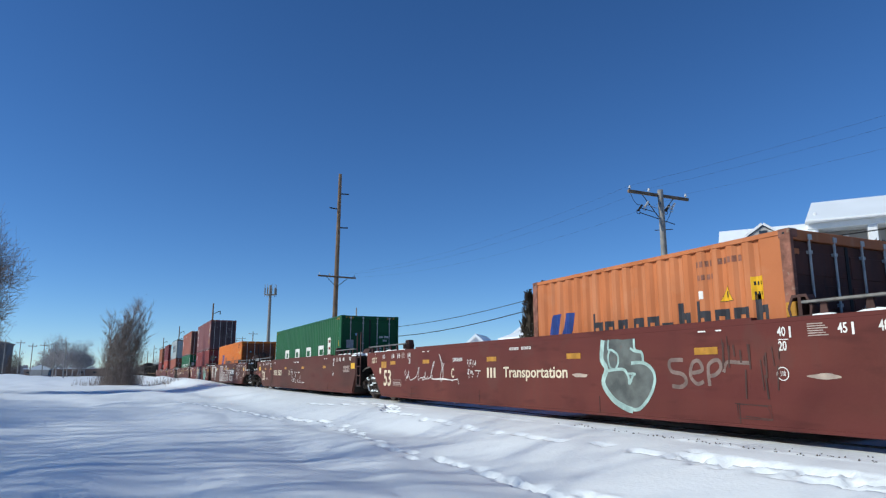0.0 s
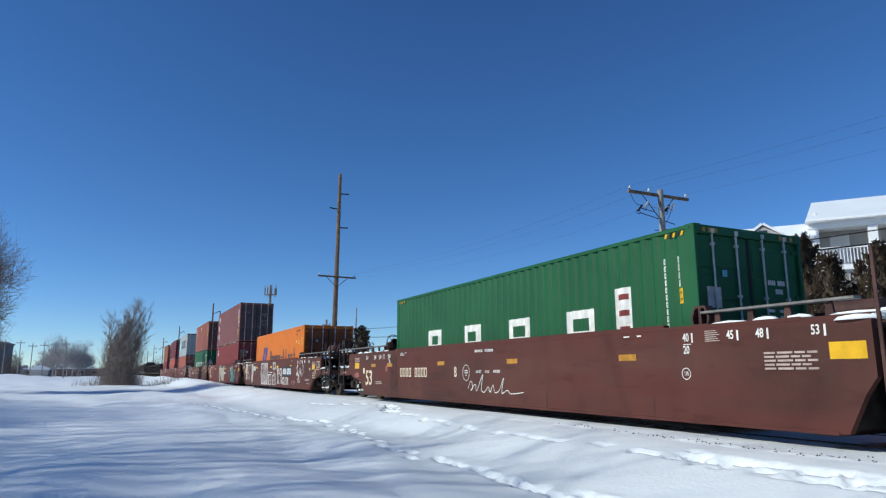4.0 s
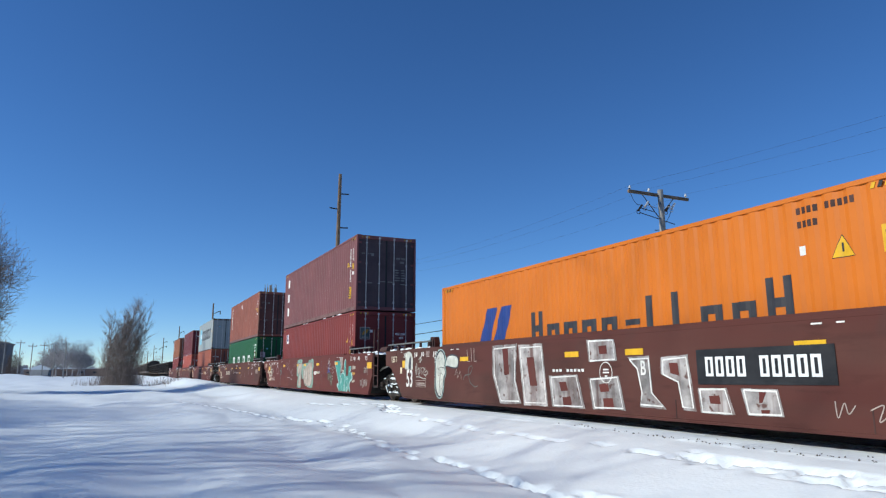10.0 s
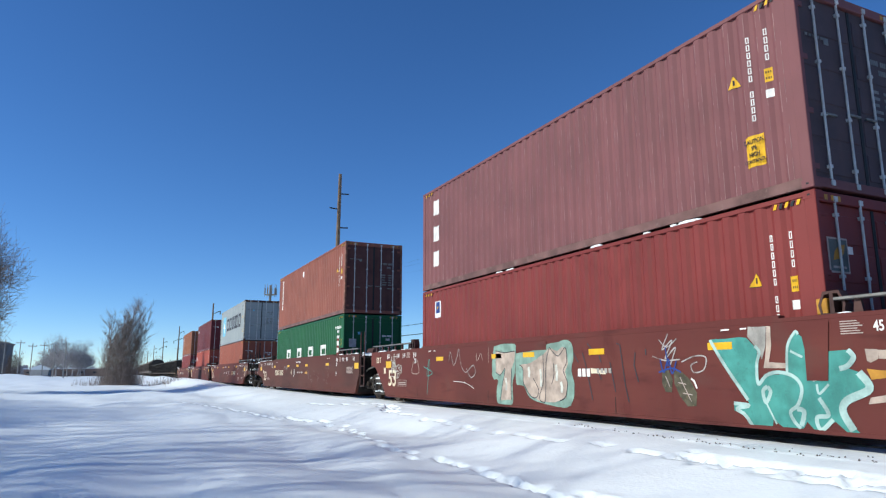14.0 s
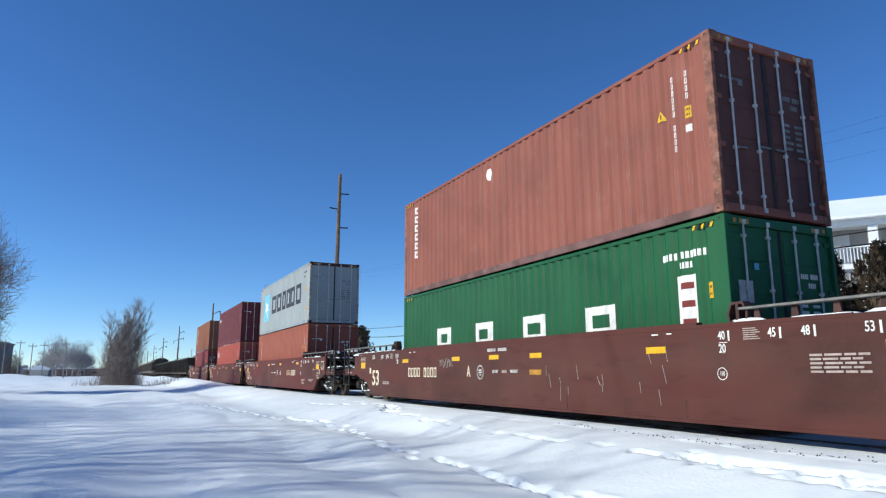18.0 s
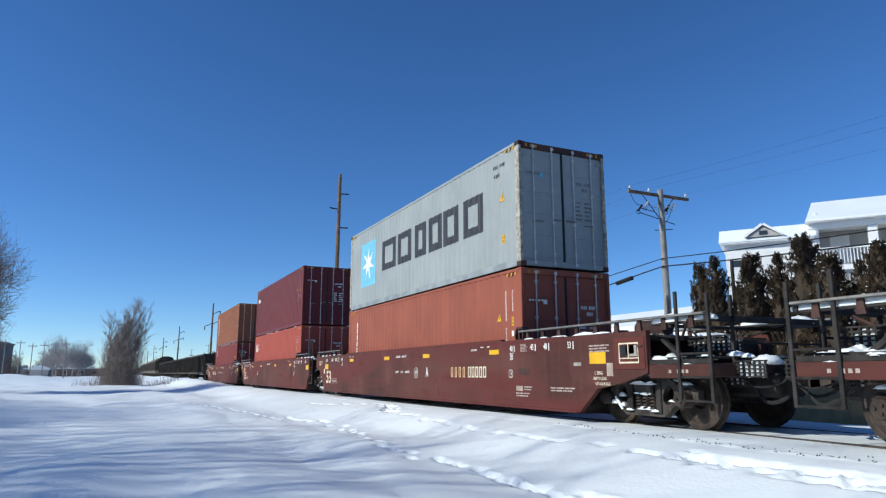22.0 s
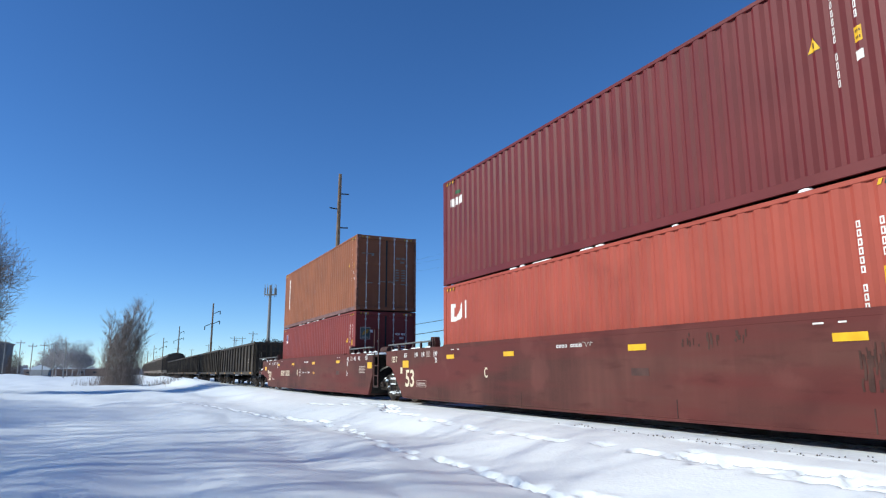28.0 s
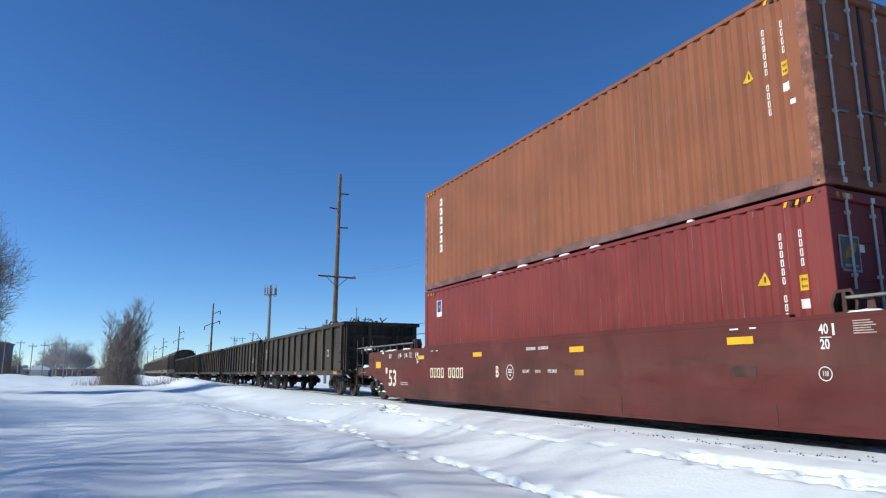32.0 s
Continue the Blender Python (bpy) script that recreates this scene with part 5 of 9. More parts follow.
    for e in (-1, 1):
        bm = B()
        for z in (1.1, 1.45, 1.8, 2.15):
            rod(bm, (e * (hl + 0.15), -1.35, z), (e * (hl + 0.15), -0.85, z), 0.014, 6)
        part("end_ladder", bm, "gondola", ob)
        heap(ob, (e * (hl + 0.18), -0.3, 1.0), 0.14, 0.8, 0.08, seed + 70, 10, 4)
    return ob


def hopper(label, length, seed, paint="hopper"):
    ob = thing("hopper_car", None, label, "freight car", "covered hoppers")
    hl = length / 2
    outline = [(-1.25, 1.0), (-1.55, 1.5), (-1.57, 3.7), (-1.2, 4.25), (-0.5, 4.5), (0.5, 4.5), (1.2, 4.25), (1.57, 3.7), (1.55, 1.5), (1.25, 1.0)]
    bm = B()
    a = [bm.verts.new((-hl + 1.2, y, z)) for y, z in outline]
    b = [bm.verts.new((hl - 1.2, y, z)) for y, z in outline]
    bm.faces.new(a[::-1])
    bm.faces.new(b)
    for i in range(len(a)):
        bm.faces.new((a[i], b[i], b[(i + 1) % len(a)], a[(i + 1) % len(a)])[::-1])
    part("body", bm, paint, ob)
    for f in (-1, 1):
        for i in range(9):
            x = -hl + 1.4 + (length - 2.8) * i / 8
            part("side_rib", box(B(), x - 0.05, x + 0.05, *sorted((f * 1.56, f * 1.64)), 1.5, 3.7), paint, ob)
        part("side_sill", box(B(), -hl, hl, *sorted((f * 1.3, f * 1.5)), 0.98, 1.15), paint, ob)
    for e in (-1, 1):
        bm = prism(B(), [(e * (hl - 1.2), 1.6), (e * (hl - 0.1), 1.1), (e * (hl - 0.1), 1.2), (e * (hl - 1.2), 3.0)][::e], -1.2, 1.2)
        part("end_slope", bm, paint, ob)
        for y in (-1.4, 1.4):
            part("end_post", rod(B(), (e * (hl - 0.15), y, 1.0), (e * (hl - 0.15), y, 4.2), 0.03, 6), paint, ob)
        part("coupler", box(B(), *sorted((e * (hl - 0.2), e * (hl + 0.5))), -0.12, 0.12, 0.75, 0.98, 0.03), "wheel", ob)
        truck_parts(ob, e * (hl - 1.9), seed + e, False)
    bm = B()
    for x in (-4.2, -1.4, 1.4, 4.2):
        if abs(x) < hl - 2:
            prism(bm, [(x - 1.2, 1.05), (x + 1.2, 1.05), (x + 0.3, 0.4), (x - 0.3, 0.4)][::-1], -0.9, 0.9)
    part("discharge_chutes", bm, paint, ob)
    return ob


TAIL = OFFSETS[7]
place(gondola("weathered black open gondola with ribbed sides and scrap", 15.7, 2.72, 3), TAIL - 20.75)
place(gondola("black open gondola with ribbed dirty sides", 15.1, 2.78, 4), TAIL - 37.4)
place(gondola("black open gondola behind another gondola", 15.7, 2.8, 5), TAIL - 54.6)
place(gondola("black open gondola with faded marks", 15.7, 2.8, 6), TAIL - 71.9)
place(gondola("black open gondola before the hoppers", 15.7, 2.8, 7), TAIL - 89.2)
place(hopper("dark covered hopper car at the tail", 15.5, 8, "gondola"), TAIL - 106.6)
for i in range(7):
    place(hopper("dirty tan covered hopper car", 16.5, 9 + i), TAIL - 124.5 - i * 18.2)


def motions():
    """The train rolls along x and every wheelset turns with it."""
    times = [0.5 * i for i in range(65)]
    for ob, off, y, z in MOVERS:
        walk(ob, [(t, pose(travel(t) + off, y, z)) for t in times])
    spins = [32.0 * i / 246 for i in range(247)]
    for ob, k in ROLLERS:
        walk(ob, [(t, Matrix.Translation((k, 0, 0.459)) @ Matrix.Rotation((travel(t) - travel(0)) / 0.459, 4, "Y")) for t in spins])


# ---- paint on the containers ----
def wall_depth(x, length, depth, pitch=0.278):
    """How far the corrugated side lies behind its outer face at x."""
    length = length - 0.2
    n = int((length - 0.30) / pitch)
    u = (x + n * pitch / 2)
    if u < 0 or u > n * pitch:
        return 0.012
    u %= pitch
    lo = depth * 0.1
    pts = ((0.0, lo), (0.006, lo), (0.066, depth), (0.134, depth), (0.194, lo), (pitch, lo))
    for (a, p), (b, q) in zip(pts, pts[1:]):
        if a <= u <= b:
            return p + (q - p) * (u - a) / max(b - a, 1e-6)
    return lo


def decal_faces(bm, ob, x0, x1, lo, hi, lift=0.003):
    """Add to bm a painted patch on the near side that follows the corrugations; lo and hi are heights or functions of x."""
    length, depth = SIZES[ob.name]
    n = int((length - 0.5) / 0.278)
    xs = {x0, x1}
    for i in range(n + 1):
        for d in (0.006, 0.066, 0.134, 0.194):
            s = -n * 0.278 / 2 + i * 0.278 + d
            if x0 < s < x1:
                xs.add(s)
    if callable(lo) or callable(hi):
        xs |= {x0 + (x1 - x0) * i / 16 for i in range(1, 16)}
    xs = sorted(xs)
    f = lo if callable(lo) else (lambda x: lo)
    g = hi if callable(hi) else (lambda x: hi)
    a = [bm.verts.new((x, -(CW - 0.006) + wall_depth(x, length, depth) - lift, f(x))) for x in xs]
    b = [bm.verts.new((x, v.co.y, g(x))) for x, v in zip(xs, a)]
    for i in range(len(xs) - 1):
        bm.faces.new((a[i], a[i + 1], b[i + 1], b[i]))
    return bm


def decal(ob, x0, x1, lo, hi, mat, name="marking", label="", lift=0.003):
    return part(name, decal_faces(B(), ob, x0, x1, lo, hi, lift), mat, ob, label)


def edge_wear(ob, seed, share=0.5, height=2.896):
    """Paint rubbed pale along the edges of the corrugations, in broken runs."""
    length, depth = SIZES[ob.name]
    rnd = random.Random(seed)
    n = int((length - 0.5) / 0.278)
    bm = B()
    for i in range(n):
        for d in (0.196, 0.272):
            x = -n * 0.278 / 2 + i * 0.278 + d
            z = 0.16
            while z < height - 0.15:
                run = rnd.uniform(0.04, 0.5)
                if rnd.random() < share * (1.25 - 0.5 * z / height):
                    decal_faces(bm, ob, x, x + rnd.uniform(0.003, 0.007), z, min(z + run, height - 0.1), 0.002)
                z += run + rnd.uniform(0.02, 0.3)
    part("edge_wear", bm, "edge_wear", ob, "paint worn pale along the corrugation edges")


def hollow(ob, x0, x1, z0, z1, mat, bar=0.24):
    """A plain hollow block the size of one character."""
    decal(ob, x0, x0 + bar, z0, z1, mat)
    decal(ob, x1 - bar, x1, z0, z1, mat)
    decal(ob, x0 + bar, x1 - bar, z0, z0 + bar * 0.8, mat)
    decal(ob, x0 + bar, x1 - bar, z1 - bar * 0.8, z1, mat)


def column_marks(ob, x, z0, z1, n, w=0.05, mat="white", gaps=()):
    """Small stacked bars, one for each character of a column of writing."""
    step = (z1 - z0) / n
    for i in range(n):
        if i not in gaps:
            lo, hi, t = z0 + i * step, z0 + i * step + step * 0.78, w * 0.32
            bm = B()
            for a, b, p, q in ((x - w / 2, x - w / 2 + t, lo, hi), (x + w / 2 - t, x + w / 2, lo, hi), (x - w / 2 + t, x + w / 2 - t, hi - t, hi), (x - w / 2 + t, x + w / 2 - t, lo, lo + t)):
                decal_faces(bm, ob, a, b, p, q)
            part("marking", bm, mat, ob)


def row_marks(ob, x0, x1, z, h, n, mat="white", gaps=()):
    step = (x1 - x0) / n
    for i in range(n):
        if i not in gaps:
            decal(ob, x0 + i * step, x0 + i * step + step * 0.7, z - h / 2, z + h / 2, mat)


def warning(ob, x, z, s=0.115):
    """A yellow warning triangle with a black bolt."""
    decal(ob, x - s * 0.93, x + s * 0.93, z - s + 0.003, lambda v: z - s + 0.003 + s * 1.8 * (1 - abs(v - x) / (s * 0.93)), "black", "warning_sign", "yellow warning triangle", 0.003)
    decal(ob, x - s * 0.86, x + s * 0.86, z - s + 0.012, lambda v: z - s + 0.012 + s * 1.62 * (1 - abs(v - x) / (s * 0.86)), "yellow", "warning_sign", "", 0.005)
    decal(ob, x - 0.012, x + 0.012, z - s * 0.55, z + s * 0.15, "black", "warning_sign", "", 0.007)


def height_plate(ob, x, z, w=0.1, h=0.14):
    decal(ob, x - w, x + w, z - h, z + h, "yellow", "height_plate", "yellow plate with the container's height")
    bm = B()
    for dz in (-0.45, 0.42):
        for k in (-0.62, -0.12, 0.38):
            decal_faces(bm, ob, x + k * w, x + (k + 0.26) * w, z + dz * h - h * 0.16, z + dz * h + h * 0.16, 0.006)
    part("height_plate", bm, "black", ob)


def type_marks(ob, x=5.35, big=True):
    """The usual columns of code, warning triangle and plates near the door end."""
    column_marks(ob, x, 1.15, 2.45, 11, 0.042, "white", (4,))
    column_marks(ob, x + 0.29, 1.95, 2.45, 4, 0.042)
    warning(ob, x - 0.28, 1.86)
    height_plate(ob, x + 0.29, 1.73, 0.055, 0.1)
    decal(ob, x + 0.23, x + 0.34, 1.40, 1.52, "white", "marking")


def door_marks(ob, seed, tone="white", placard=None):
    """Rows of small writing on the doors."""
    length, _ = SIZES[ob.name]
    x = length / 2 - 0.048
    rnd = random.Random(seed)

    def cell(y0, y1, z0, z1, mat, name="marking"):
        part(name, box(B(), x - 0.004, x + 0.003, y0, y1, z0, z1), mat, ob)
    for i in range(9):
        if i != 4:
            cell(0.40 + i * 0.045, 0.43 + i * 0.045, 2.02, 2.10, tone)
    for i in range(4):
        cell(0.56 + i * 0.045, 0.59 + i * 0.045, 1.88, 1.96, tone)
    for j in range(5):
        z = 1.58 - j * 0.1
        cell(0.36, 0.36 + rnd.uniform(0.12, 0.2), z, z + 0.045, tone)
        cell(0.62, 0.62 + rnd.uniform(0.12, 0.2), z, z + 0.045, tone)
    if placard == "navy":
        # duller than the side logo: the door end's shade is in these colours
        cell(-1.02, -0.62, 1.84, 2.30, "faded", "placard")
        part("placard", box(B(), x, x + 0.006, -0.995, -0.645, 1.865, 2.275), "slate_spray", ob)
        leaf = B()
        pts = [(-0.94, 2.0), (-0.90, 2.12), (-0.80, 2.2), (-0.68, 2.22), (-0.72, 2.1), (-0.80, 2.03)]
        ring = [leaf.verts.new((x + 0.008, y, z)) for y, z in pts]
        leaf.faces.new(ring)
        part("placard_leaf", leaf, "yellow_dim", ob, "yellow-green leaf shape")
        part("placard_line", box(B(), x, x + 0.008, -0.95, -0.69, 1.90, 1.93), "faded", ob)
    elif placard:
        cell(-0.98, -0.68, 1.60, 1.93, "faded", "placard")
        part("placard", box(B(), x, x + 0.006, -0.968, -0.692, 1.612, 1.918), placard, ob)
    else:
        for i in range(5):
            cell(-1.0 + i * 0.08, -0.95 + i * 0.08, 2.16, 2.2, tone)
    for y0, z0 in ((-0.62, 2.1),):
        cell(y0, y0 + 0.1, z0, z0 + 0.1, "sky_blue" if seed % 2 else tone)


def convex_decal(ob, pts, mat, lift):
    """A convex painted shape on the corrugated side."""
    def edge(v, pick):
        zs = []
        for (a, p), (b, q) in zip(pts, pts[1:] + pts[:1]):
            if min(a, b) - 1e-6 <= v <= max(a, b) + 1e-6:
                zs += [p, q] if abs(a - b) < 1e-6 else [p + (q - p) * (v - a) / (b - a)]
        return pick(zs)
    decal(ob, min(p[0] for p in pts), max(p[0] for p in pts), lambda v: edge(v, min), lambda v: edge(v, max), mat, "logo", "", lift)


def leaning_mark(ob, x, z0, z1, wide, lean, label=""):
    """Two leaning navy strokes over one foot."""
    for k in (0, 1):
        a = x + k * wide * 1.25
        convex_decal(ob, [(a, z0), (a + wide, z0), (a + wide + lean, z1), (a + lean + wide * 0.12, z1)], "navy", 0.003 + 0.0006 * k)
    convex_decal(ob, [(x + wide * 0.6, z0), (x + wide * 1.6, z0), (x + wide * 1.66, z0 + 0.24), (x + wide * 0.7, z0 + 0.24)], "navy", 0.0042)


c = LOADS["orange_short"]                        # local x runs from -3.03 to 3.03
leaning_mark(c, -2.60, 1.0, 1.86, 0.32, 0.22)
tall_glyphs = (0, 6, 7, 10)
for i in range(11):
    x = -1.10 + i * 0.35
    if i == 5:
        decal(c, x, x + 0.24, 1.42, 1.50, "charcoal")
    else:
        h = 1.78 if i in tall_glyphs else 1.62
        decal(c, x, x + 0.085, 1.0, h, "charcoal")
        decal(c, x + 0.16, x + 0.25, 1.0, min(h, 1.62), "charcoal")
        decal(c, x + 0.085, x + 0.16, 1.52, 1.62, "charcoal")
row_marks(c, 1.40, 2.25, 2.32, 0.09, 10, "worn_brown", (4,))
row_marks(c, 1.42, 1.75, 2.12, 0.08, 4, "worn_brown")
warning(c, 1.94, 1.85, 0.13)
height_plate(c, 2.46, 1.86, 0.095, 0.16)
decal(c, 1.42, 1.52, 1.8, 1.92, "white")

for key, px in (("green_single", 4.4), ("green_low", 5.28)):
    c = LOADS[key]
    for x in (-3.72, -1.56, 0.60, 2.78):
        hollow(c, x, x + 0.84, 1.235, 1.79, "white", 0.2)
    decal(c, px - 0.2, px + 0.2, 1.22, 2.08, "white", "placard", "tall white panel with red writing")
    for z in (1.36, 1.64, 1.92):
        decal(c, px - 0.13, px + 0.13, z - 0.05, z + 0.05, "red", "placard", "", 0.006)
    if key == "green_low":
        row_marks(c, 4.80, 5.71, 2.40, 0.11, 11, "white", (4,))
        row_marks(c, 5.16, 5.42, 2.24, 0.10, 4)
    else:
        column_marks(c, 5.42, 1.3, 2.45, 10, 0.055)
        column_marks(c, 5.72, 1.95, 2.45, 4, 0.055)
    height_plate(c, 5.74, 1.8, 0.05, 0.12)
    door_marks(c, 3, "white", "zinc")

c = LOADS["orange_long"]
leaning_mark(c, -4.2, 0.95, 2.12, 0.52, 0.50)
for i in range(11):
    x = -1.75 + i * 0.57
    if i == 5:
        decal(c, x + 0.05, x + 0.4, 1.42, 1.52, "charcoal")
    else:
        h = 1.88 if i in tall_glyphs else 1.60
        decal(c, x, x + 0.13, 0.95, h, "charcoal")
        if i not in (6, 7):
            decal(c, x + 0.27, x + 0.40, 0.95, 1.88 if i in (0, 10) else 1.60, "charcoal")
            decal(c, x + 0.13, x + 0.27, 1.47, 1.60, "charcoal")
row_marks(c, 4.5, 5.3, 2.68, 0.09, 10, "car_dark", (4,))
row_marks(c, 4.5, 4.8, 2.50, 0.09, 4, "car_dark")
warning(c, 5.07, 2.15, 0.16)
height_plate(c, 5.65, 2.14, 0.1, 0.16)
decal(c, 4.5, 4.58, 2.1, 2.22, "white")
door_marks(c, 5, "charcoal")

c = LOADS["purple_top"]
type_marks(c, 5.31)
decal(c, 5.13, 5.43, 0.50, 0.95, "yellow", "placard", "yellow placard")
for words, z, tall in (("CAUTION", 0.86, 0.062), ("9'6", 0.765, 0.062), ("HIGH", 0.67, 0.062), ("CONTAINER", 0.575, 0.05)):
    lettering(words, 5.28, z, tall, -CW - 0.001, c, "black", 0.8, "placard")
edge_wear(c, 61, 0.75)
for z in (0.62, 1.34, 2.1):
    decal(c, -5.38, -5.02, z, z + 0.42, "white", "marking", "slanted white character-sized block")
door_marks(c, 4, "galvanized")
c = LOADS["red_low"]
type_marks(c, 5.38)
decal(c, -5.27, -4.95, 2.1, 2.55, "trim", "logo", "small blue and white logo")
decal(c, -5.24, -4.98, 2.22, 2.53, "navy", "logo", "", 0.006)
decal(c, -5.20, -5.05, 2.34, 2.40, "yellow", "logo", "", 0.009)
door_marks(c, 6, "white", "navy")
c = LOADS["salmon_top"]
edge_wear(c, 62, 0.35)
column_marks(c, -5.2, 1.07, 2.70, 6, 0.20)
decal(c, -0.88, -0.60, lambda v: 2.45 - 0.15 * (1 - abs((v + 0.74) / 0.14) ** 3), lambda v: 2.45 + 0.15 * (1 - abs((v + 0.74) / 0.14) ** 3), "trim", "sticker", "round white sticker")
type_marks(c, 5.27)
door_marks(c, 8, "galvanized")
c = LOADS["pale_top"]
decal(c, -4.84, -3.30, 0.74, 2.34, "sky_blue", "logo", "light blue square with a white star")
star_c = (-4.07, 1.54)


for k in range(7):
    a, w = 2 * math.pi * k / 7 + 0.05, math.pi / 7
    arm = [(star_c[0] + r * math.sin(t), star_c[1] + r * math.cos(t)) for r, t in ((0.64, a), (0.20, a + w), (0.0, a), (0.20, a - w))]
    convex_decal(c, arm, "trim", 0.006 + 0.0004 * k)
for i, (x0, x1) in enumerate(((-2.68, -1.38), (-1.22, -0.12), (0.14, 0.98), (1.16, 2.04), (2.16, 3.08), (3.36, 4.42))):
    hollow(c, x0, x1, 1.08, 2.08, "charcoal", 0.27)
row_marks(c, 4.95, 5.5, 2.52, 0.09, 9, "charcoal", (4,))
row_marks(c, 4.98, 5.25, 2.30, 0.09, 4, "charcoal")
decal(c, 5.2, 5.3, 2.05, 2.17, "grey_spray")
warning(c, 5.33, 1.74, 0.12)
height_plate(c, 5.36, 0.72, 0.06, 0.1)
door_marks(c, 9, "galvanized")
c = LOADS["rust_low"]
column_marks(c, -5.14, 1.1, 2.48, 6, 0.16)
type_marks(c, 5.39)
door_marks(c, 10, "white")
c = LOADS["maroon_top"]
row_marks(c, -5.70, -4.95, 2.2, 0.22, 6)
decal(c, -5.45, -5.05, lambda v: 2.40, lambda v: 2.44 + 0.06 * math.sin((v + 5.45) / 0.4 * math.pi), "green", "logo", "small green arc")
type_marks(c, 5.18)
door_marks(c, 12, "white")
c = LOADS["coral_low"]
decal(c, -5.68, -5.50, 1.92, 2.38, "white", "logo", "white block logo")
decal(c, -5.50, -5.34, lambda v: 1.92, lambda v: 2.04, "white", "logo")
decal(c, -5.50, -5.40, 2.28, 2.38, "white", "logo")
decal(c, -5.34, -5.02, lambda v: 1.92 + max(0, (v + 5.34)) * 0.25, lambda v: 2.0 + (v + 5.34) * 1.25, "white", "logo")
decal(c, -4.90, -4.78, 1.96, 2.42, "white", "logo")
column_marks(c, 5.2, 1.2, 2.40, 11, 0.06, "white", (4,))
column_marks(c, 5.48, 1.92, 2.40, 4, 0.06)
height_plate(c, 5.48, 1.7, 0.055, 0.1)
door_marks(c, 14, "white")
c = LOADS["red_last"]
edge_wear(c, 63, 0.15)
type_marks(c, 5.36)
decal(c, -5.30, -5.0, 2.12, 2.56, "trim", "logo", "small blue and white logo")
decal(c, -5.27, -5.03, 2.24, 2.54, "navy", "logo", "", 0.006)
decal(c, -5.22, -5.08, 2.36, 2.42, "yellow", "logo", "", 0.009)
door_marks(c, 16, "white", "navy")
c = LOADS["copper_top"]
edge_wear(c, 64, 0.25)
column_marks(c, -5.07, 0.97, 2.55, 6, 0.20)
type_marks(c, 5.40)
decal(c, 5.72, 5.86, 1.18, 1.25, "trim")
door_marks(c, 18, "galvanized")

# ---- paint on the well cars ----
for k in (0, 3):
    part("load_guide", box(B(), 6.10, 6.24, -1.44, -1.30, 1.55, 1.74, 0.01), "yellow_dim", cars[k], "yellow guide block")
YS = -SIDE_Y - 0.004


def ribbon(parent, pts, width, mat, name="graffiti", label="", lift=0.0):
    """A painted line through points of x and z."""
    bm = B()
    y = YS - 0.002 - lift
    rows = []
    for i, p in enumerate(pts):
        q, r = pts[max(i - 1, 0)], pts[min(i + 1, len(pts) - 1)]
        dx, dz = r[0] - q[0], r[1] - q[1]
        d = math.hypot(dx, dz) or 1
        nx, nz = -dz / d * width / 2, dx / d * width / 2
        lie = y - 0.00004 * i
        rows.append((bm.verts.new((p[0] + nx, lie, p[1] + nz)), bm.verts.new((p[0] - nx, lie, p[1] - nz))))
    for a, b in zip(rows, rows[1:]):
        bm.faces.new((a[0], a[1], b[1], b[0]))
    return part(name, bm, mat, parent, label)


def flowing(knots, n=7):
    """A smooth line through hand-set knots."""
    out = []
    for i in range(len(knots) - 1):
        p0, p1, p2, p3 = knots[max(i - 1, 0)], knots[i], knots[i + 1], knots[min(i + 2, len(knots) - 1)]
        for k in range(n):
            t = k / n
            out.append(tuple(0.5 * (2 * b + (c - a) * t + (2 * a - 5 * b + 4 * c - d) * t * t + (3 * b - a - 3 * c + d) * t ** 3) for a, b, c, d in zip(p0, p1, p2, p3)))
    return out + [knots[-1]]


def scrawl(parent, x0, x1, z, amp, loops, width, mat, label="", seed=0, name="graffiti"):
    """A looping hand-drawn line from x0 to x1."""
    rnd = random.Random(seed)
    n = loops * 12
    pts, a = [], [rnd.uniform(0.5, 1.1) for _ in range(loops + 1)]
    for i in range(n + 1):
        u = i / n
        k = a[int(u * loops)]
        t = u * loops * 2 * math.pi
        pts.append((x0 + (x1 - x0) * u + amp * 0.45 * math.sin(t) * k, z + amp * k * math.cos(t * (1 + 0.13 * math.sin(u * 9)))))
    return ribbon(parent, pts, width, mat, name, label)


def blob(parent, cx, cz, rx, rz, mat, seed=0, rough=0.15, label="", lift=0.0, name="graffiti", n=28):
    rnd = random.Random(seed)
    k = [rnd.uniform(-1, 1) for _ in range(6)]
    bm = B()
    v = []
    for i in range(n):
        a = 2 * math.pi * i / n
        r = 1 + rough * sum(k[j] * math.sin((j + 2) * a + j) for j in range(6)) / 2
        v.append(bm.verts.new((cx + rx * r * math.cos(a), YS - 0.001 - lift, cz + rz * r * math.sin(a))))
    bm.faces.new(v)
    return part(name, bm, mat, parent, label)


def soot(car, x0, x1, z0, z1, n, seed):
    """Grime: many thin upright streaks, thickest in the middle of their stretch."""
    rnd = random.Random(seed)
    for k in range(n):
        x = (x0 + x1) / 2 + max(-1, min(1, rnd.gauss(0, 0.45))) * (x1 - x0) / 2
        a = z1 - (z1 - z0) * rnd.random() ** 1.3 * 0.8
        b = max(z0, a - rnd.uniform(0.12, 0.55) * (z1 - z0))
        sway = rnd.uniform(-0.012, 0.012)
        ribbon(car, [(x, a), (x + sway, (a + b) / 2), (x, b)], rnd.uniform(0.012, 0.05), "soot", "grime_streak", "", -0.0008 + 0.00001 * k)


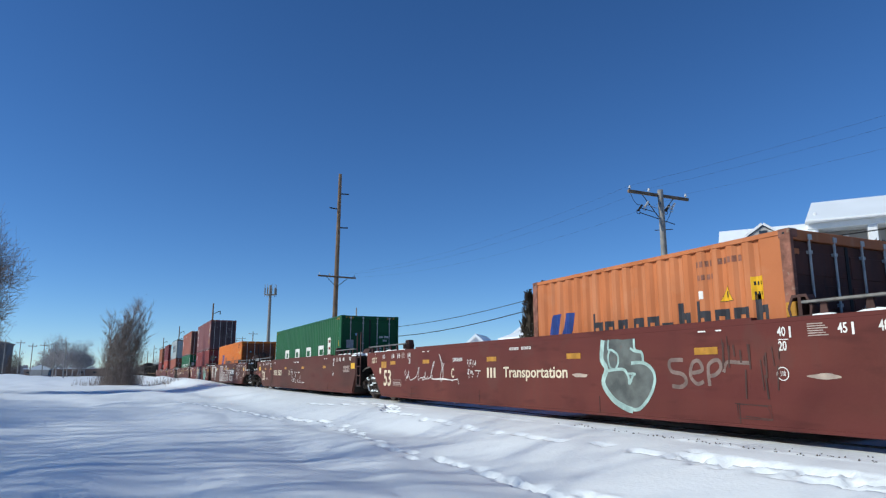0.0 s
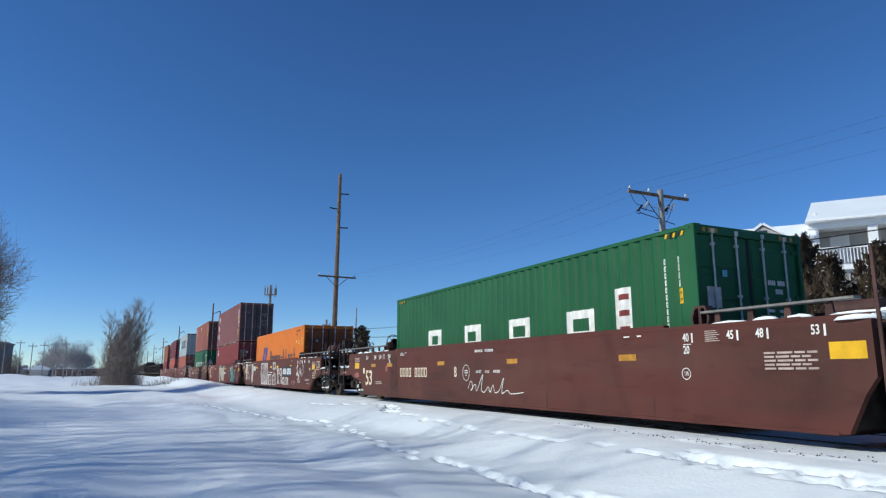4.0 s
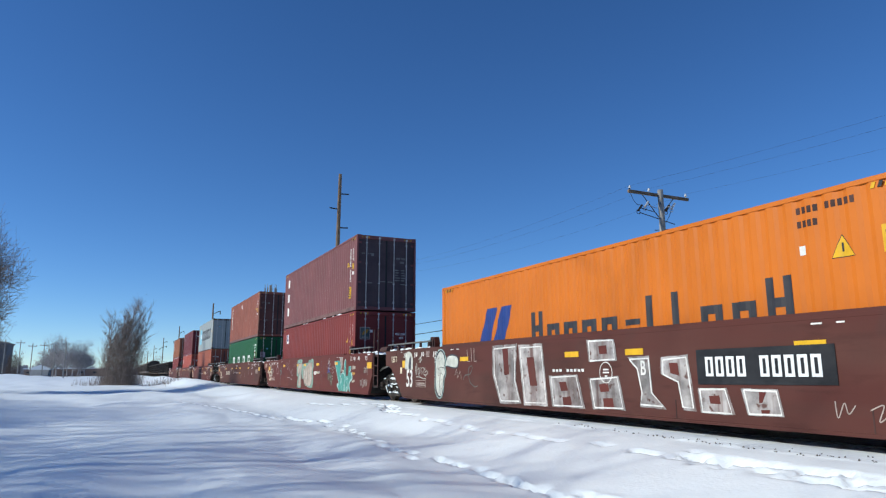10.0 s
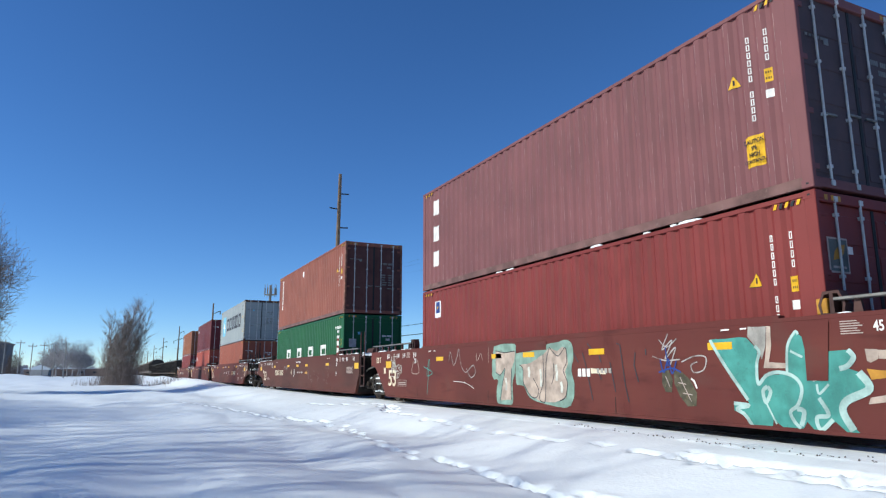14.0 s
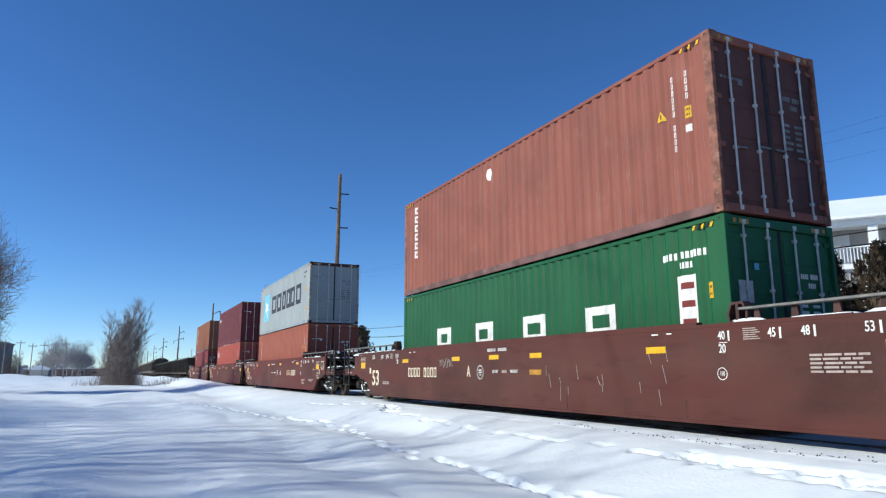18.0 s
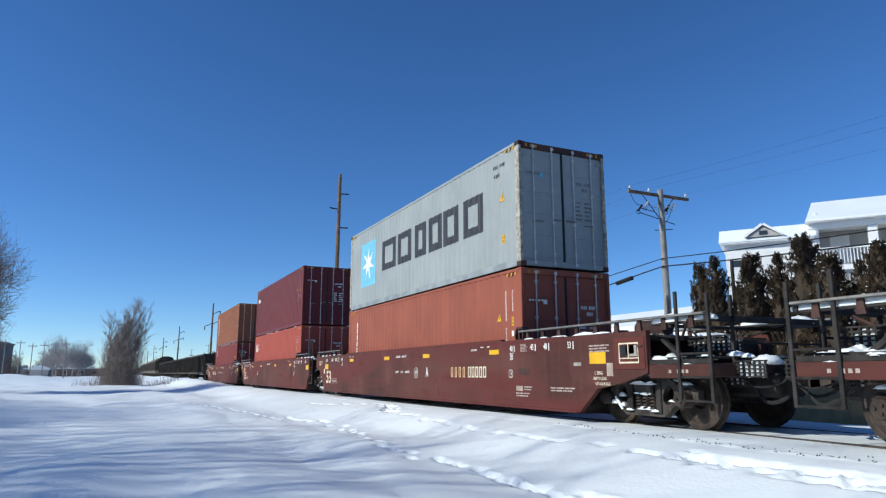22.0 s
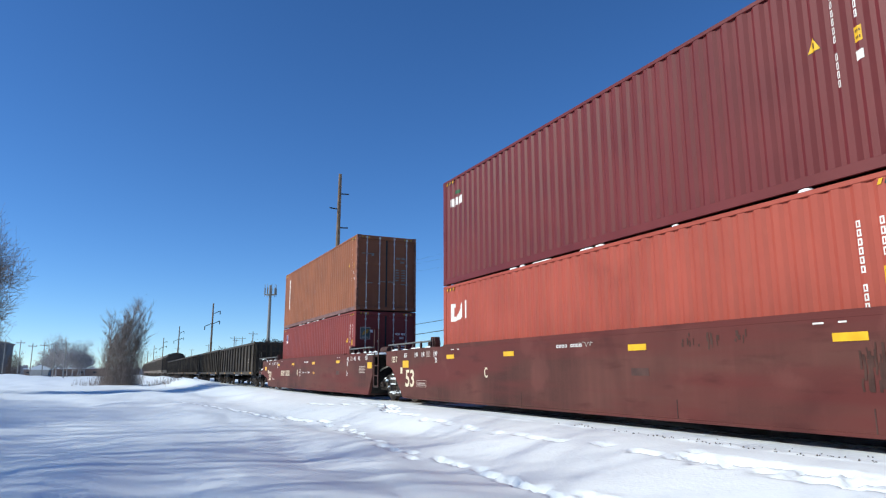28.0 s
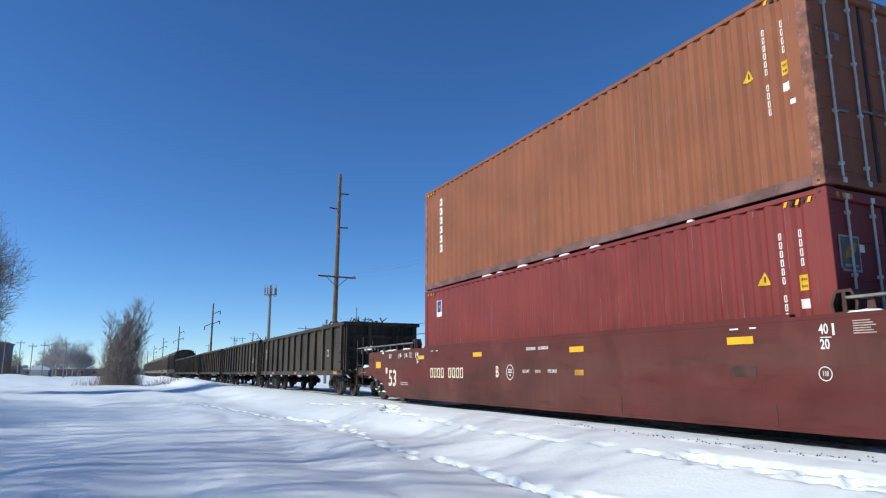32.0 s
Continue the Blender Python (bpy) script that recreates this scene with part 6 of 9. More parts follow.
def spray(parent, knots, mat, name="graffiti", label="", lift=0.0):
    """A sprayed area: its edge wavers a little between hand-set corners."""
    rnd = random.Random(len(knots) * 31 + int(abs(knots[0][0]) * 100))
    bm = B()
    v = []
    for p, q in zip(knots, knots[1:] + knots[:1]):
        n = max(1, int(math.hypot(q[0] - p[0], q[1] - p[1]) / 0.12))
        for k in range(n):
            u = k / n
            v.append(bm.verts.new((p[0] + (q[0] - p[0]) * u + rnd.uniform(-0.008, 0.008), YS - 0.001 - lift, p[1] + (q[1] - p[1]) * u + rnd.uniform(-0.008, 0.008))))
    bm.faces.new(v)
    bm.normal_update()
    bmesh.ops.triangulate(bm, faces=bm.faces[:], ngon_method="EAR_CLIP")
    return part(name, bm, mat, parent, label)


def reflectors(car, places, z, mat, half=0.21):
    for x in places:
        part("reflector", box(B(), x - half, x + half, YS - 0.003, YS + 0.01, z - 0.05, z + 0.05), mat, car, "yellow reflective strip")


def road_number(car, x0, x1, z=0.885, h=0.25, mat="cream", n=9):
    w = (x1 - x0) / (n * 1.35)
    frames(glyph_bars(n, x0, z, w, h, 0.38, (4,)), YS, car, mat, 0.003, 0.24)


def small_text(car, x0, x1, z, lines, mat="faded", h=0.026):
    for i in range(lines):
        w = (x1 - x0) * (1 - 0.12 * (i % 2))
        bars([(x0 + w * a, x0 + w * b, z - i * h * 1.9, z - i * h * 1.9 + h) for a, b in ((0, 0.22), (0.26, 0.55), (0.59, 0.78), (0.82, 1.0))], YS, car, mat)


def load_limit(car, x0, x1, z=0.895):
    w = x1 - x0
    lettering("LD LMT", x0 + w * 0.18, z, 0.062, YS, car, "white", 0.85)
    bars(glyph_bars(5, x0 + w * 0.42, z, 0.03, 0.06), YS, car, "faded")
    lettering("PER UNIT", x0 + w * 0.84, z, 0.062, YS, car, "white", 0.8)


def oval(car, x, z=0.88, r=0.14, label=""):
    pts = [(x + r * math.cos(2 * math.pi * i / 24), z + r * 1.1 * math.sin(2 * math.pi * i / 24)) for i in range(25)]
    ribbon(car, pts, 0.015, "white", "marking", label)
    for dz, w in ((0.05, 0.14), (0.0, 0.16), (-0.06, 0.06)):
        bars([(x - w / 2, x + w / 2, z + dz - 0.012, z + dz + 0.012)], YS, car, "white")


# first car: signature scrawls, a heart-like tag, cream lettering bars
c = cars[0]
reflectors(c, (-4.89, -1.31, 1.71, 4.8, -7.35), 1.17, "yellow_dim")
bars([(-1.52 + i * 0.15, -1.44 + i * 0.15, 0.76, 0.98) for i in range(3)], YS, c, "cream", "marking", "cream bar")
lettering("Transportation", 0.36, 0.87, 0.215, YS, c, "cream", 1.22)
spray(c, [(2.52, 1.42), (2.48, 1.1), (2.61, 0.94), (2.51, 0.69), (2.73, 0.43), (3.02, 0.28), (3.4, 0.29), (3.63, 0.5), (3.77, 0.75), (3.71, 0.93), (3.52, 1.03), (3.5, 1.18), (3.34, 1.22), (3.34, 1.41)], "slate_spray", "graffiti", "slate grey sprayed heart with a mint outline", 0)
ribbon(c, flowing([(2.56, 1.42), (2.51, 1.1), (2.62, 0.93), (2.53, 0.69), (2.75, 0.44), (3.04, 0.31), (3.23, 0.27)]), 0.1, "mint", "graffiti", "", 0.001)
ribbon(c, flowing([(3.23, 0.28), (3.4, 0.31), (3.63, 0.5), (3.76, 0.75), (3.71, 0.92), (3.52, 1.02), (3.25, 1.02)]), 0.055, "mint", "graffiti", "", 0.001)
ribbon(c, flowing([(3.52, 1.03), (3.5, 1.18), (3.35, 1.23), (3.34, 1.41)]), 0.05, "mint", "graffiti", "", 0.001)
ribbon(c, flowing([(3.52, 1.03), (3.51, 1.17), (3.34, 1.21), (3.24, 1.26)]), 0.04, "mint", "graffiti", "", 0.001)
ribbon(c, flowing([(2.71, 1.42), (2.69, 1.26), (2.79, 1.24), (2.92, 1.16), (2.93, 1.03), (2.84, 0.92), (2.72, 0.96), (2.68, 1.12), (2.72, 1.23)]), 0.04, "mint", "graffiti", "", 0.001)
ribbon(c, flowing([(2.59, 0.89), (2.87, 0.92), (3.07, 0.91), (3.17, 0.79), (3.18, 0.69), (3.27, 0.82)]), 0.05, "mint", "graffiti", "", 0.001)
ribbon(c, flowing([(3.27, 0.82), (3.32, 0.85), (3.13, 0.85)]), 0.035, "mint", "graffiti", "", 0.001)
ribbon(c, flowing([(4.36, 1.05), (4.1, 1.04), (4.12, 0.89), (4.34, 0.84), (4.4, 0.73), (4.29, 0.66), (4.12, 0.67)]), 0.06, "dull_spray", "graffiti", "faded grey sprayed lettering", 0)
ribbon(c, flowing([(4.52, 0.86), (4.71, 0.9), (4.66, 1.03), (4.54, 1), (4.49, 0.82), (4.6, 0.71), (4.73, 0.74)]), 0.055, "dull_spray", "graffiti", "", 0)
ribbon(c, flowing([(4.83, 0.68), (4.83, 0.96), (4.99, 1.04), (5.05, 0.94), (4.95, 0.84), (4.83, 0.82)]), 0.055, "dull_spray", "graffiti", "", 0)
ribbon(c, flowing([(5.09, 0.87), (5.15, 1), (5.33, 1), (5.54, 0.99)]), 0.05, "dull_spray", "graffiti", "", 0)
smear = random.Random(41)
for k in range(16):
    x, z = smear.uniform(5.05, 6.1), smear.uniform(0.75, 1.42)
    ribbon(c, [(x, z), (x + smear.uniform(-0.03, 0.03), z - smear.uniform(0.12, 0.4))], smear.uniform(0.012, 0.035), "car_dark", "stain", "dark run of grime" if k == 0 else "", 0.0012)
ribbon(c, [(5.23, 0.46), (5.73, 0.44), (5.81, 0.28), (5.39, 0.3)], 0.012, "car_dark", "graffiti", "", 0)
ribbon(c, flowing([(-6.31, 0.64), (-6.22, 0.76), (-6.05, 0.93), (-6.14, 0.76), (-6.27, 0.71), (-6.12, 0.78), (-6.03, 0.76), (-5.96, 0.67), (-5.71, 0.71), (-5.5, 0.8), (-5.33, 1.03), (-5.4, 0.69), (-5.22, 0.74), (-5.07, 0.74), (-4.96, 0.77)]), 0.018, "white", "graffiti", "white chalk signature", 0.001)
ribbon(c, flowing([(-4.92, 0.91), (-4.96, 0.71), (-5.1, 0.69), (-5.04, 0.76), (-4.94, 0.74), (-4.86, 0.7), (-4.75, 0.78), (-4.82, 0.71), (-4.67, 0.73), (-4.56, 0.8), (-4.33, 1.16), (-4.44, 1.07), (-4.53, 0.88), (-4.57, 0.75), (-4.47, 0.81), (-4.49, 0.7)]), 0.018, "white", "graffiti", "", 0.001)
ribbon(c, [(-4.49, 0.72), (-4.19, 0.7), (-3.87, 0.71), (-3.28, 0.69), (-2.96, 0.72), (-2.94, 0.59)], 0.02, "white", "graffiti", "", 0.001)
ribbon(c, [(-4.44, 0.7), (-4.06, 0.72), (-3.68, 0.72), (-3.24, 0.68)], 0.02, "white", "graffiti", "", 0.001)
ribbon(c, flowing([(-4.04, 1.35), (-3.9, 1.09), (-3.81, 0.88), (-3.84, 0.72), (-3.93, 0.67), (-3.96, 0.78), (-3.88, 0.95), (-3.74, 1.1)]), 0.02, "white", "graffiti", "", 0.001)
ribbon(c, flowing([(-4, 1.31), (-3.83, 1.09), (-3.8, 0.91)]), 0.018, "white", "graffiti", "", 0.001)
ribbon(c, [(-2.48, 1.17), (-2.41, 1.16), (-2.48, 1.09), (-2.41, 1.08)], 0.021, "white", "graffiti", "", 0.001)
ribbon(c, [(-2.33, 1.17), (-2.26, 1.16)], 0.021, "white", "graffiti", "", 0.001)
ribbon(c, [(-2.33, 1.12), (-2.28, 1.12)], 0.021, "white", "graffiti", "", 0.001)
ribbon(c, [(-2.34, 1.08), (-2.28, 1.08)], 0.021, "white", "graffiti", "", 0.001)
ribbon(c, [(-2.33, 1.17), (-2.34, 1.08)], 0.021, "white", "graffiti", "", 0.001)
ribbon(c, [(-2.19, 1.05), (-2.17, 1.16), (-2.11, 1.06), (-2.05, 1.17), (-2.05, 1.04)], 0.021, "white", "graffiti", "", 0.001)
ribbon(c, [(-2.45, 0.94), (-2.37, 0.94)], 0.021, "white", "graffiti", "", 0.001)
ribbon(c, [(-2.41, 0.94), (-2.44, 0.85)], 0.021, "white", "graffiti", "", 0.001)
ribbon(c, [(-2.47, 0.85), (-2.39, 0.84)], 0.021, "white", "graffiti", "", 0.001)
ribbon(c, [(-2.29, 0.93), (-2.3, 0.85)], 0.021, "white", "graffiti", "", 0.001)
ribbon(c, [(-2.3, 0.85), (-2.24, 0.92), (-2.24, 0.85)], 0.021, "white", "graffiti", "", 0.001)
ribbon(c, [(-2.2, 0.92), (-2.2, 0.83), (-2.14, 0.84)], 0.021, "white", "graffiti", "", 0.001)
ribbon(c, [(-2.09, 0.92), (-1.82, 0.91)], 0.021, "white", "graffiti", "", 0.001)
ribbon(c, [(-1.92, 0.93), (-1.93, 0.83)], 0.021, "white", "graffiti", "", 0.001)
ribbon(c, [(-2.37, 1.05), (-2.38, 1.01)], 0.021, "white", "graffiti", "", 0.001)
ribbon(c, [(-2.19, 1.04), (-2.19, 1)], 0.021, "white", "graffiti", "", 0.001)
ribbon(c, [(-2.39, 0.79), (-2.39, 0.75)], 0.021, "white", "graffiti", "", 0.001)
ribbon(c, [(-2.21, 0.8), (-2.22, 0.76)], 0.021, "white", "graffiti", "", 0.001)
ribbon(c, [(-1.97, 0.81), (-1.97, 0.77)], 0.021, "white", "graffiti", "", 0.001)
lettering("C", -3.26, 0.85, 0.22, YS, c, "cream", 0.7)
ribbon(c, [(-5.92, 0.48), (-5.43, 0.48), (-5.46, 0.3), (-5.96, 0.29), (-5.92, 0.48)], 0.012, "car_dark", "weld_line", "", 0)
ribbon(c, [(-6.33 + 0.055 * math.cos(i * 0.524), 0.87 + 0.07 * math.sin(i * 0.524)) for i in range(13)], 0.01, "white", "marking", "", 0)
lettering("239/10,000", -3.0, 1.185, 0.085, YS, c, "white", 0.95)
for x, w in ((1.88, 0.22), (6.55, 0.2)):
    blob(c, x, 0.82, w, 0.035, "peach_spray", int(x * 10), 0.3, "patch of bare metal", name="scuff")
road_number(c, -0.53, 0.3, 1.37, 0.055, "white")
ribbon(c, [(5.27, 0.45), (5.79, 0.45), (5.79, 0.27), (5.27, 0.27), (5.27, 0.45)], 0.012, "car_dark", "hatch_outline")

c = cars[1]
reflectors(c, (-6.04, -2.35, 1.15, 4.75, -7.5), 1.11, "yellow_dim")
road_number(c, -5.14, -3.23)
lettering("LOAD LIMIT", -5.0, 1.39, 0.044, YS, c, "white", 0.85)
lettering("B", -1.52, 0.88, 0.24, YS, c, "cream", 0.7)
oval(c, -0.95, 0.87, 0.17)
load_limit(c, -0.55, 0.7)
ribbon(c, flowing([(-0.86, 0.5), (-0.7, 0.68), (-0.62, 0.52), (-0.72, 0.46), (-0.5, 0.6), (-0.42, 0.46), (-0.22, 0.72), (-0.12, 0.82), (-0.2, 0.5), (-0.05, 0.44), (0.12, 0.56), (0.2, 0.44), (0.34, 0.6), (0.42, 0.44), (0.62, 0.5), (0.8, 0.76), (0.72, 0.44), (0.95, 0.5), (1.1, 0.43), (1.6, 0.47)]), 0.018, "white", "graffiti", "white chalk signature")
small_text(c, 7.34, 8.08, 1.1, 5)
road_number(c, -0.5, 0.35, 1.37, 0.055, "white")
blob(c, -9.18, 0.80, 0.24, 0.09, "pink_fade", 15, 0.1, "faded pink patch", name="scuff")
small_text(c, -9.4, -8.9, 1.36, 3)
soot(c, -6.02, -5.36, 0.35, 1.40, 52, 21)
blob(c, -6.3, 1.0, 0.09, 0.09, "pink_fade", 16, 0.1, "", name="scuff")

c = cars[2]
reflectors(c, (-0.11, 1.56, 4.64, -4.4), 1.2, "yellow")
spray(c, [(-3.03, 1.46), (-2, 1.47), (-2.06, 0.71), (-1.87, 0.24), (-2.72, 0.21), (-3.04, 0.84)], "silver_spray", "graffiti", "rough silver sprayed block letter", 0)
ribbon(c, [(-2.95, 1.39), (-2.06, 1.41), (-2.11, 0.72), (-1.94, 0.29), (-2.68, 0.27), (-2.95, 0.84), (-2.95, 1.39)], 0.028, "white", "graffiti", "", 0.002)
spray(c, [(-1.95, 1.44), (-1.06, 1.44), (-0.91, 0.23), (-1.77, 0.21)], "silver_spray", "graffiti", "rough silver sprayed block letter", 0)
ribbon(c, [(-1.87, 1.38), (-1.1, 1.38), (-0.97, 0.29), (-1.71, 0.27), (-1.87, 1.38)], 0.028, "white", "graffiti", "", 0.002)
spray(c, [(-0.86, 0.81), (0.05, 0.84), (0.23, 0.24), (-0.78, 0.23)], "silver_spray", "graffiti", "rough silver sprayed block letter", 0)
ribbon(c, [(-0.78, 0.78), (-0, 0.81), (0.16, 0.27), (-0.71, 0.26), (-0.78, 0.78)], 0.028, "white", "graffiti", "", 0.002)
spray(c, [(0.34, 1.44), (1.09, 1.43), (1.14, 1.07), (0.38, 1.05)], "silver_spray", "graffiti", "rough silver sprayed block letter", 0)
ribbon(c, [(0.4, 1.42), (1.05, 1.41), (1.08, 1.09), (0.43, 1.07), (0.4, 1.42)], 0.028, "white", "graffiti", "", 0.002)
spray(c, [(0.34, 0.77), (1.16, 0.82), (1.29, 0.26), (0.45, 0.24)], "silver_spray", "graffiti", "rough silver sprayed block letter", 0)
ribbon(c, [(0.41, 0.75), (1.12, 0.79), (1.23, 0.29), (0.51, 0.27), (0.41, 0.75)], 0.028, "white", "graffiti", "", 0.002)
spray(c, [(1.39, 1.12), (1.9, 1.13), (1.94, 0.54), (2.21, 0.32), (1.63, 0.33), (1.69, 0.53), (1.59, 0.95)], "silver_spray", "graffiti", "rough silver sprayed block letter", 0)
ribbon(c, [(1.44, 1.08), (1.88, 1.09), (1.91, 0.56), (2.15, 0.36), (1.65, 0.37), (1.7, 0.55), (1.62, 0.93), (1.44, 1.08)], 0.028, "white", "graffiti", "", 0.002)
spray(c, [(2.15, 1.1), (2.69, 1.13), (2.79, 0.32), (2.55, 0.33), (2.48, 0.73), (2.13, 0.85)], "silver_spray", "graffiti", "rough silver sprayed block letter", 0)
ribbon(c, [(2.19, 1.06), (2.66, 1.09), (2.74, 0.36), (2.54, 0.37), (2.48, 0.73), (2.18, 0.84), (2.19, 1.06)], 0.028, "white", "graffiti", "", 0.002)
spray(c, [(2.84, 0.65), (3.35, 0.66), (3.46, 0.3), (2.87, 0.31)], "silver_spray", "graffiti", "rough silver sprayed block letter", 0)
ribbon(c, [(2.88, 0.63), (3.32, 0.64), (3.41, 0.32), (2.91, 0.32), (2.88, 0.63)], 0.028, "white", "graffiti", "", 0.002)
spray(c, [(3.58, 0.66), (4.15, 0.65), (4.21, 0.32), (3.66, 0.31)], "silver_spray", "graffiti", "rough silver sprayed block letter", 0)
ribbon(c, [(3.63, 0.64), (4.12, 0.63), (4.17, 0.34), (3.69, 0.33), (3.63, 0.64)], 0.028, "white", "graffiti", "", 0.002)
spray(c, [(-2.59, 1.41), (-2.36, 1.41), (-2.33, 0.84), (-2.52, 0.81)], "car", "graffiti", "", 0.003)
spray(c, [(-1.62, 1.18), (-1.36, 1.17), (-1.27, 0.62), (-1.52, 0.61)], "car", "graffiti", "", 0.003)
spray(c, [(-0.52, 0.69), (-0.31, 0.71), (-0.25, 0.54), (-0.47, 0.53)], "car", "graffiti", "", 0.003)
spray(c, [(-0.44, 0.42), (-0.18, 0.44), (-0.14, 0.24), (-0.4, 0.23)], "car", "graffiti", "", 0.003)
spray(c, [(0.67, 1.32), (0.88, 1.33), (0.9, 1.19), (0.69, 1.18)], "car", "graffiti", "", 0.003)
spray(c, [(0.64, 0.66), (0.88, 0.69), (0.91, 0.55), (0.68, 0.53)], "car", "graffiti", "", 0.003)
spray(c, [(0.74, 0.43), (0.99, 0.45), (1.02, 0.25), (0.77, 0.24)], "car", "graffiti", "", 0.003)
spray(c, [(2.32, 1.01), (2.49, 1.02), (2.51, 0.82), (2.34, 0.85)], "car", "graffiti", "", 0.003)
spray(c, [(3.04, 0.55), (3.22, 0.55), (3.24, 0.44), (3.06, 0.44)], "car", "graffiti", "", 0.003)
spray(c, [(3.87, 0.64), (3.99, 0.64), (3.91, 0.49), (3.85, 0.48)], "car", "graffiti", "", 0.003)
spray(c, [(3.88, 0.39), (4.01, 0.4), (3.98, 0.32), (3.89, 0.32)], "car", "graffiti", "", 0.003)
ribbon(c, flowing([(5.81, 1.08), (5.98, 1.22), (6.05, 1.13), (5.91, 0.89), (5.83, 0.75), (6.01, 0.92), (6.13, 0.9), (6.26, 0.69)]), 0.026, "white", "graffiti", "white sprayed scrawl", 0)
ribbon(c, flowing([(6.13, 0.9), (6, 0.86), (6.08, 0.81), (6.26, 0.69), (6.32, 0.66)]), 0.03, "white", "graffiti", "", 0)
ribbon(c, flowing([(6.55, 1.11), (6.41, 0.9), (6.32, 0.66), (6.19, 0.84)]), 0.04, "white", "graffiti", "", 0)
ribbon(c, flowing([(6.78, 1.13), (6.64, 0.92), (6.5, 0.7)]), 0.035, "white", "graffiti", "", 0)
ribbon(c, flowing([(6.53, 0.85), (6.66, 0.95), (6.73, 0.98)]), 0.03, "white", "graffiti", "", 0)
ribbon(c, [(6.6, 0.88), (6.74, 0.79)], 0.028, "white", "graffiti", "", 0)
ribbon(c, flowing([(6.99, 1.3), (7.01, 1.16), (6.91, 0.92), (6.8, 0.71)]), 0.024, "white", "graffiti", "", 0)
ribbon(c, flowing([(7.01, 1.22), (7.15, 1.17), (7.21, 1.02), (7.09, 0.83), (6.79, 0.71)]), 0.024, "white", "graffiti", "", 0)
ribbon(c, flowing([(6.33, 0.52), (6.44, 0.58), (6.52, 0.6), (6.65, 0.52), (6.55, 0.49), (6.47, 0.55)]), 0.02, "faded", "graffiti", "", 0)
ribbon(c, flowing([(4.88, 0.54), (4.9, 0.35), (4.99, 0.52), (5.03, 0.4), (5.12, 0.5)]), 0.014, "faded", "graffiti", "", 0)
ribbon(c, flowing([(5.28, 0.45), (5.43, 0.51), (5.37, 0.33), (5.58, 0.5)]), 0.014, "faded", "graffiti", "", 0)
P_TAG = [(-6.05, 0.87), (-6.03, 1.27), (-5.85, 1.43), (-5.64, 1.46), (-5.46, 1.34), (-5.4, 1.15), (-5.44, 0.99), (-5.39, 0.87), (-5.5, 0.68), (-5.56, 0.37), (-5.73, 0.23), (-5.92, 0.27), (-6.05, 0.47)]
ARM_TAG = [(-5.35, 1.27), (-5.13, 1.33), (-4.78, 1.29), (-4.68, 1.19), (-4.72, 1.01), (-4.89, 0.97), (-5.3, 1.02), (-5.45, 1.06)]


def shrunk(knots, by):
    cx, cz = sum(p[0] for p in knots) / len(knots), sum(p[1] for p in knots) / len(knots)
    return [(p[0] - by * (1 if p[0] > cx else -1) * min(1, abs(p[0] - cx) / 0.2), p[1] - by * (1 if p[1] > cz else -1) * min(1, abs(p[1] - cz) / 0.2)) for p in knots]


spray(c, flowing(P_TAG + P_TAG[:1], 4)[:-1], "charcoal", "graffiti", "pale bubble tag with a dark outline")
spray(c, flowing(ARM_TAG + ARM_TAG[:1], 4)[:-1], "charcoal", "graffiti", "", 0.0008)
spray(c, flowing(shrunk(P_TAG, 0.055) + shrunk(P_TAG, 0.055)[:1], 4)[:-1], "bubble", "graffiti", "", 0.002)
spray(c, flowing(shrunk(ARM_TAG, 0.04) + shrunk(ARM_TAG, 0.04)[:1], 4)[:-1], "bubble", "graffiti", "", 0.0028)
ribbon(c, flowing(P_TAG + P_TAG[:1], 4), 0.022, "mint", "graffiti", "", 0.0032)
for k in range(16):
    a = k * 2.4
    x, z = -5.73 + 0.2 * math.cos(a) * (k / 16) ** 0.5, 0.85 + 0.5 * math.sin(a) * (k / 16) ** 0.5
    ribbon(c, [(x - 0.05, z), (x + 0.04, z + 0.03 * math.cos(k)), (x + 0.06, z - 0.05 * math.sin(k * 3))], 0.010, "dull_spray", "graffiti", "", 0.0034)
ribbon(c, flowing([(-5.86, 0.95), (-5.7, 1.02), (-5.5, 1.0), (-5.45, 1.15)]), 0.02, "charcoal", "graffiti", "", 0.0035)
ribbon(c, flowing([(-5.72, 0.3), (-5.78, 0.6), (-5.7, 0.85), (-5.56, 0.8)]), 0.018, "charcoal", "graffiti", "", 0.0035)
SIGNED = (
    [(-7.36, 1.06), (-7.36, 0.88)],
    [(-7.28, 1.14), (-7.3, 0.82), (-7.22, 1.02), (-7.15, 0.8), (-7.11, 1.02), (-7.19, 0.96)],
    [(-7.11, 0.8), (-7.04, 1.02), (-6.96, 0.82), (-6.96, 1.0)],
    [(-6.92, 1.01), (-6.69, 0.99), (-6.88, 0.86), (-6.76, 0.82), (-6.61, 0.81), (-6.53, 0.86), (-6.56, 0.93), (-6.68, 0.9), (-6.73, 0.82), (-6.66, 0.77)],
    [(-7.32, 0.76), (-7.09, 0.76), (-6.78, 0.71), (-6.63, 0.71)],
    [(-7.14, 1.24), (-7.01, 1.29), (-6.92, 1.21)],
    [(-7.03, 1.33), (-7.03, 1.13)],
    [(-7.09, 1.15), (-6.91, 1.23)])
for pts in SIGNED:
    ribbon(c, pts, 0.022, "bubble", "graffiti", "pale sprayed signature")
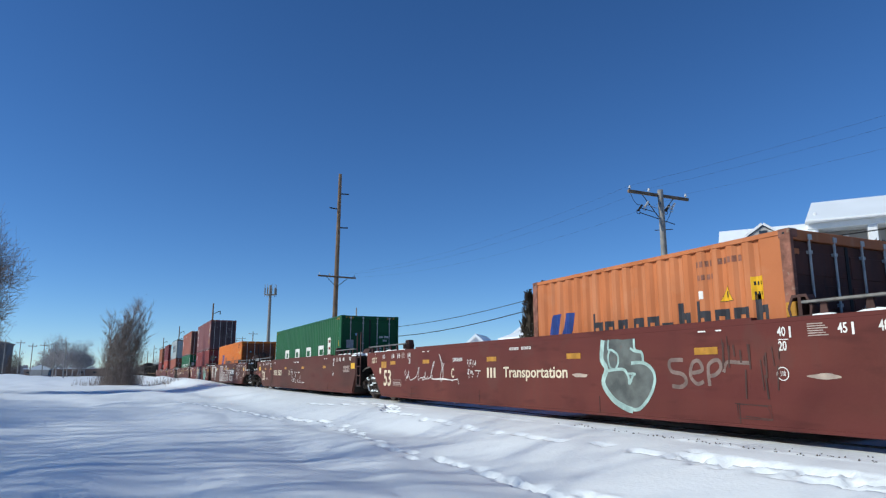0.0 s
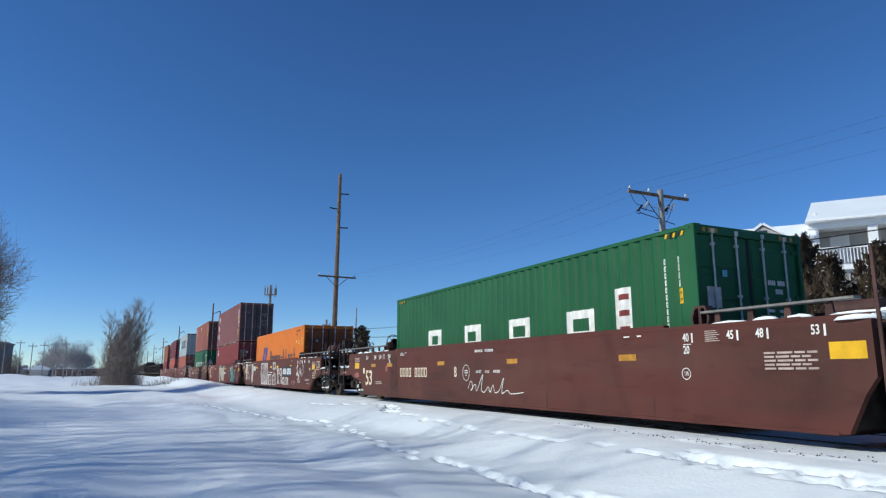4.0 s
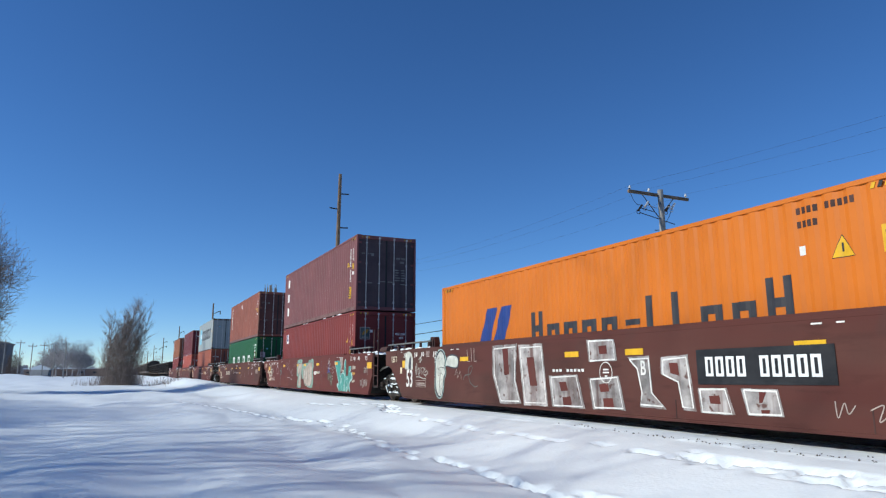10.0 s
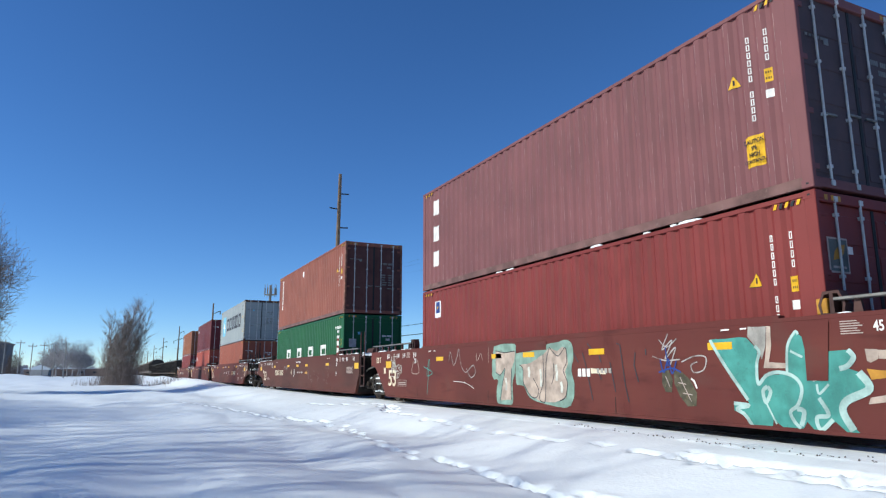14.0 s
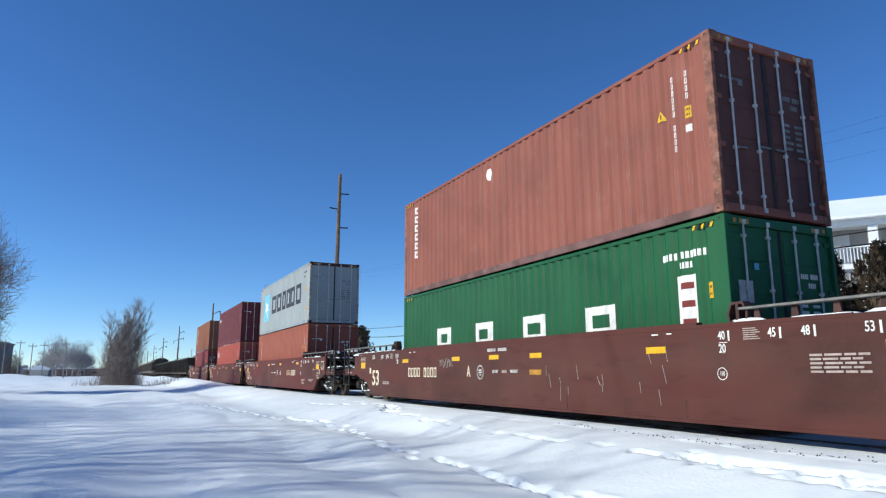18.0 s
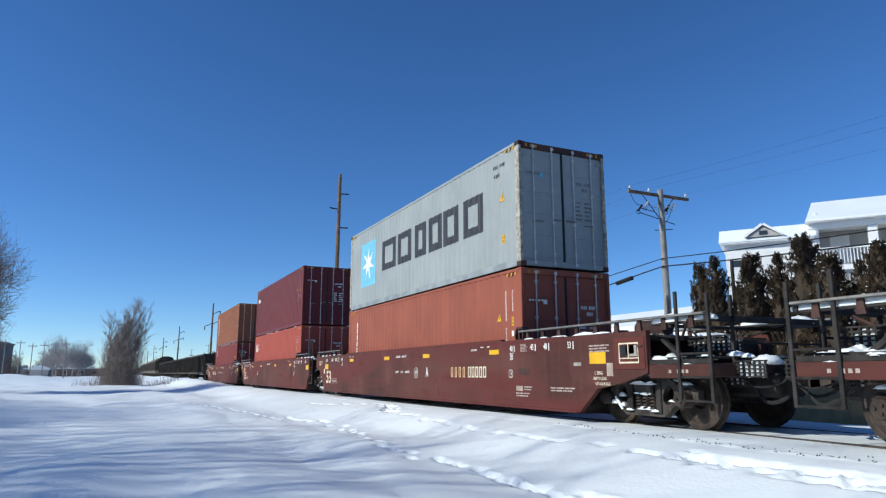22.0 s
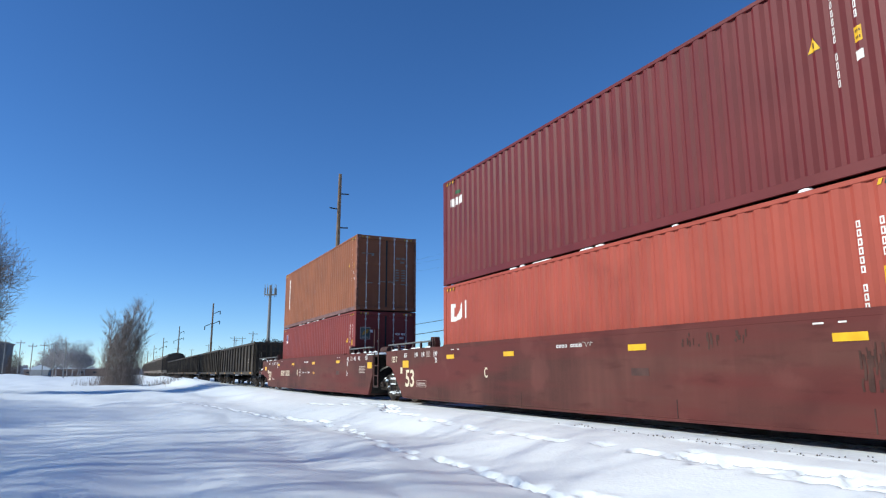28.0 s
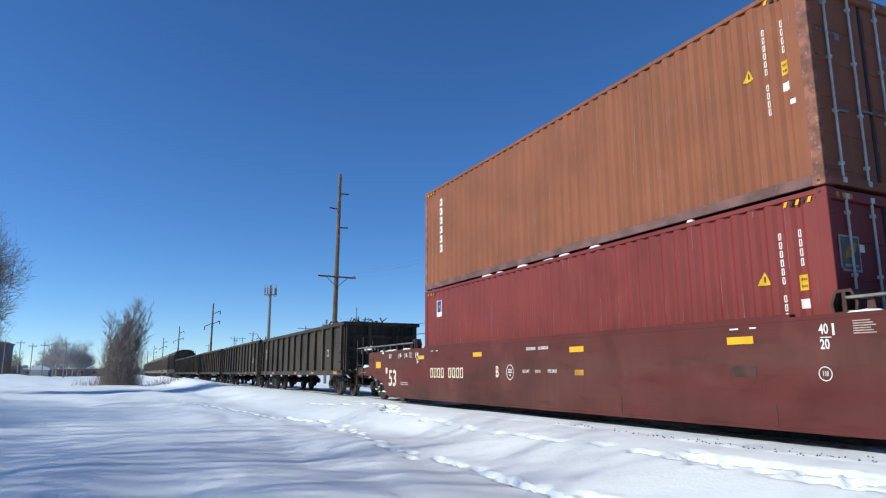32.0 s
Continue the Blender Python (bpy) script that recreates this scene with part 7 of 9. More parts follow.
ARCH = [(-8.1, 1.28), (-8.07, 1.43), (-7.95, 1.48), (-7.78, 1.48), (-7.63, 1.4), (-7.56, 1.25), (-7.55, 0.96), (-8.14, 0.97)]
spray(c, ARCH, "bubble", "graffiti", "pale sprayed arch", 0.0)
spray(c, [(-7.86, 0.97), (-7.83, 1.24), (-7.75, 1.33), (-7.68, 1.26), (-7.68, 0.97)], "charcoal", "graffiti", "", 0.0012)
for pts in ([(-4.24, 1.42), (-4.21, 1.13), (-4.10, 1.14)], [(-4.03, 1.44), (-4.02, 1.14)], [(-3.89, 1.43), (-3.89, 1.13), (-3.76, 1.14)]):
    ribbon(c, pts, 0.022, "faded")
ribbon(c, flowing([(-4.47, 0.7), (-4.34, 0.81), (-4.1, 0.84), (-3.98, 0.97), (-4.02, 1.03), (-4.17, 0.95), (-4.12, 0.68), (-3.87, 0.55), (-3.72, 0.58)]), 0.02, "slate_spray")
ribbon(c, flowing([(-4.9, 0.8), (-4.8, 0.95), (-4.75, 0.75), (-4.6, 0.9), (-4.55, 0.7)]), 0.012, "faded")
patch([(2.86, 0.70), (4.95, 0.72), (4.95, 1.20), (2.86, 1.19)], YS - 0.004, c, "black", "number_panel", "black panel behind white number bars", 0.003)
frames(glyph_bars(10, 3.02, 0.95, 0.135, 0.27, 0.33, (4,)), YS - 0.008, c, "trim", 0.003, 0.32)
lettering("B", 1.75, 0.93, 0.22, YS - 0.003, c, "white", 0.7)
oval(c, 0.84, 0.87, 0.16)
bars(glyph_bars(9, -0.72, 0.91, 0.07, 0.05, 0.6, (3,)), YS - 0.003, c, "white")
small_text(c, 7.46, 8.23, 0.58, 2)
small_text(c, 7.77, 8.23, 0.40, 1)
patch([(6.06, 0.53), (6.42, 0.53), (6.42, 0.63), (6.06, 0.63)], YS, c, "peach_spray", "decal", "small faded flag decal")
small_text(c, 6.15, 6.6, 0.48, 2)
patch([(8.15, 0.99), (8.42, 0.99), (8.42, 1.09), (8.15, 1.09)], YS, c, "grey_spray", "placard", "grey plate")
for car_i in (2, 5):
    k = cars[car_i]
    part("label_panel", box(B(), 9.32, 10.06, -SIDE_Y - 0.012, -SIDE_Y, 0.92, 1.44, 0.005), "car", k)
    ribbon(k, [(9.47, 1.03), (9.92, 1.03), (9.92, 1.34), (9.47, 1.34), (9.47, 1.03)], 0.03, "cream", "stencil_box", "cream box outline", 0.012)
    ribbon(k, [(9.69, 1.10), (9.69, 1.33)], 0.02, "cream", "stencil_box", "", 0.013)
    ribbon(k, [(9.48, 1.10), (9.91, 1.10)], 0.016, "cream", "stencil_box", "", 0.013)
    patch([(9.5, 1.13), (9.67, 1.13), (9.67, 1.31), (9.5, 1.31)], YS - 0.012, k, "black", "placard")
    patch([(9.71, 1.13), (9.89, 1.13), (9.89, 1.31), (9.71, 1.31)], YS - 0.012, k, "grey_spray", "placard")
    lettering("L 200-5", 8.90, 0.86, 0.06, YS, k, "cream", 0.8)
    lettering("EMPTY LOAD", 8.93, 0.765, 0.05, YS, k, "cream", 0.8)
    lettering('5/8" ADJ. BLOCK' if car_i == 2 else "3/8\" ADJ. BLOCK", 9.0, 0.675, 0.05, YS, k, "cream", 0.75)
    patch([(9.12, 0.81), (9.28, 0.81), (9.28, 1.03), (9.12, 1.03)], YS, k, "peach_spray", "sticker", "pale sticker")
    small_text(k, 8.66, 9.2, 1.32, 3)
lettering("A END", 10.35, 0.98, 0.05, -1.425, cars[5], "cream", 0.8)

c = cars[3]
reflectors(c, (-4.43, -0.2, 1.96, 4.64, -1.5), 1.23, "yellow")
LETTER_A = [(-1.6, 1.45), (-1.31, 1.48), (-0.74, 1.47), (-0.69, 1.3), (-0.74, 0.88), (-0.85, 0.62), (-0.84, 0.24), (-1.14, 0.2), (-1.48, 0.23), (-1.5, 0.5), (-1.45, 0.71), (-1.67, 0.75), (-1.69, 1.08)]
LETTER_B = [(-0.69, 1.27), (-0.13, 1.3), (0.44, 1.41), (0.76, 1.44), (1.07, 1.47), (1.26, 1.39), (1.3, 1.13), (1.22, 0.91), (1.3, 0.66), (1.25, 0.38), (1.08, 0.24), (0.68, 0.24), (0.26, 0.28), (-0.19, 0.37), (-0.41, 0.6), (-0.67, 0.63), (-0.71, 0.88)]
FILL_A = [(-1.53, 1.35), (-1.15, 1.3), (-0.72, 1.32), (-0.76, 1.12), (-0.87, 0.96), (-0.88, 0.66), (-0.9, 0.31), (-1.33, 0.28), (-1.25, 0.62), (-1.13, 0.96), (-1.34, 0.82), (-1.53, 0.88)]
FILL_B = [(-0.56, 1.03), (-0.15, 1.06), (0.32, 1.22), (0.55, 1.35), (0.8, 1.27), (0.96, 1.35), (1.1, 1.31), (1.13, 1.04), (1.03, 0.88), (1.11, 0.66), (1.03, 0.4), (0.69, 0.32), (0.4, 0.31), (0.15, 0.32), (-0.18, 0.43), (-0.41, 0.67), (-0.42, 0.95)]
spray(c, flowing(LETTER_A + LETTER_A[:1], 3)[:-1], "celadon", "graffiti", "pale sprayed letters in a dull green halo", 0)
spray(c, flowing(LETTER_B + LETTER_B[:1], 3)[:-1], "celadon", "graffiti", "", 0.0006)
spray(c, FILL_A, "peach_spray", "graffiti", "", 0.002)
spray(c, FILL_B, "peach_spray", "graffiti", "", 0.002)
for knots in ([(-1.53, 1.35), (-1.15, 1.3), (-0.72, 1.32)], [(-1.53, 0.88), (-1.34, 0.82), (-1.13, 0.96), (-1.25, 0.62), (-1.35, 0.29)], [(-0.87, 0.96), (-0.89, 0.65), (-0.9, 0.31)],
              [(-0.56, 1.03), (-0.42, 0.95), (-0.41, 0.67), (-0.18, 0.43), (0.04, 0.38), (0.14, 0.54), (-0.05, 0.76)], [(0.32, 1.22), (0.31, 0.71), (0.16, 0.4), (0.26, 0.31), (0.37, 0.38), (0.42, 1.05), (0.55, 1.35)],
              [(0.55, 1.35), (0.81, 1.18), (1.06, 1.33), (1.09, 1.07), (0.98, 0.91), (1.09, 0.69), (1.02, 0.43), (0.84, 0.35)], [(0.66, 1.05), (0.67, 0.81), (0.58, 0.65)]):
    ribbon(c, flowing(knots), 0.018, "charcoal", "graffiti", "", 0.003)
for x, z, tall in ((-1.1, 0.5, 0.26), (0.22, 0.6, 0.34), (0.75, 0.72, 0.3), (-0.2, 0.78, 0.2), (0.9, 0.5, 0.2)):
    ribbon(c, [(x, z), (x + 0.02, z + tall * 0.5), (x - 0.01, z + tall)], 0.07, "bubble", "graffiti", "", 0.0024)
patch([(-0.67, 1.31), (0.43, 1.31), (0.45, 1.475), (-0.67, 1.45)], YS - 0.004, c, "car", "number_panel", "brown panel painted over the letters", 0.003)
ribbon(c, flowing([(-3.88, 1.16), (-3.79, 1.38), (-3.62, 1.05), (-3.42, 1.26), (-3.32, 1.44), (-3.21, 1.08), (-2.97, 0.88), (-2.59, 1.04), (-2.48, 0.87), (-2.7, 0.76), (-2.94, 0.98)]), 0.02, "silver_spray", "graffiti", "pale sprayed scribble", 0)
ribbon(c, flowing([(-3.62, 0.66), (-3.05, 0.64), (-2.55, 0.51)]), 0.012, "white", "graffiti", "", 0)
ribbon(c, flowing([(-5.43, 1.03), (-4.88, 0.88), (-5.22, 0.8), (-5.07, 1.22), (-5.21, 0.31)]), 0.022, "teal_spray", "graffiti", "", 0)
ribbon(c, flowing([(-6.14, 1.2), (-6.26, 0.88), (-5.77, 0.88), (-5.88, 1.23)]), 0.02, "faded", "graffiti", "", 0)
for knots in ([(-7.84, 1.05), (-7.81, 0.84), (-7.71, 1.23), (-7.69, 0.93), (-7.62, 1.23), (-7.65, 1.3), (-7.75, 1.17)], [(-7.78, 1.12), (-7.84, 1.35), (-7.87, 1.22)], [(-7.72, 1.36), (-7.6, 1.35), (-7.63, 1.44), (-7.66, 1.3)],
              [(-7.56, 1.26), (-7.53, 1.09), (-7.41, 1.07), (-7.22, 1.12), (-7.36, 1.07), (-7.46, 0.95), (-7.49, 0.87), (-7.55, 1.12), (-7.61, 1.19), (-7.57, 0.93)], [(-7.6, 1.36), (-7.45, 1.35)],
              [(-7.47, 0.9), (-7.36, 0.93), (-7.2, 0.89), (-7.07, 0.87), (-7.01, 0.97), (-7.08, 1.08), (-7.18, 1.05), (-7.18, 0.96), (-7.09, 0.95), (-7.07, 1.03)],
              [(-7.87, 0.78), (-7.69, 0.76), (-7.4, 0.72), (-7.25, 0.75), (-7.21, 0.84), (-7.32, 0.85), (-7.38, 0.8), (-7.34, 0.76)], [(-7.28, 1.04), (-7.27, 0.98)], [(-7.24, 1.05), (-7.23, 0.98)]):
    ribbon(c, flowing(knots) if len(knots) > 2 else knots, 0.022, "bubble", "graffiti", "looping pale sprayed signature", 0.004)
ribbon(c, flowing([(-2.42, 1.31), (-2.39, 1.14), (-2.21, 1.3), (-2.14, 1.14)]), 0.014, "faded", "graffiti", "", 0)
ribbon(c, [(-1.85, 1.42), (-1.85, 1.09)], 0.008, "faded", "graffiti", "", 0)
for knots in ([(1.72, 1.38), (1.86, 1.26)], [(1.3, 1.23), (1.44, 1.05)], [(1.57, 1.22), (1.66, 0.97), (1.81, 0.4)], [(2.03, 1.16), (2.08, 1.04)], [(1.98, 0.92), (2.07, 0.75)], [(2.31, 1.04), (2.42, 0.55)],
              [(2.49, 1.35), (2.58, 1.33), (2.67, 0.66), (2.74, 0.39)], [(2.94, 1.19), (2.9, 0.99), (2.98, 0.72)], [(3.18, 1.24), (3.18, 1.14)]):
    ribbon(c, knots, 0.022, "charcoal", "graffiti", "dark vertical drip", 0)
spray(c, [(1.79, 0.94), (2.21, 0.9), (2.19, 0.84), (1.79, 0.86)], "cream", "graffiti", "small faded word bar", 0)
spray(c, [(3.51, 0.89), (3.65, 0.91), (3.72, 0.78), (3.69, 0.58), (3.56, 0.57), (3.49, 0.71)], "olive_spray", "graffiti", "olive sprayed leaf shape", 0)
spray(c, [(3.75, 0.88), (3.87, 0.91), (4.05, 0.78), (4.17, 0.57), (4.14, 0.4), (3.99, 0.39), (3.84, 0.52), (3.75, 0.69)], "olive_spray", "graffiti", "", 0)
ribbon(c, flowing([(3.68, 1.45), (3.54, 1.21), (3.76, 1.35), (3.59, 1.07), (3.82, 1.24), (3.68, 0.96)]), 0.02, "silver_spray", "graffiti", "silver and blue scribble", 0.001)
ribbon(c, flowing([(3.48, 1.37), (3.64, 1.25), (3.85, 1.37)]), 0.02, "silver_spray", "graffiti", "silver and blue scribble", 0.001)
ribbon(c, flowing([(3.32, 1.12), (3.59, 1.05), (3.89, 1.06)]), 0.02, "silver_spray", "graffiti", "silver and blue scribble", 0.001)
ribbon(c, flowing([(3.49, 1.07), (3.55, 0.87), (3.66, 1.07), (3.72, 0.85), (3.82, 1.04)]), 0.026, "navy", "graffiti", "", 0.002)
ribbon(c, flowing([(3.44, 0.87), (3.72, 0.93), (3.9, 0.87)]), 0.026, "navy", "graffiti", "", 0.002)
ribbon(c, flowing([(3.61, 1.25), (3.65, 0.96)]), 0.026, "navy", "graffiti", "", 0.002)
ribbon(c, flowing([(3.92, 1.02), (4.17, 1.1), (4.38, 1.08), (4.33, 0.91), (4.15, 0.87), (4.1, 0.97), (4.22, 1.02)]), 0.018, "silver_spray", "graffiti", "", 0)
ribbon(c, flowing([(4.08, 0.78), (4.14, 0.74), (4.18, 0.64)]), 0.03, "white", "graffiti", "", 0)
ribbon(c, [(3.58, 0.82), (3.66, 0.65)], 0.014, "faded", "graffiti", "", 0.002)
ribbon(c, [(3.87, 0.8), (4.06, 0.46)], 0.014, "faded", "graffiti", "", 0.002)
ribbon(c, [(3.83, 0.72), (3.98, 0.7)], 0.014, "faded", "graffiti", "", 0.002)
ribbon(c, [(3.91, 0.57), (4.09, 0.55)], 0.014, "faded", "graffiti", "", 0.002)
spray(c, [(4.48, 1.33), (5.09, 1.33), (5.24, 1.17), (5.22, 0.75), (5.37, 0.84), (5.64, 0.85), (5.69, 1.19), (5.81, 1.37), (5.89, 1.29), (5.92, 1.1), (5.93, 0.77), (6.18, 0.78), (6.22, 1.12), (6.45, 1.12), (6.49, 1.05), (6.41, 0.92), (6.55, 0.87), (6.68, 0.66), (6.37, 0.55), (6.32, 0.42), (6.4, 0.28), (6.48, 0.2), (6.39, 0.16), (6.21, 0.31), (6.12, 0.25), (5.97, 0.17), (5.86, 0.28), (5.79, 0.19), (5.53, 0.19), (5.4, 0.29), (5.38, 0.18), (5.08, 0.17), (4.95, 0.32), (4.8, 0.37), (4.81, 0.47), (5.05, 0.45), (5.03, 0.52), (4.68, 1)], "teal_spray", "graffiti", "jagged teal sprayed tag with pale edges", 0)
ribbon(c, flowing([(4.48, 1.32), (4.68, 1), (5.04, 0.51)]), 0.05, "mint", "graffiti", "", 0.002)
ribbon(c, flowing([(4.81, 0.46), (5.05, 0.44), (4.85, 0.39), (4.97, 0.32), (5.09, 0.17)]), 0.05, "mint", "graffiti", "", 0.002)
ribbon(c, flowing([(5.21, 1.21), (5.27, 1.13), (5.22, 0.96), (5.22, 0.72), (5.35, 0.83), (5.54, 0.87), (5.75, 0.81), (5.83, 0.67), (5.76, 0.48), (5.65, 0.39), (5.69, 0.28), (5.77, 0.2)]), 0.045, "mint", "graffiti", "", 0.002)
ribbon(c, flowing([(5.65, 0.86), (5.69, 1.19), (5.81, 1.36), (5.85, 1.33)]), 0.035, "mint", "graffiti", "", 0.002)
ribbon(c, flowing([(5.72, 1.13), (5.88, 1.05)]), 0.03, "mint", "graffiti", "", 0.002)
ribbon(c, flowing([(6.45, 1.12), (6.51, 1.04), (6.43, 0.94), (6.33, 0.91)]), 0.06, "mint", "graffiti", "", 0.002)
ribbon(c, flowing([(6.55, 0.87), (6.65, 0.69), (6.38, 0.55), (6.32, 0.42), (6.42, 0.22)]), 0.09, "mint", "graffiti", "", 0.002)
ribbon(c, flowing([(6.03, 0.73), (6.05, 0.62), (6.18, 0.73)]), 0.03, "mint", "graffiti", "", 0.002)
ribbon(c, flowing([(6.04, 0.57), (6.14, 0.38), (5.99, 0.34), (6.03, 0.2), (6.19, 0.33)]), 0.05, "mint", "graffiti", "", 0.002)
ribbon(c, flowing([(5.35, 0.69), (5.39, 0.62), (5.31, 0.49), (5.28, 0.63), (5.35, 0.69)]), 0.05, "mint", "graffiti", "", 0.002)
ribbon(c, flowing([(5.31, 0.49), (5.44, 0.23)]), 0.025, "mint", "graffiti", "", 0.002)
ribbon(c, flowing([(5.74, 0.43), (5.83, 0.4), (5.78, 0.23)]), 0.06, "mint", "graffiti", "", 0.002)
spray(c, [(5.41, 1.46), (5.47, 1.45), (5.46, 1.2), (5.4, 1), (5.67, 0.98), (5.66, 0.92), (5.32, 0.92), (5.38, 1.2)], "peach_spray", "graffiti", "peach sprayed shape", 0.001)
spray(c, [(5.13, 1.46), (5.41, 1.45), (5.37, 1.2), (5.3, 1.04), (5.24, 1.17), (5.11, 1.33)], "grey_spray", "graffiti", "", 0.001)
spray(c, [(6.65, 1.12), (6.79, 1.11), (6.79, 1.02), (6.7, 0.97), (6.65, 1)], "peach_spray", "graffiti", "", 0)
spray(c, [(6.65, 0.59), (6.93, 0.65), (6.93, 0.57), (6.62, 0.52)], "peach_spray", "graffiti", "", 0)
spray(c, [(6.64, 0.9), (6.97, 0.88), (6.96, 0.81), (6.68, 0.79)], "yellow_dim", "graffiti", "", 0)
spray(c, [(6.79, 1.11), (7, 1.11), (6.99, 1.01), (6.79, 1.02)], "peach_spray", "graffiti", "", 0)
patch([(5.91, 0.77), (6.18, 0.77), (6.26, 1.46), (5.93, 1.48)], YS - 0.006, c, "car", "repainted_panel", "fresh brown panel behind the stencils", 0.003)
scrawl(c, 7.5, 8.3, 0.53, 0.15, 6, 0.015, "bubble", "white sprayed scribble", 87)
scrawl(c, 7.9, 8.3, 0.95, 0.14, 3, 0.02, "grey_spray", "", 88)
bars(glyph_bars(3, 1.42, 0.87, 0.09, 0.14, 0.4), YS, c, "white")
bars(glyph_bars(4, 1.95, 0.9, 0.07, 0.08, 0.5), YS, c, "grey_spray")
road_number(c, -0.4, 0.4, 1.37, 0.055, "white")

c = cars[4]
reflectors(c, (-5.41, -2.15, -0.27, 1.40, 4.75), 1.21, "yellow")
reflectors(c, (1.38,), 0.88, "yellow_dim")
road_number(c, -5.18, -3.27)
lettering("A", -1.48, 0.89, 0.24, YS, c, "cream", 0.7)
oval(c, -0.9)
load_limit(c, -0.42, 0.75)
road_number(c, -0.55, 0.28, 1.37, 0.06, "white")
small_text(c, 7.32, 8.05, 1.06, 5)
rnd = random.Random(4)
for i in range(14):
    x, z = rnd.uniform(1.6, 5.2), rnd.uniform(0.55, 1.3)
    ribbon(c, [(x, z), (x + rnd.uniform(-0.05, 0.08), z - rnd.uniform(0.12, 0.3))], 0.012, "grey_spray", "scratch")
scrawl(c, -3.1, -2.3, 1.12, 0.14, 7, 0.014, "grey_spray", "fine grey scratches", 90, "scratch")
small_text(c, -9.4, -8.9, 1.36, 3)

c = cars[5]
reflectors(c, (-4.91, -1.38, 1.62, 5.30), 1.32, "yellow")
lettering("A", 1.67, 0.88, 0.24, YS, c, "white", 0.7)
frames(glyph_bars(4, 3.14, 0.885, 0.115, 0.25, 0.85, ()), YS, c, "tan", 0.003, 0.3)
frames(glyph_bars(5, 4.05, 0.885, 0.135, 0.25, 0.38, ()), YS, c, "cream", 0.003, 0.27)
road_number(c, -0.58, 0.2, 1.345, 0.055, "white")
lettering("LOAD LIMIT", 4.36, 1.39, 0.044, YS, c, "white", 0.85)
oval(c, 0.93, 0.87, 0.13)
load_limit(c, -0.72, 0.5)
patch([(6.21, 0.5), (6.45, 0.5), (6.45, 0.6), (6.21, 0.6)], YS, c, "peach_spray", "decal", "small faded flag decal")
small_text(c, 6.5, 6.8, 0.57, 2, "grey_spray")
small_text(c, 7.45, 8.21, 0.57, 2)
small_text(c, 6.2, 6.7, 0.44, 2)
patch([(8.2, 0.99), (8.42, 0.99), (8.42, 1.05), (8.2, 1.05)], YS, c, "grey_spray", "placard")
patch([(6.3, 0.82), (6.7, 0.82), (6.7, 0.96), (6.3, 0.96)], YS, c, "car_dark", "patch", "dark repainted patch")

c = cars[6]
reflectors(c, (-5.18, -2.36, 1.61, 5.12), 1.27, "yellow")
patch([(1.45, 0.82), (1.85, 0.82), (1.85, 0.94), (1.45, 0.94)], YS, c, "car_dark", "patch", "dark repainted patch")
lettering("C", -3.36, 0.86, 0.22, YS, c, "cream", 0.7)
soot(c, 5.05, 5.6, 0.65, 1.2, 26, 22)
soot(c, 2.5, 2.9, 1.2, 1.44, 9, 23)
soot(c, 3.05, 3.25, 1.15, 1.44, 7, 24)
soot(c, 3.5, 3.75, 1.25, 1.44, 7, 25)
road_number(c, -0.6, 0.18, 1.36, 0.055, "white")
scrawl(c, 0.1, 0.5, 1.37, 0.04, 3, 0.012, "grey_spray", "", 104)

c = cars[7]
reflectors(c, (-5.79, -2.53, 1.24, 4.83), 1.29, "yellow")
reflectors(c, (1.30,), 0.87, "yellow_dim", 0.13)
road_number(c, -5.15, -3.25, 0.87)
lettering("B", -1.63, 0.88, 0.24, YS, c, "cream", 0.7)
oval(c, -1.09)
load_limit(c, -0.72, 0.69)
small_text(c, 7.37, 8.01, 1.07, 5)
road_number(c, -0.43, 0.34, 1.35, 0.055, "white")
patch([(4.62, 0.81), (5.05, 0.81), (5.05, 0.95), (4.62, 0.95)], YS, c, "car_dark", "patch", "dark repainted patch")

# ---- bare trees ----
def grow(rnd, bark, twig, start, way, length, radius, level, levels, kids, droop=0.0, gnarl=0.25, wide=1.0, fine=0.007):
    segs = 4 if level < 2 else 3
    pts, radii = [start], [radius]
    d = way.normalized()
    for i in range(segs):
        d = (d + Vector((rnd.gauss(0, gnarl), rnd.gauss(0, gnarl), rnd.gauss(0, gnarl * 0.6) + 0.06 - droop))).normalized()
        pts.append(pts[-1] + d * (length / segs))
        radii.append(radius * (1 - 0.55 * (i + 1) / segs))
    tube(*(bark if level < 2 else twig), pts, radii, 7 if level == 0 else 5 if level == 1 else 3)
    if level >= levels:
        return
    for k in range(kids[level]):
        u = rnd.uniform(0.35, 1.0) if level else rnd.uniform(0.4, 1.0)
        i = min(int(u * segs), segs - 1)
        p = pts[i].lerp(pts[i + 1], u * segs - i)
        a = rnd.uniform(0, 6.283)
        side = d.orthogonal().normalized()
        side = Matrix.Rotation(a, 3, d) @ side
        nd = (d * rnd.uniform(0.35, 0.9) + side * rnd.uniform(0.5, 1.0) * wide).normalized()
        r = radii[i] * rnd.uniform(0.4, 0.65)
        grow(rnd, bark, twig, p, nd, length * rnd.uniform(0.5, 0.78), max(r, fine), level + 1, levels, kids, droop, gnarl, wide, fine)


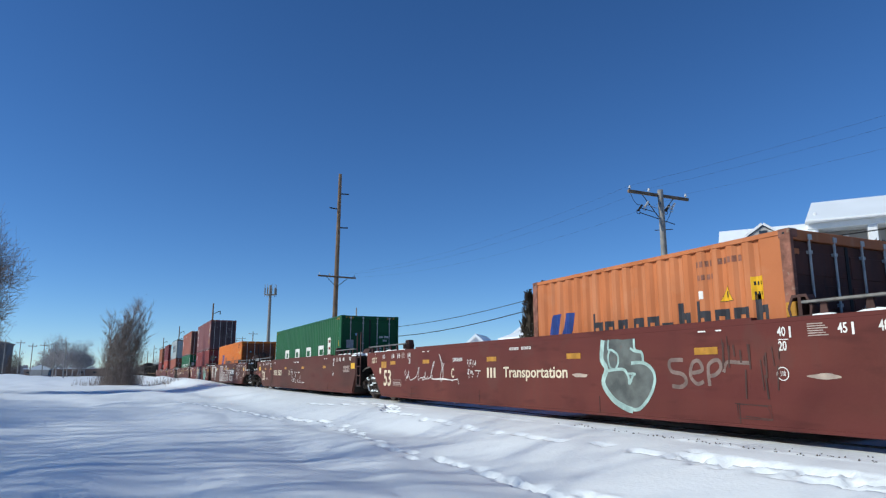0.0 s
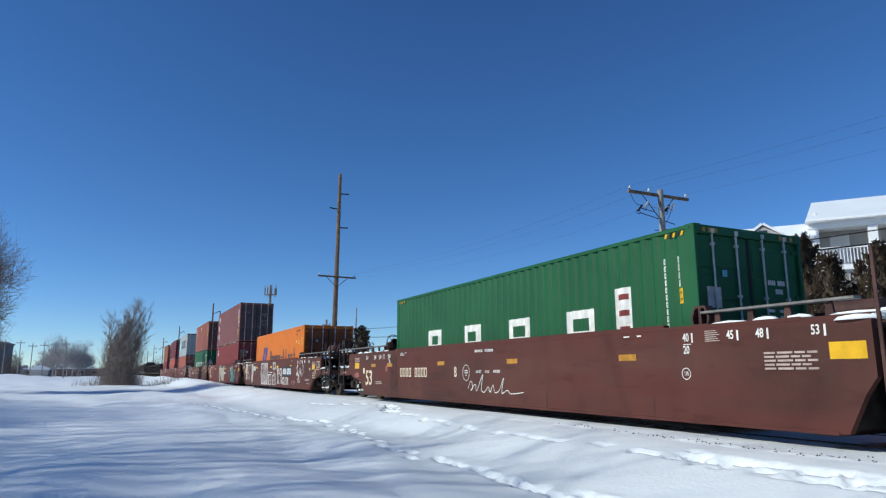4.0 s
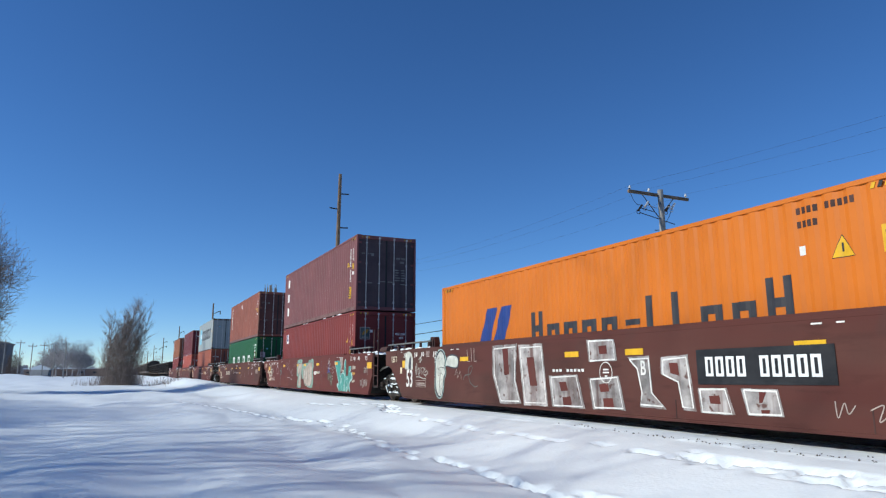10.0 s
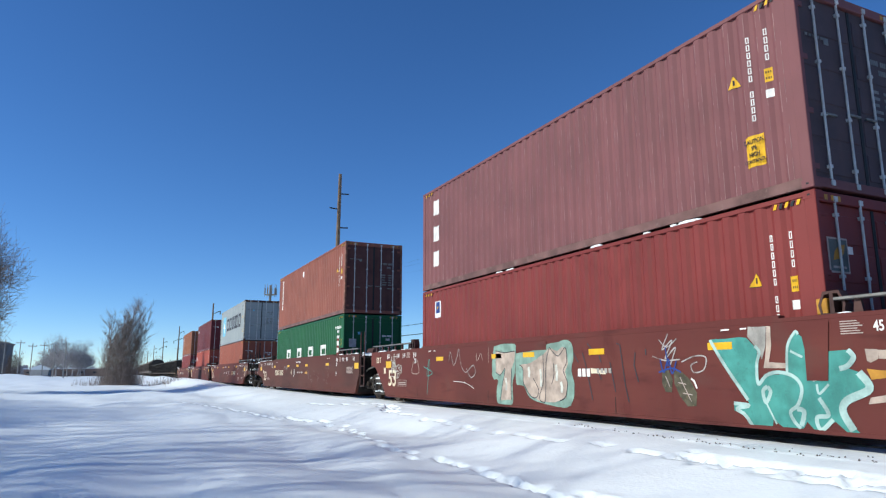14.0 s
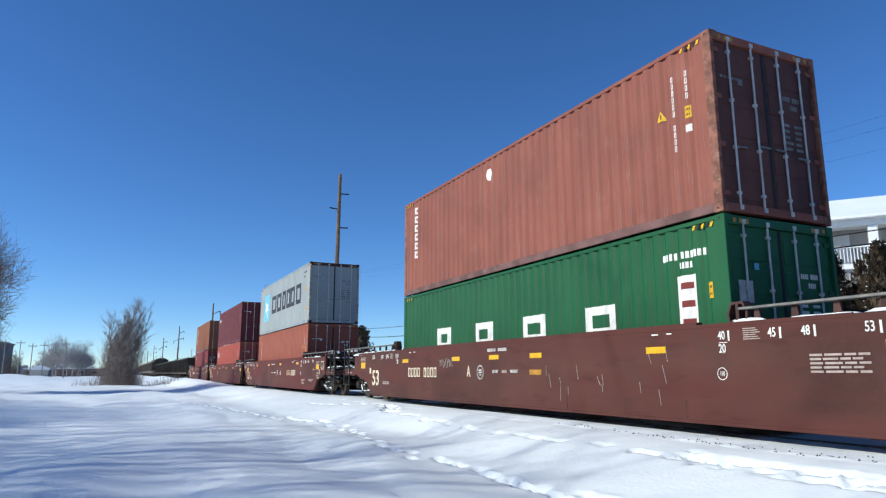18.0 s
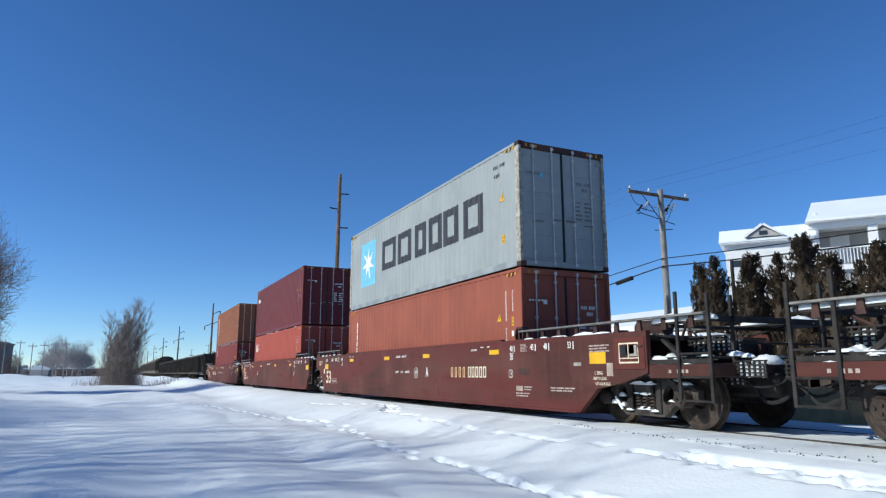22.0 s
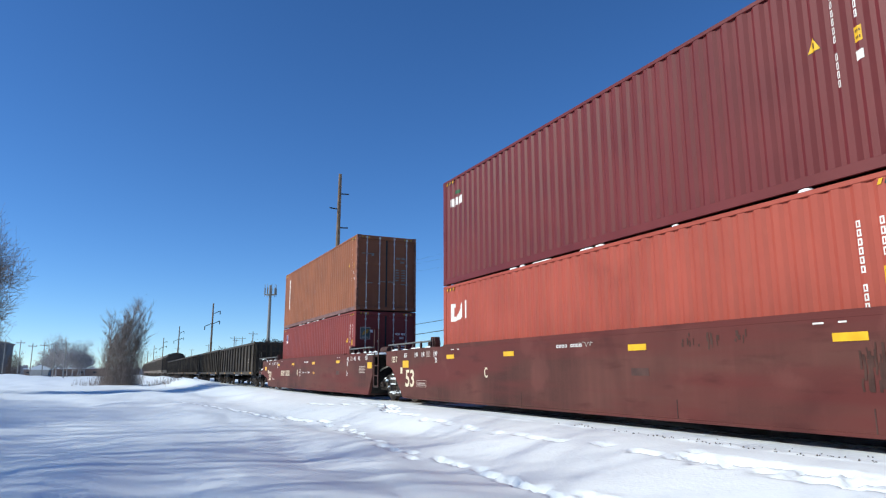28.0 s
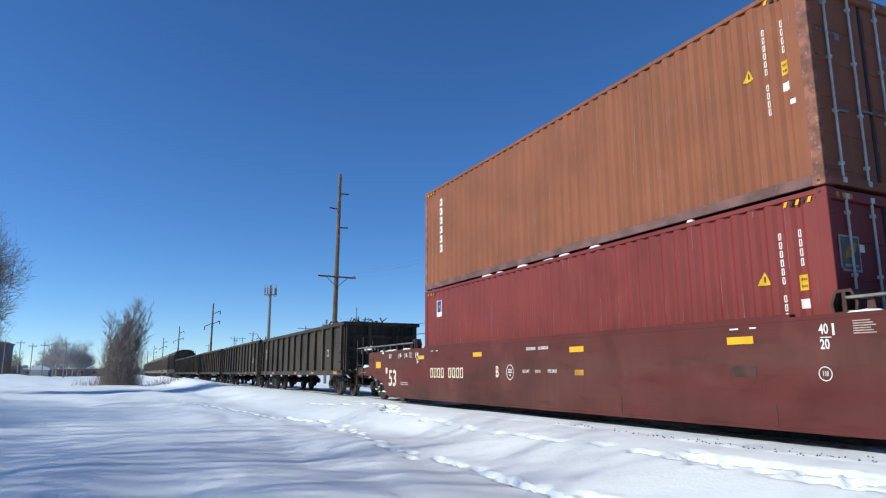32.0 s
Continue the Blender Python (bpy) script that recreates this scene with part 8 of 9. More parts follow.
def bare_tree(label, seed, height, kids=(7, 5, 5, 4), name="bare_tree", spread=0.5, category="tree", group="bare trees", fine=0.007):
    rnd = random.Random(seed)
    bark, twig = ([], []), ([], [])
    ob = thing(name, None, label, category, group)
    grow(rnd, bark, twig, Vector((0, 0, -0.3)), Vector((rnd.gauss(0, 0.06), rnd.gauss(0, 0.06), 1)), height * spread, height * 0.022, 0, len(kids), kids, 0.0, 0.16, 1.0, fine)
    a = mesh_of("trunk", *bark, "bark", ob, True)
    b = mesh_of("crown", *twig, "twig", ob)
    tagged(b, "bare grey-brown branches and twigs")
    return ob


def at_ground(x, y, turn=0.0, s=1.0, sink=0.05):
    return pose(x, y, ground_z(x, y) - sink, 0, 0, turn)


edge = bare_tree("tall bare tree with fine spreading twigs beside the field", 4, 12.6, (17, 11, 9, 6), fine=0.015)
edge.matrix_basis = at_ground(-55, -10.9, 0, 1, 0.9) @ Matrix.Diagonal((0.7, 0.62, 1.06, 1))
shade = bare_tree("tall bare tree standing out of view at the field's edge", 9, 19.5, (11, 7, 6, 4), fine=0.016)
shade.matrix_basis = at_ground(-34, -30, 20)
for x, y, a in ((-27.0, -30.0, 80), (-21.0, -28.0, 140), (-15.0, -26.5, 310), (-11.5, -30.5, 255), (-44.0, -36.0, 200),
                # trees from here on are unseen, added to cut bounce onto the door ends
                (-5.0, -36, 35), (2.0, -38, 170), (9.0, -37, 300), (16.0, -39, 95), (24.0, -37, 220), (33.0, -38, 130), (43.0, -37, 20), (54.0, -39, 275)):
    copy_thing(shade, at_ground(x, y, a))


def thicket(label, seed, width, body, top, leaning=0.3, limbs=11, mat="twig", twigs=6400):
    """A clump: a thick haze of fine twigs below, thin limbs that fan out above it."""
    rnd = random.Random(seed)
    ob = thing("bush", None, label, "bush")
    limb, twig = ([], []), ([], [])
    for k in range(limbs):
        a, r = rnd.uniform(0, 6.283), width * 0.34 * rnd.random() ** 0.5
        tall, drift = top * rnd.uniform(0.72, 0.98), leaning * rnd.uniform(-1.5, 6.0)
        pts = [Vector((r * math.cos(a) + rnd.gauss(0, 0.08), r * math.sin(a) + drift * u * u + rnd.gauss(0, 0.08), tall * u - 0.2)) for u in (0, 0.25, 0.5, 0.75, 1)]
        tube(*limb, pts, [0.06, 0.05, 0.04, 0.028, 0.012], 5)
        for m in range(18):
            u = rnd.uniform(0.4, 0.98)
            i = min(int(u * 4), 3)
            p = pts[i].lerp(pts[i + 1], u * 4 - i)
            d = Vector((rnd.gauss(0, 0.5), rnd.gauss(0.12, 0.55), 0.9)).normalized()
            long = rnd.uniform(0.8, 1.7) * (1.25 - u * 0.6)
            q = p + d * long * 0.5
            e = q + (d + Vector((rnd.gauss(0, 0.3), rnd.gauss(0, 0.3), 0.25))).normalized() * long * 0.6
            tube(*twig, [p, q, e], [0.020, 0.014, 0.006], 3)
            for n in range(9):
                o = p.lerp(q, rnd.uniform(0.3, 1)) if n < 4 else q.lerp(e, rnd.random())
                w = (d + Vector((rnd.gauss(0, 0.55), rnd.gauss(0, 0.55), 0.1))).normalized()
                tube(*twig, [o, o + w * 0.3, o + (w + Vector((rnd.gauss(0, 0.3), rnd.gauss(0, 0.3), 0.2))) * rnd.uniform(0.4, 0.7)], [0.009, 0.007, 0.004], 3)
    for k in range(twigs):
        u = 1 - (1 - rnd.random()) ** 0.5
        z = top * 0.74 * u
        half = width / 2 * (1 - 0.12 * u) * (1 - u ** 4) ** 0.5
        a = rnd.uniform(0, 6.283)
        r = half * rnd.random() ** 0.5 * rnd.uniform(0.65, 1.2)
        p = Vector((r * math.cos(a), r * math.sin(a) + 0.8 * leaning * u * u * 3, z - 0.2))
        d = Vector((rnd.gauss(0, 0.3), rnd.gauss(0, 0.3) + 0.06, 1)).normalized()
        q = p + d * rnd.uniform(0.3, 0.7)
        tube(*twig, [p, q, q + (d + Vector((rnd.gauss(0, 0.4), rnd.gauss(0, 0.4), 0))) * rnd.uniform(0.2, 0.5)], [0.009, 0.007, 0.003], 3)
    mesh_of("stem_tangle", *limb, mat, ob)
    tagged(mesh_of("crown", *twig, mat, ob), "dense haze of fine brown twigs")
    return ob


bush = thicket("large leafless brown bush standing in the snow field", 3, 4.2, 6.4, 9.4)
bush.matrix_basis = pose(-75, 0.0, ground_z(-75, 0.0) - 0.1)
far_tree = bare_tree("distant bare tree behind the road", 31, 15.0, (13, 9, 7, 4), fine=0.018)
# far trees take the haze-paled colour on trunk and crown
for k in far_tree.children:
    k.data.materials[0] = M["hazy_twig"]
CLUMP = [(-255, -20.8, 0.78), (-250, -18.6, 0.92), (-258, -17.0, 0.8), (-246, -15.2, 0.8), (-240, -13.6, 0.74), (-243, -12.3, 0.78), (-238, -11.2, 0.66), (-248, -10.2, 0.62), (-262, -22.5, 0.6), (-300, 2, 0.6), (-330, 14, 0.6)]
for i, (x, y, k) in enumerate(CLUMP):
    m = pose(x, y, -0.6, 0, 0, 67 * i)
    ob = far_tree if i == 0 else copy_thing(far_tree, m)
    ob.matrix_basis = m @ Matrix.Diagonal((k * 0.8, k * 0.8, k, 1))
shrub = thicket("big dark shrub beside a distant building", 13, 5.0, 6.6, 7.4, 0.0, 8, "bark", 2600)
shrub.matrix_basis = pose(-200, -24.6, -0.5)

# dry weeds that poke through the snow by the bush and the bank
rnd = random.Random(77)
wv, wf = [], []
for k in range(260):
    x, y = rnd.choice(((-74, -2.6), (-72, 3.2), (-70, 4.4), (-74, 1.0)))
    x, y = x + rnd.gauss(0, 1.6), y + rnd.gauss(0, 0.7)
    p = Vector((x, y, ground_z(x, y) - 0.05))
    tube(wv, wf, [p, p + Vector((rnd.gauss(0, 0.12), rnd.gauss(0, 0.15), rnd.uniform(0.3, 0.9)))], [0.014, 0.005], 3)
tagged(mesh_of("dry_weeds", wv, wf, "twig"), "dry brown weed stalks poking through snow", "weeds", kind="stuff")


# ---- evergreens in a hedge row ----
def evergreen_mesh(seed, height=5.5, radius=0.62):
    """Many upright plumes of scale leaves round a dark core, with gaps between them."""
    rnd = random.Random(seed)
    v, f = [], []

    def shell(u):
        return radius * min(1.0, 0.70 + 1.1 * u) * (1 - u ** 3.0) ** 0.8
    for k in range(270):
        u = rnd.random() ** 0.9 * 0.95
        a = rnd.uniform(0, 6.283)
        r0 = shell(u) * rnd.uniform(0.72, 1.16)
        foot = Vector((r0 * math.cos(a), r0 * math.sin(a), height * u))
        tall, fat = rnd.uniform(0.2, 0.42), rnd.uniform(0.09, 0.17)
        lean = Vector((math.cos(a), math.sin(a), 0)) * rnd.uniform(-0.12, 0.22)
        for j in range(44):
            t = rnd.random()
            b1 = rnd.uniform(0, 6.283)
            rr = fat * (1 - t) ** 0.6 * rnd.uniform(0.5, 1.1)
            c = foot + Vector((0, 0, tall * t)) + lean * t + Vector((rr * math.cos(b1), rr * math.sin(b1), 0))
            out = Vector((math.cos(b1) + math.cos(a), math.sin(b1) + math.sin(a), 0.5)).normalized()
            up = (Vector((0, 0, 1)) + out * rnd.uniform(0.1, 0.8)).normalized()
            side = up.cross(out)
            side = side.normalized() * rnd.uniform(0.011, 0.024) if side.length > 1e-4 else Vector((0.03, 0, 0))
            tip = up * rnd.uniform(0.05, 0.1)
            b = len(v)
            v += [c - side, c + side, c + tip + side * 0.4, c + tip * 0.8 - side * 0.9 + out * 0.02]
            f.append((b, b + 1, b + 2, b + 3))
    # dark core
    n, m = 10, 9
    b = len(v)
    for j in range(m):
        u = j / (m - 1)
        r = radius * 0.88 * min(1.0, 0.70 + 1.1 * u) * (1 - u ** 3.0) ** 0.8
        for i in range(n):
            v.append(Vector((r * math.cos(6.283 * i / n), r * math.sin(6.283 * i / n), 0.1 + u * height * 0.93)))
    for j in range(m - 1):
        for i in range(n):
            f.append((b + j * n + i, b + j * n + (i + 1) % n, b + (j + 1) * n + (i + 1) % n, b + (j + 1) * n + i))
    return v, f


def evergreen(seed):
    ob = thing("evergreen_tree", None, "dark columnar evergreen with flecks of snow", "evergreen tree", "evergreen hedge row")
    v, f = evergreen_mesh(seed)
    mesh_of("crown", v, f, "ever", ob)
    part("trunk", rod(B(), (0, 0, -0.4), (0, 0, 1.2), 0.09, 7, 0.07), "bark", ob)
    rnd = random.Random(seed + 5)
    sv, sf = [], []
    for k in range(130):
        u = rnd.random()
        a = rnd.uniform(0, 6.283)
        r = 0.66 * min(1.0, 0.72 + 0.9 * u) * (1 - u ** 3.2) ** 0.75 + 0.04
        c = Vector((r * math.cos(a), r * math.sin(a), 5.5 * (0.05 + 0.9 * u)))
        s = rnd.uniform(0.01, 0.038)
        b = len(sv)
        sv += [c + Vector((s, 0, 0)), c + Vector((-s * 0.6, s, 0)), c + Vector((-s * 0.6, -s, 0)), c + Vector((0, 0, s * 0.8))]
        sf += [(b, b + 1, b + 2), (b, b + 3, b + 1), (b + 1, b + 3, b + 2), (b + 2, b + 3, b)]
    tagged(mesh_of("snow_flecks", sv, sf, "snow_cap", ob), kind="stuff")
    return ob


kinds = [evergreen(s) for s in (1, 2, 3)]
HEDGE = [(-30.49, 5.52, 0.67), (-29.74, 5.6, 0.78), (-28.53, 5.7, 0.8), (-27.6, 5.5, 0.9), (-26.67, 4.74, 0.65), (-25.6, 5.43, 1.15), (-24.86, 4.5, 0.6),
         (-18.34, 5.23, 0.7), (-17.6, 5.29, 0.85), (-17.02, 4.12, 0.5), (-15.88, 5.21, 0.95), (-15.11, 5.01, 0.75), (-14.24, 5.59, 1.1), (-13.02, 4.72, 0.95),
         # the generated run past x = -9.4 is unseen, added to block low sky
         (-12.43, 4.35, 0.7), (-11.69, 4.83, 0.95), (-16.5, 3.1, 0.7), (-10.6, 4.6, 1.0), (-58.5, 5.3, 1.6), (-13.6, 3.4, 0.8)] + [(-9.4 + 1.15 * i, 4.4 + 0.5 * math.sin(i * 1.9), 0.95) for i in range(22)]
for i, (x, top, width) in enumerate(HEDGE):
    z = ground_z(x, 20.0)
    tall = top - z
    src = kinds[i % 3]
    m = pose(x, 20.0 + 0.35 * math.sin(i * 2.3), z, 0, 0, 57 * i)
    ob = src if i < 3 else copy_thing(src, m)
    wide = width / 0.98 * (1.22 if -31 < x < -24 else 1.0)
    ob.matrix_basis = m @ Matrix.Diagonal((wide, wide, tall / 5.7, 1))


# ---- poles and wires ----
def sagging(bm, p, q, sag, r, n=14):
    p, q = Vector(p), Vector(q)
    pts = [p.lerp(q, i / n) - Vector((0, 0, sag * 4 * (i / n) * (1 - i / n))) for i in range(n + 1)]
    v, f = [], []
    tube(v, f, pts, [r] * len(pts), 5)
    w = [bm.verts.new(c) for c in v]
    for q in f:
        bm.faces.new([w[i] for i in q])
    return bm


def wire(p, q, sag, r=0.012, name="cable", label="thin overhead wire between poles"):
    return tagged(link(name, sagging(B(), p, q, sag, r), "wire"), label, "cable", "overhead cables")


def insulator(parent, x, y, z, r=0.07):
    bm = rod(B(), (x, y, z), (x, y, z + 0.09), 0.02, 6)
    rod(bm, (x, y, z + 0.07), (x, y, z + 0.20), r, 8, r * 0.5)
    return part("insulator", bm, "insulator", parent)


def near_pole():
    x, y, top = -22.5, 22.2, 9.30
    ob = thing("utility_pole", pose(x, y, 0), "grey wooden utility pole with a wide crossarm", "utility pole", "utility poles")
    part("shaft", rod(B(), (0, 0, -0.7), (0, 0, top), 0.19, 14, 0.125), "pole_grey", ob, smooth=False)
    arm = part("crossarm", box(B(), -0.16, -0.05, -1.85, 1.85, 8.99, 9.13, 0.01), "pole", ob)
    bm = B()
    for s in (-1, 1):
        rod(bm, (-0.17, s * 0.95, 9.0), (-0.17, 0, 8.0), 0.022, 5)
    part("brace", bm, "steel_dark", ob)
    for yy in (-1.75, -0.6, 1.7):
        insulator(ob, -0.1, yy, 9.13)
    # switch gear on the near side of the arm
    for k, (yy, zz) in enumerate(((-1.15, 8.35), (-0.75, 8.55), (0.55, 8.5), (0.9, 8.65))):
        bm = rod(B(), (-0.15, yy - 0.12, zz - 0.15), (-0.15, yy + 0.12, zz + 0.15), 0.05, 8)
        rod(bm, (-0.15, yy, zz), (-0.05, yy * 0.3, zz - 0.15), 0.02, 5)
        ring(bm, (-0.15, yy - 0.12, zz - 0.2), 0.1, 0.018, "x", 12, 4)
        part("cutout", bm, "insulator" if k % 2 else "steel_dark", ob)
    bm = rod(B(), (-0.1, -1.2, 8.1), (-0.1, 0.9, 7.75), 0.02, 5)
    sagging(bm, (-0.15, -1.75, 9.2), (-0.15, -1.15, 8.5), 0.25, 0.012, 8)
    sagging(bm, (-0.15, 0.9, 8.7), (-0.15, 0.1, 7.6), 0.2, 0.012, 8)
    part("jumper_wires", bm, "wire", ob)
    part("conduit", rod(B(), (0.1, -0.17, -0.5), (0.1, -0.15, 4.3), 0.05, 8), "galvanized", ob)
    bm = rod(B(), (-0.3, -0.2, 7.4), (0.3, 0.35, 7.38), 0.02, 5)
    part("bracket", bm, "steel_dark", ob)
    return ob


near_pole()


def tall_pole(x, y, top, label, arms, lower=None, r=0.2):
    ob = thing("utility_pole", pose(x, y, 0), label, "utility pole", "utility poles")
    part("shaft", rod(B(), (0, 0, -0.8), (0, 0, top), r * 1.25, 12, r * 0.7), "pole", ob)
    for z, s, d in arms:
        part("standoff_arm", rod(B(), (0, 0, z), (0, s * d, z + 0.06), 0.06, 6), "steel_dark", ob)
    if lower:
        z, half = lower
        part("crossarm", box(B(), 0.12, 0.24, -half, half, z - 0.06, z + 0.07), "pole", ob)
        bm = B()
        for s in (-1, 1):
            rod(bm, (0.2, s * half * 0.6, z), (0.2, 0, z - 0.9), 0.025, 5)
        part("brace", bm, "steel_dark", ob)
        for yy in (-half * 0.92, -half * 0.4, half * 0.92):
            insulator(ob, 0.18, yy, z + 0.06, 0.06)
    return ob


tall = tall_pole(-54.4, 16.0, 18.15, "tall brown wooden power pole with short stand-off arms", ((16.35, 1, 0.85), (14.95, -1, 0.85), (13.3, 1, 0.85)), (8.95, 1.65))
tall.matrix_basis = pose(-54.4, 16.0, 0) @ pose(0, 0, 0, -0.6, 0, 0)
for x, top in ((-140.2, 14.8), (-226, 15.5), (-312, 16.0), (-400, 16.0), (-490, 16)):
    ob = tall_pole(x, 16.0, top, "brown wooden power pole with offset arms", (), None)
    for z, s in ((top - 2.2, 1), (top - 4.0, -1), (top - 4.2, 1)):
        part("standoff_arm", rod(B(), (0, 0, z), (0, s * 1.4, z + 0.7 * s), 0.07, 6), "steel_dark", ob)
        part("insulator", rod(B(), (0, s * 1.4, z + 0.7 * s), (0, s * 1.4, z + 0.7 * s - 0.7), 0.09, 6), "steel_dark", ob)


# grey wood by default, paler than the tall poles' to stand in for haze
def plain_pole(x, y, top, half=1.2, label="wooden power pole with a crossarm far off", r=0.2, wood="pole_grey"):
    ob = thing("utility_pole", pose(x, y, 0), label, "utility pole", "utility poles")
    part("shaft", rod(B(), (0, 0, -0.8), (0, 0, top), r, 8, r * 0.65), wood, ob)
    part("crossarm", box(B(), -0.08, 0.08, -half, half, top - 0.75, top - 0.6), wood, ob)
    for s in (-0.9, 0.0, 0.9):
        part("insulator", rod(B(), (0, s * half, top - 0.6), (0, s * half, top - 0.4), 0.07, 5), "insulator", ob)
    return ob


for x, y, top, half in ((-160, 40.0, 12.2, 2.0), (-121.2, 40.0, 13.2, 0.05), (-200, 34.4, 12.9, 1.3), (-250, 36.5, 14.0, 1.4), (-280, 44, 15.5, 1.4), (-330, 49, 17, 1.6),
                        (-360, 40, 15.5, 1.5), (-450, 40, 16, 1.5), (-400, 28, 15, 1.4)):
    plain_pole(x, y, top, half)
for y, top in ((-23.8, 8.5), (-20.85, 8.4), (-18.46, 7.7), (-16.13, 7.9), (-13.91, 8.2), (-11.75, 8.3)):
    plain_pole(-178, y, top, 0.85, "wooden street pole with a short crossarm", 0.12)

# wires
for dy, z2 in ((-1.75, 9.0), (-0.6, 9.05), (1.7, 9.0)):
    wire((-22.6, 22.2 + dy, 9.32), (-54.3, 16.0 + dy * 0.85, z2), 0.9, 0.003)
    wire((-22.6, 22.2 + dy, 9.32), (18, 24.0 + dy, 9.6), 0.8, 0.003)
wire((-22.45, 22.0, 6.0), (-78, 22.0, 6.4), 1.35, 0.022, "cable", "black communication cable strung from the pole")
wire((-22.45, 22.0, 5.64), (-78, 22.0, 5.7), 1.65, 0.030, "cable", "thick black communication cable strung from the pole")
wire((-22.45, 22.0, 6.0), (22, 22.0, 6.6), 1.0, 0.022, "cable", "black communication cable strung from the pole")
wire((-22.45, 22.0, 5.64), (22, 22.0, 5.6), 0.9, 0.030, "cable", "thick black communication cable strung from the pole")
plain_pole(-78, 22.0, 7.2, 0.5, "short wooden pole that carries cables")
bm = rod(B(), (-25.6, 22.0, 5.24), (-24.5, 22.0, 5.37), 0.11, 8)
tagged(link("splice_case", bm, "black"), "black cable splice case hanging from cable", "splice case")


bm = rod(B(), (-17.8, 20.95, -0.5), (-17.75, 20.95, 5.16), 0.075, 10, 0.065)
tagged(link("post", bm, "steel_dark"), "dark slender steel post beside the hedge", "post")


def cell_tower():
    ob = thing("cell_tower", pose(-247, 48, 0), "slender grey cell tower with antenna panels", "cell tower")
    part("mast", rod(B(), (0, 0, -1), (0, 0, 33.0), 0.75, 12, 0.45), "galvanized", ob)
    part("platform", rod(B(), (0, 0, 29.3), (0, 0, 29.6), 1.8, 12), "galvanized", ob)
    for k in range(9):
        a = 6.283 * k / 9
        c = (2.1 * math.cos(a), 2.1 * math.sin(a))
        part("antenna", box(B(), c[0] - 0.2, c[0] + 0.2, c[1] - 0.2, c[1] + 0.2, 29.4, 31.9, 0.05), "galvanized", ob)
        part("antenna_pipe", rod(B(), (c[0], c[1], 28.8), (c[0], c[1], 33.2), 0.09, 5), "galvanized", ob)
    return ob


cell_tower()


# ---- the white house behind the hedge ----
HOUSE = Matrix.Translation((-25.32, 29.0, 0)) @ Matrix.Rotation(math.atan2(0.6, 0.8), 4, "Z") @ Matrix.Translation((0.08, 0.4, 0))


def house():
    """Local x runs along the front, local -y faces the track."""
    ob = thing("house", HOUSE, "white house with snow-covered roofs and a columned porch", "house")
    part("wall", box(B(), 0.2, 4.5, 0.05, 7, -0.6, 7.85), "siding", ob, "white clapboard wall")
    for i in range(16):
        z = 4.6 + i * 0.2
        part("clapboard", prism(B(), [(0.19, z), (4.44, z), (4.44, z + 0.19), (0.19, z + 0.19)], 0.022 if i % 2 else 0.02, 0.06), "siding", ob)
    part("eave", box(B(), -0.05, 4.5, -0.35, 7.2, 7.72, 7.9, 0.02), "trim", ob)
    bm = B()
    v = [bm.verts.new(c) for c in ((-0.08, -0.38, 7.88), (4.6, -0.38, 7.88), (4.6, 0.6, 8.66), (-0.08, 0.6, 8.66), (-0.08, 7.2, 8.66), (4.6, 7.2, 8.66), (-0.08, 7.2, 7.88), (4.6, 7.2, 7.88), (-0.08, -0.38, 7.8), (4.6, -0.38, 7.8))]
    for q in ((0, 1, 2, 3), (3, 2, 5, 4), (0, 3, 4, 6), (2, 1, 7, 5), (8, 9, 1, 0)):
        bm.faces.new([v[i] for i in q])
    part("roof", bm, "snow_cap", ob, "roof under thick smooth snow")
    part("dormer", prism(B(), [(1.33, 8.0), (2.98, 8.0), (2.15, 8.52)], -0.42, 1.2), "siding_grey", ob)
    for a, b in (((1.25, 7.98), (2.15, 8.60)), ((3.05, 7.98), (2.15, 8.60))):
        d = Vector((b[0] - a[0], b[1] - a[1])).normalized()
        nrm = Vector((-d.y, d.x)) * (1 if a[0] < b[0] else -1)
        o = [a, b, (b[0] + nrm.x * 0.1, b[1] + nrm.y * 0.1 + 0.03), (a[0] + nrm.x * 0.1, a[1] + nrm.y * 0.1)]
        part("dormer_rake", prism(B(), o, -0.52, 1.3), "trim", ob)
    part("dormer_window", box(B(), 1.95, 2.35, -0.45, -0.40, 8.08, 8.3), "glass", ob)
    part("window", box(B(), 0.55, 1.45, 0.0, 0.1, 6.5, 6.86), "glass", ob)
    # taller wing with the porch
    # the porch's shade is put into this wall's grey
    part("wall", box(B(), 4.4, 14.0, 1.7, 9, -0.6, 8.3), "siding_grey", ob, "recessed wall coloured grey-beige for the porch's shade")
    for x0 in (4.31, 6.9, 9.6, 12.4):
        part("column", box(B(), x0, x0 + 0.42, -0.05, 0.35, 6.2, 8.25, 0.02), "trim", ob, "square white porch column")
        part("pier", box(B(), x0 - 0.08, x0 + 0.52, -0.1, 0.45, -0.6, 6.25, 0.02), "siding", ob)
    part("porch_floor", box(B(), 4.25, 14, -0.15, 1.75, 6.0, 6.25), "trim", ob)
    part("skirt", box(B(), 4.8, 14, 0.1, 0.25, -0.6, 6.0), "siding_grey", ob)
    part("porch_beam", box(B(), 4.24, 14.1, -0.12, 0.42, 8.2, 8.5, 0.02), "trim", ob)
    part("ceiling_panel", box(B(), 4.3, 14, 0.42, 1.75, 8.3, 8.4), "siding", ob)
    part("rail", box(B(), 4.74, 14, 0.02, 0.14, 7.1, 7.2), "trim", ob)
    for i in range(60):
        x = 4.85 + i * 0.15
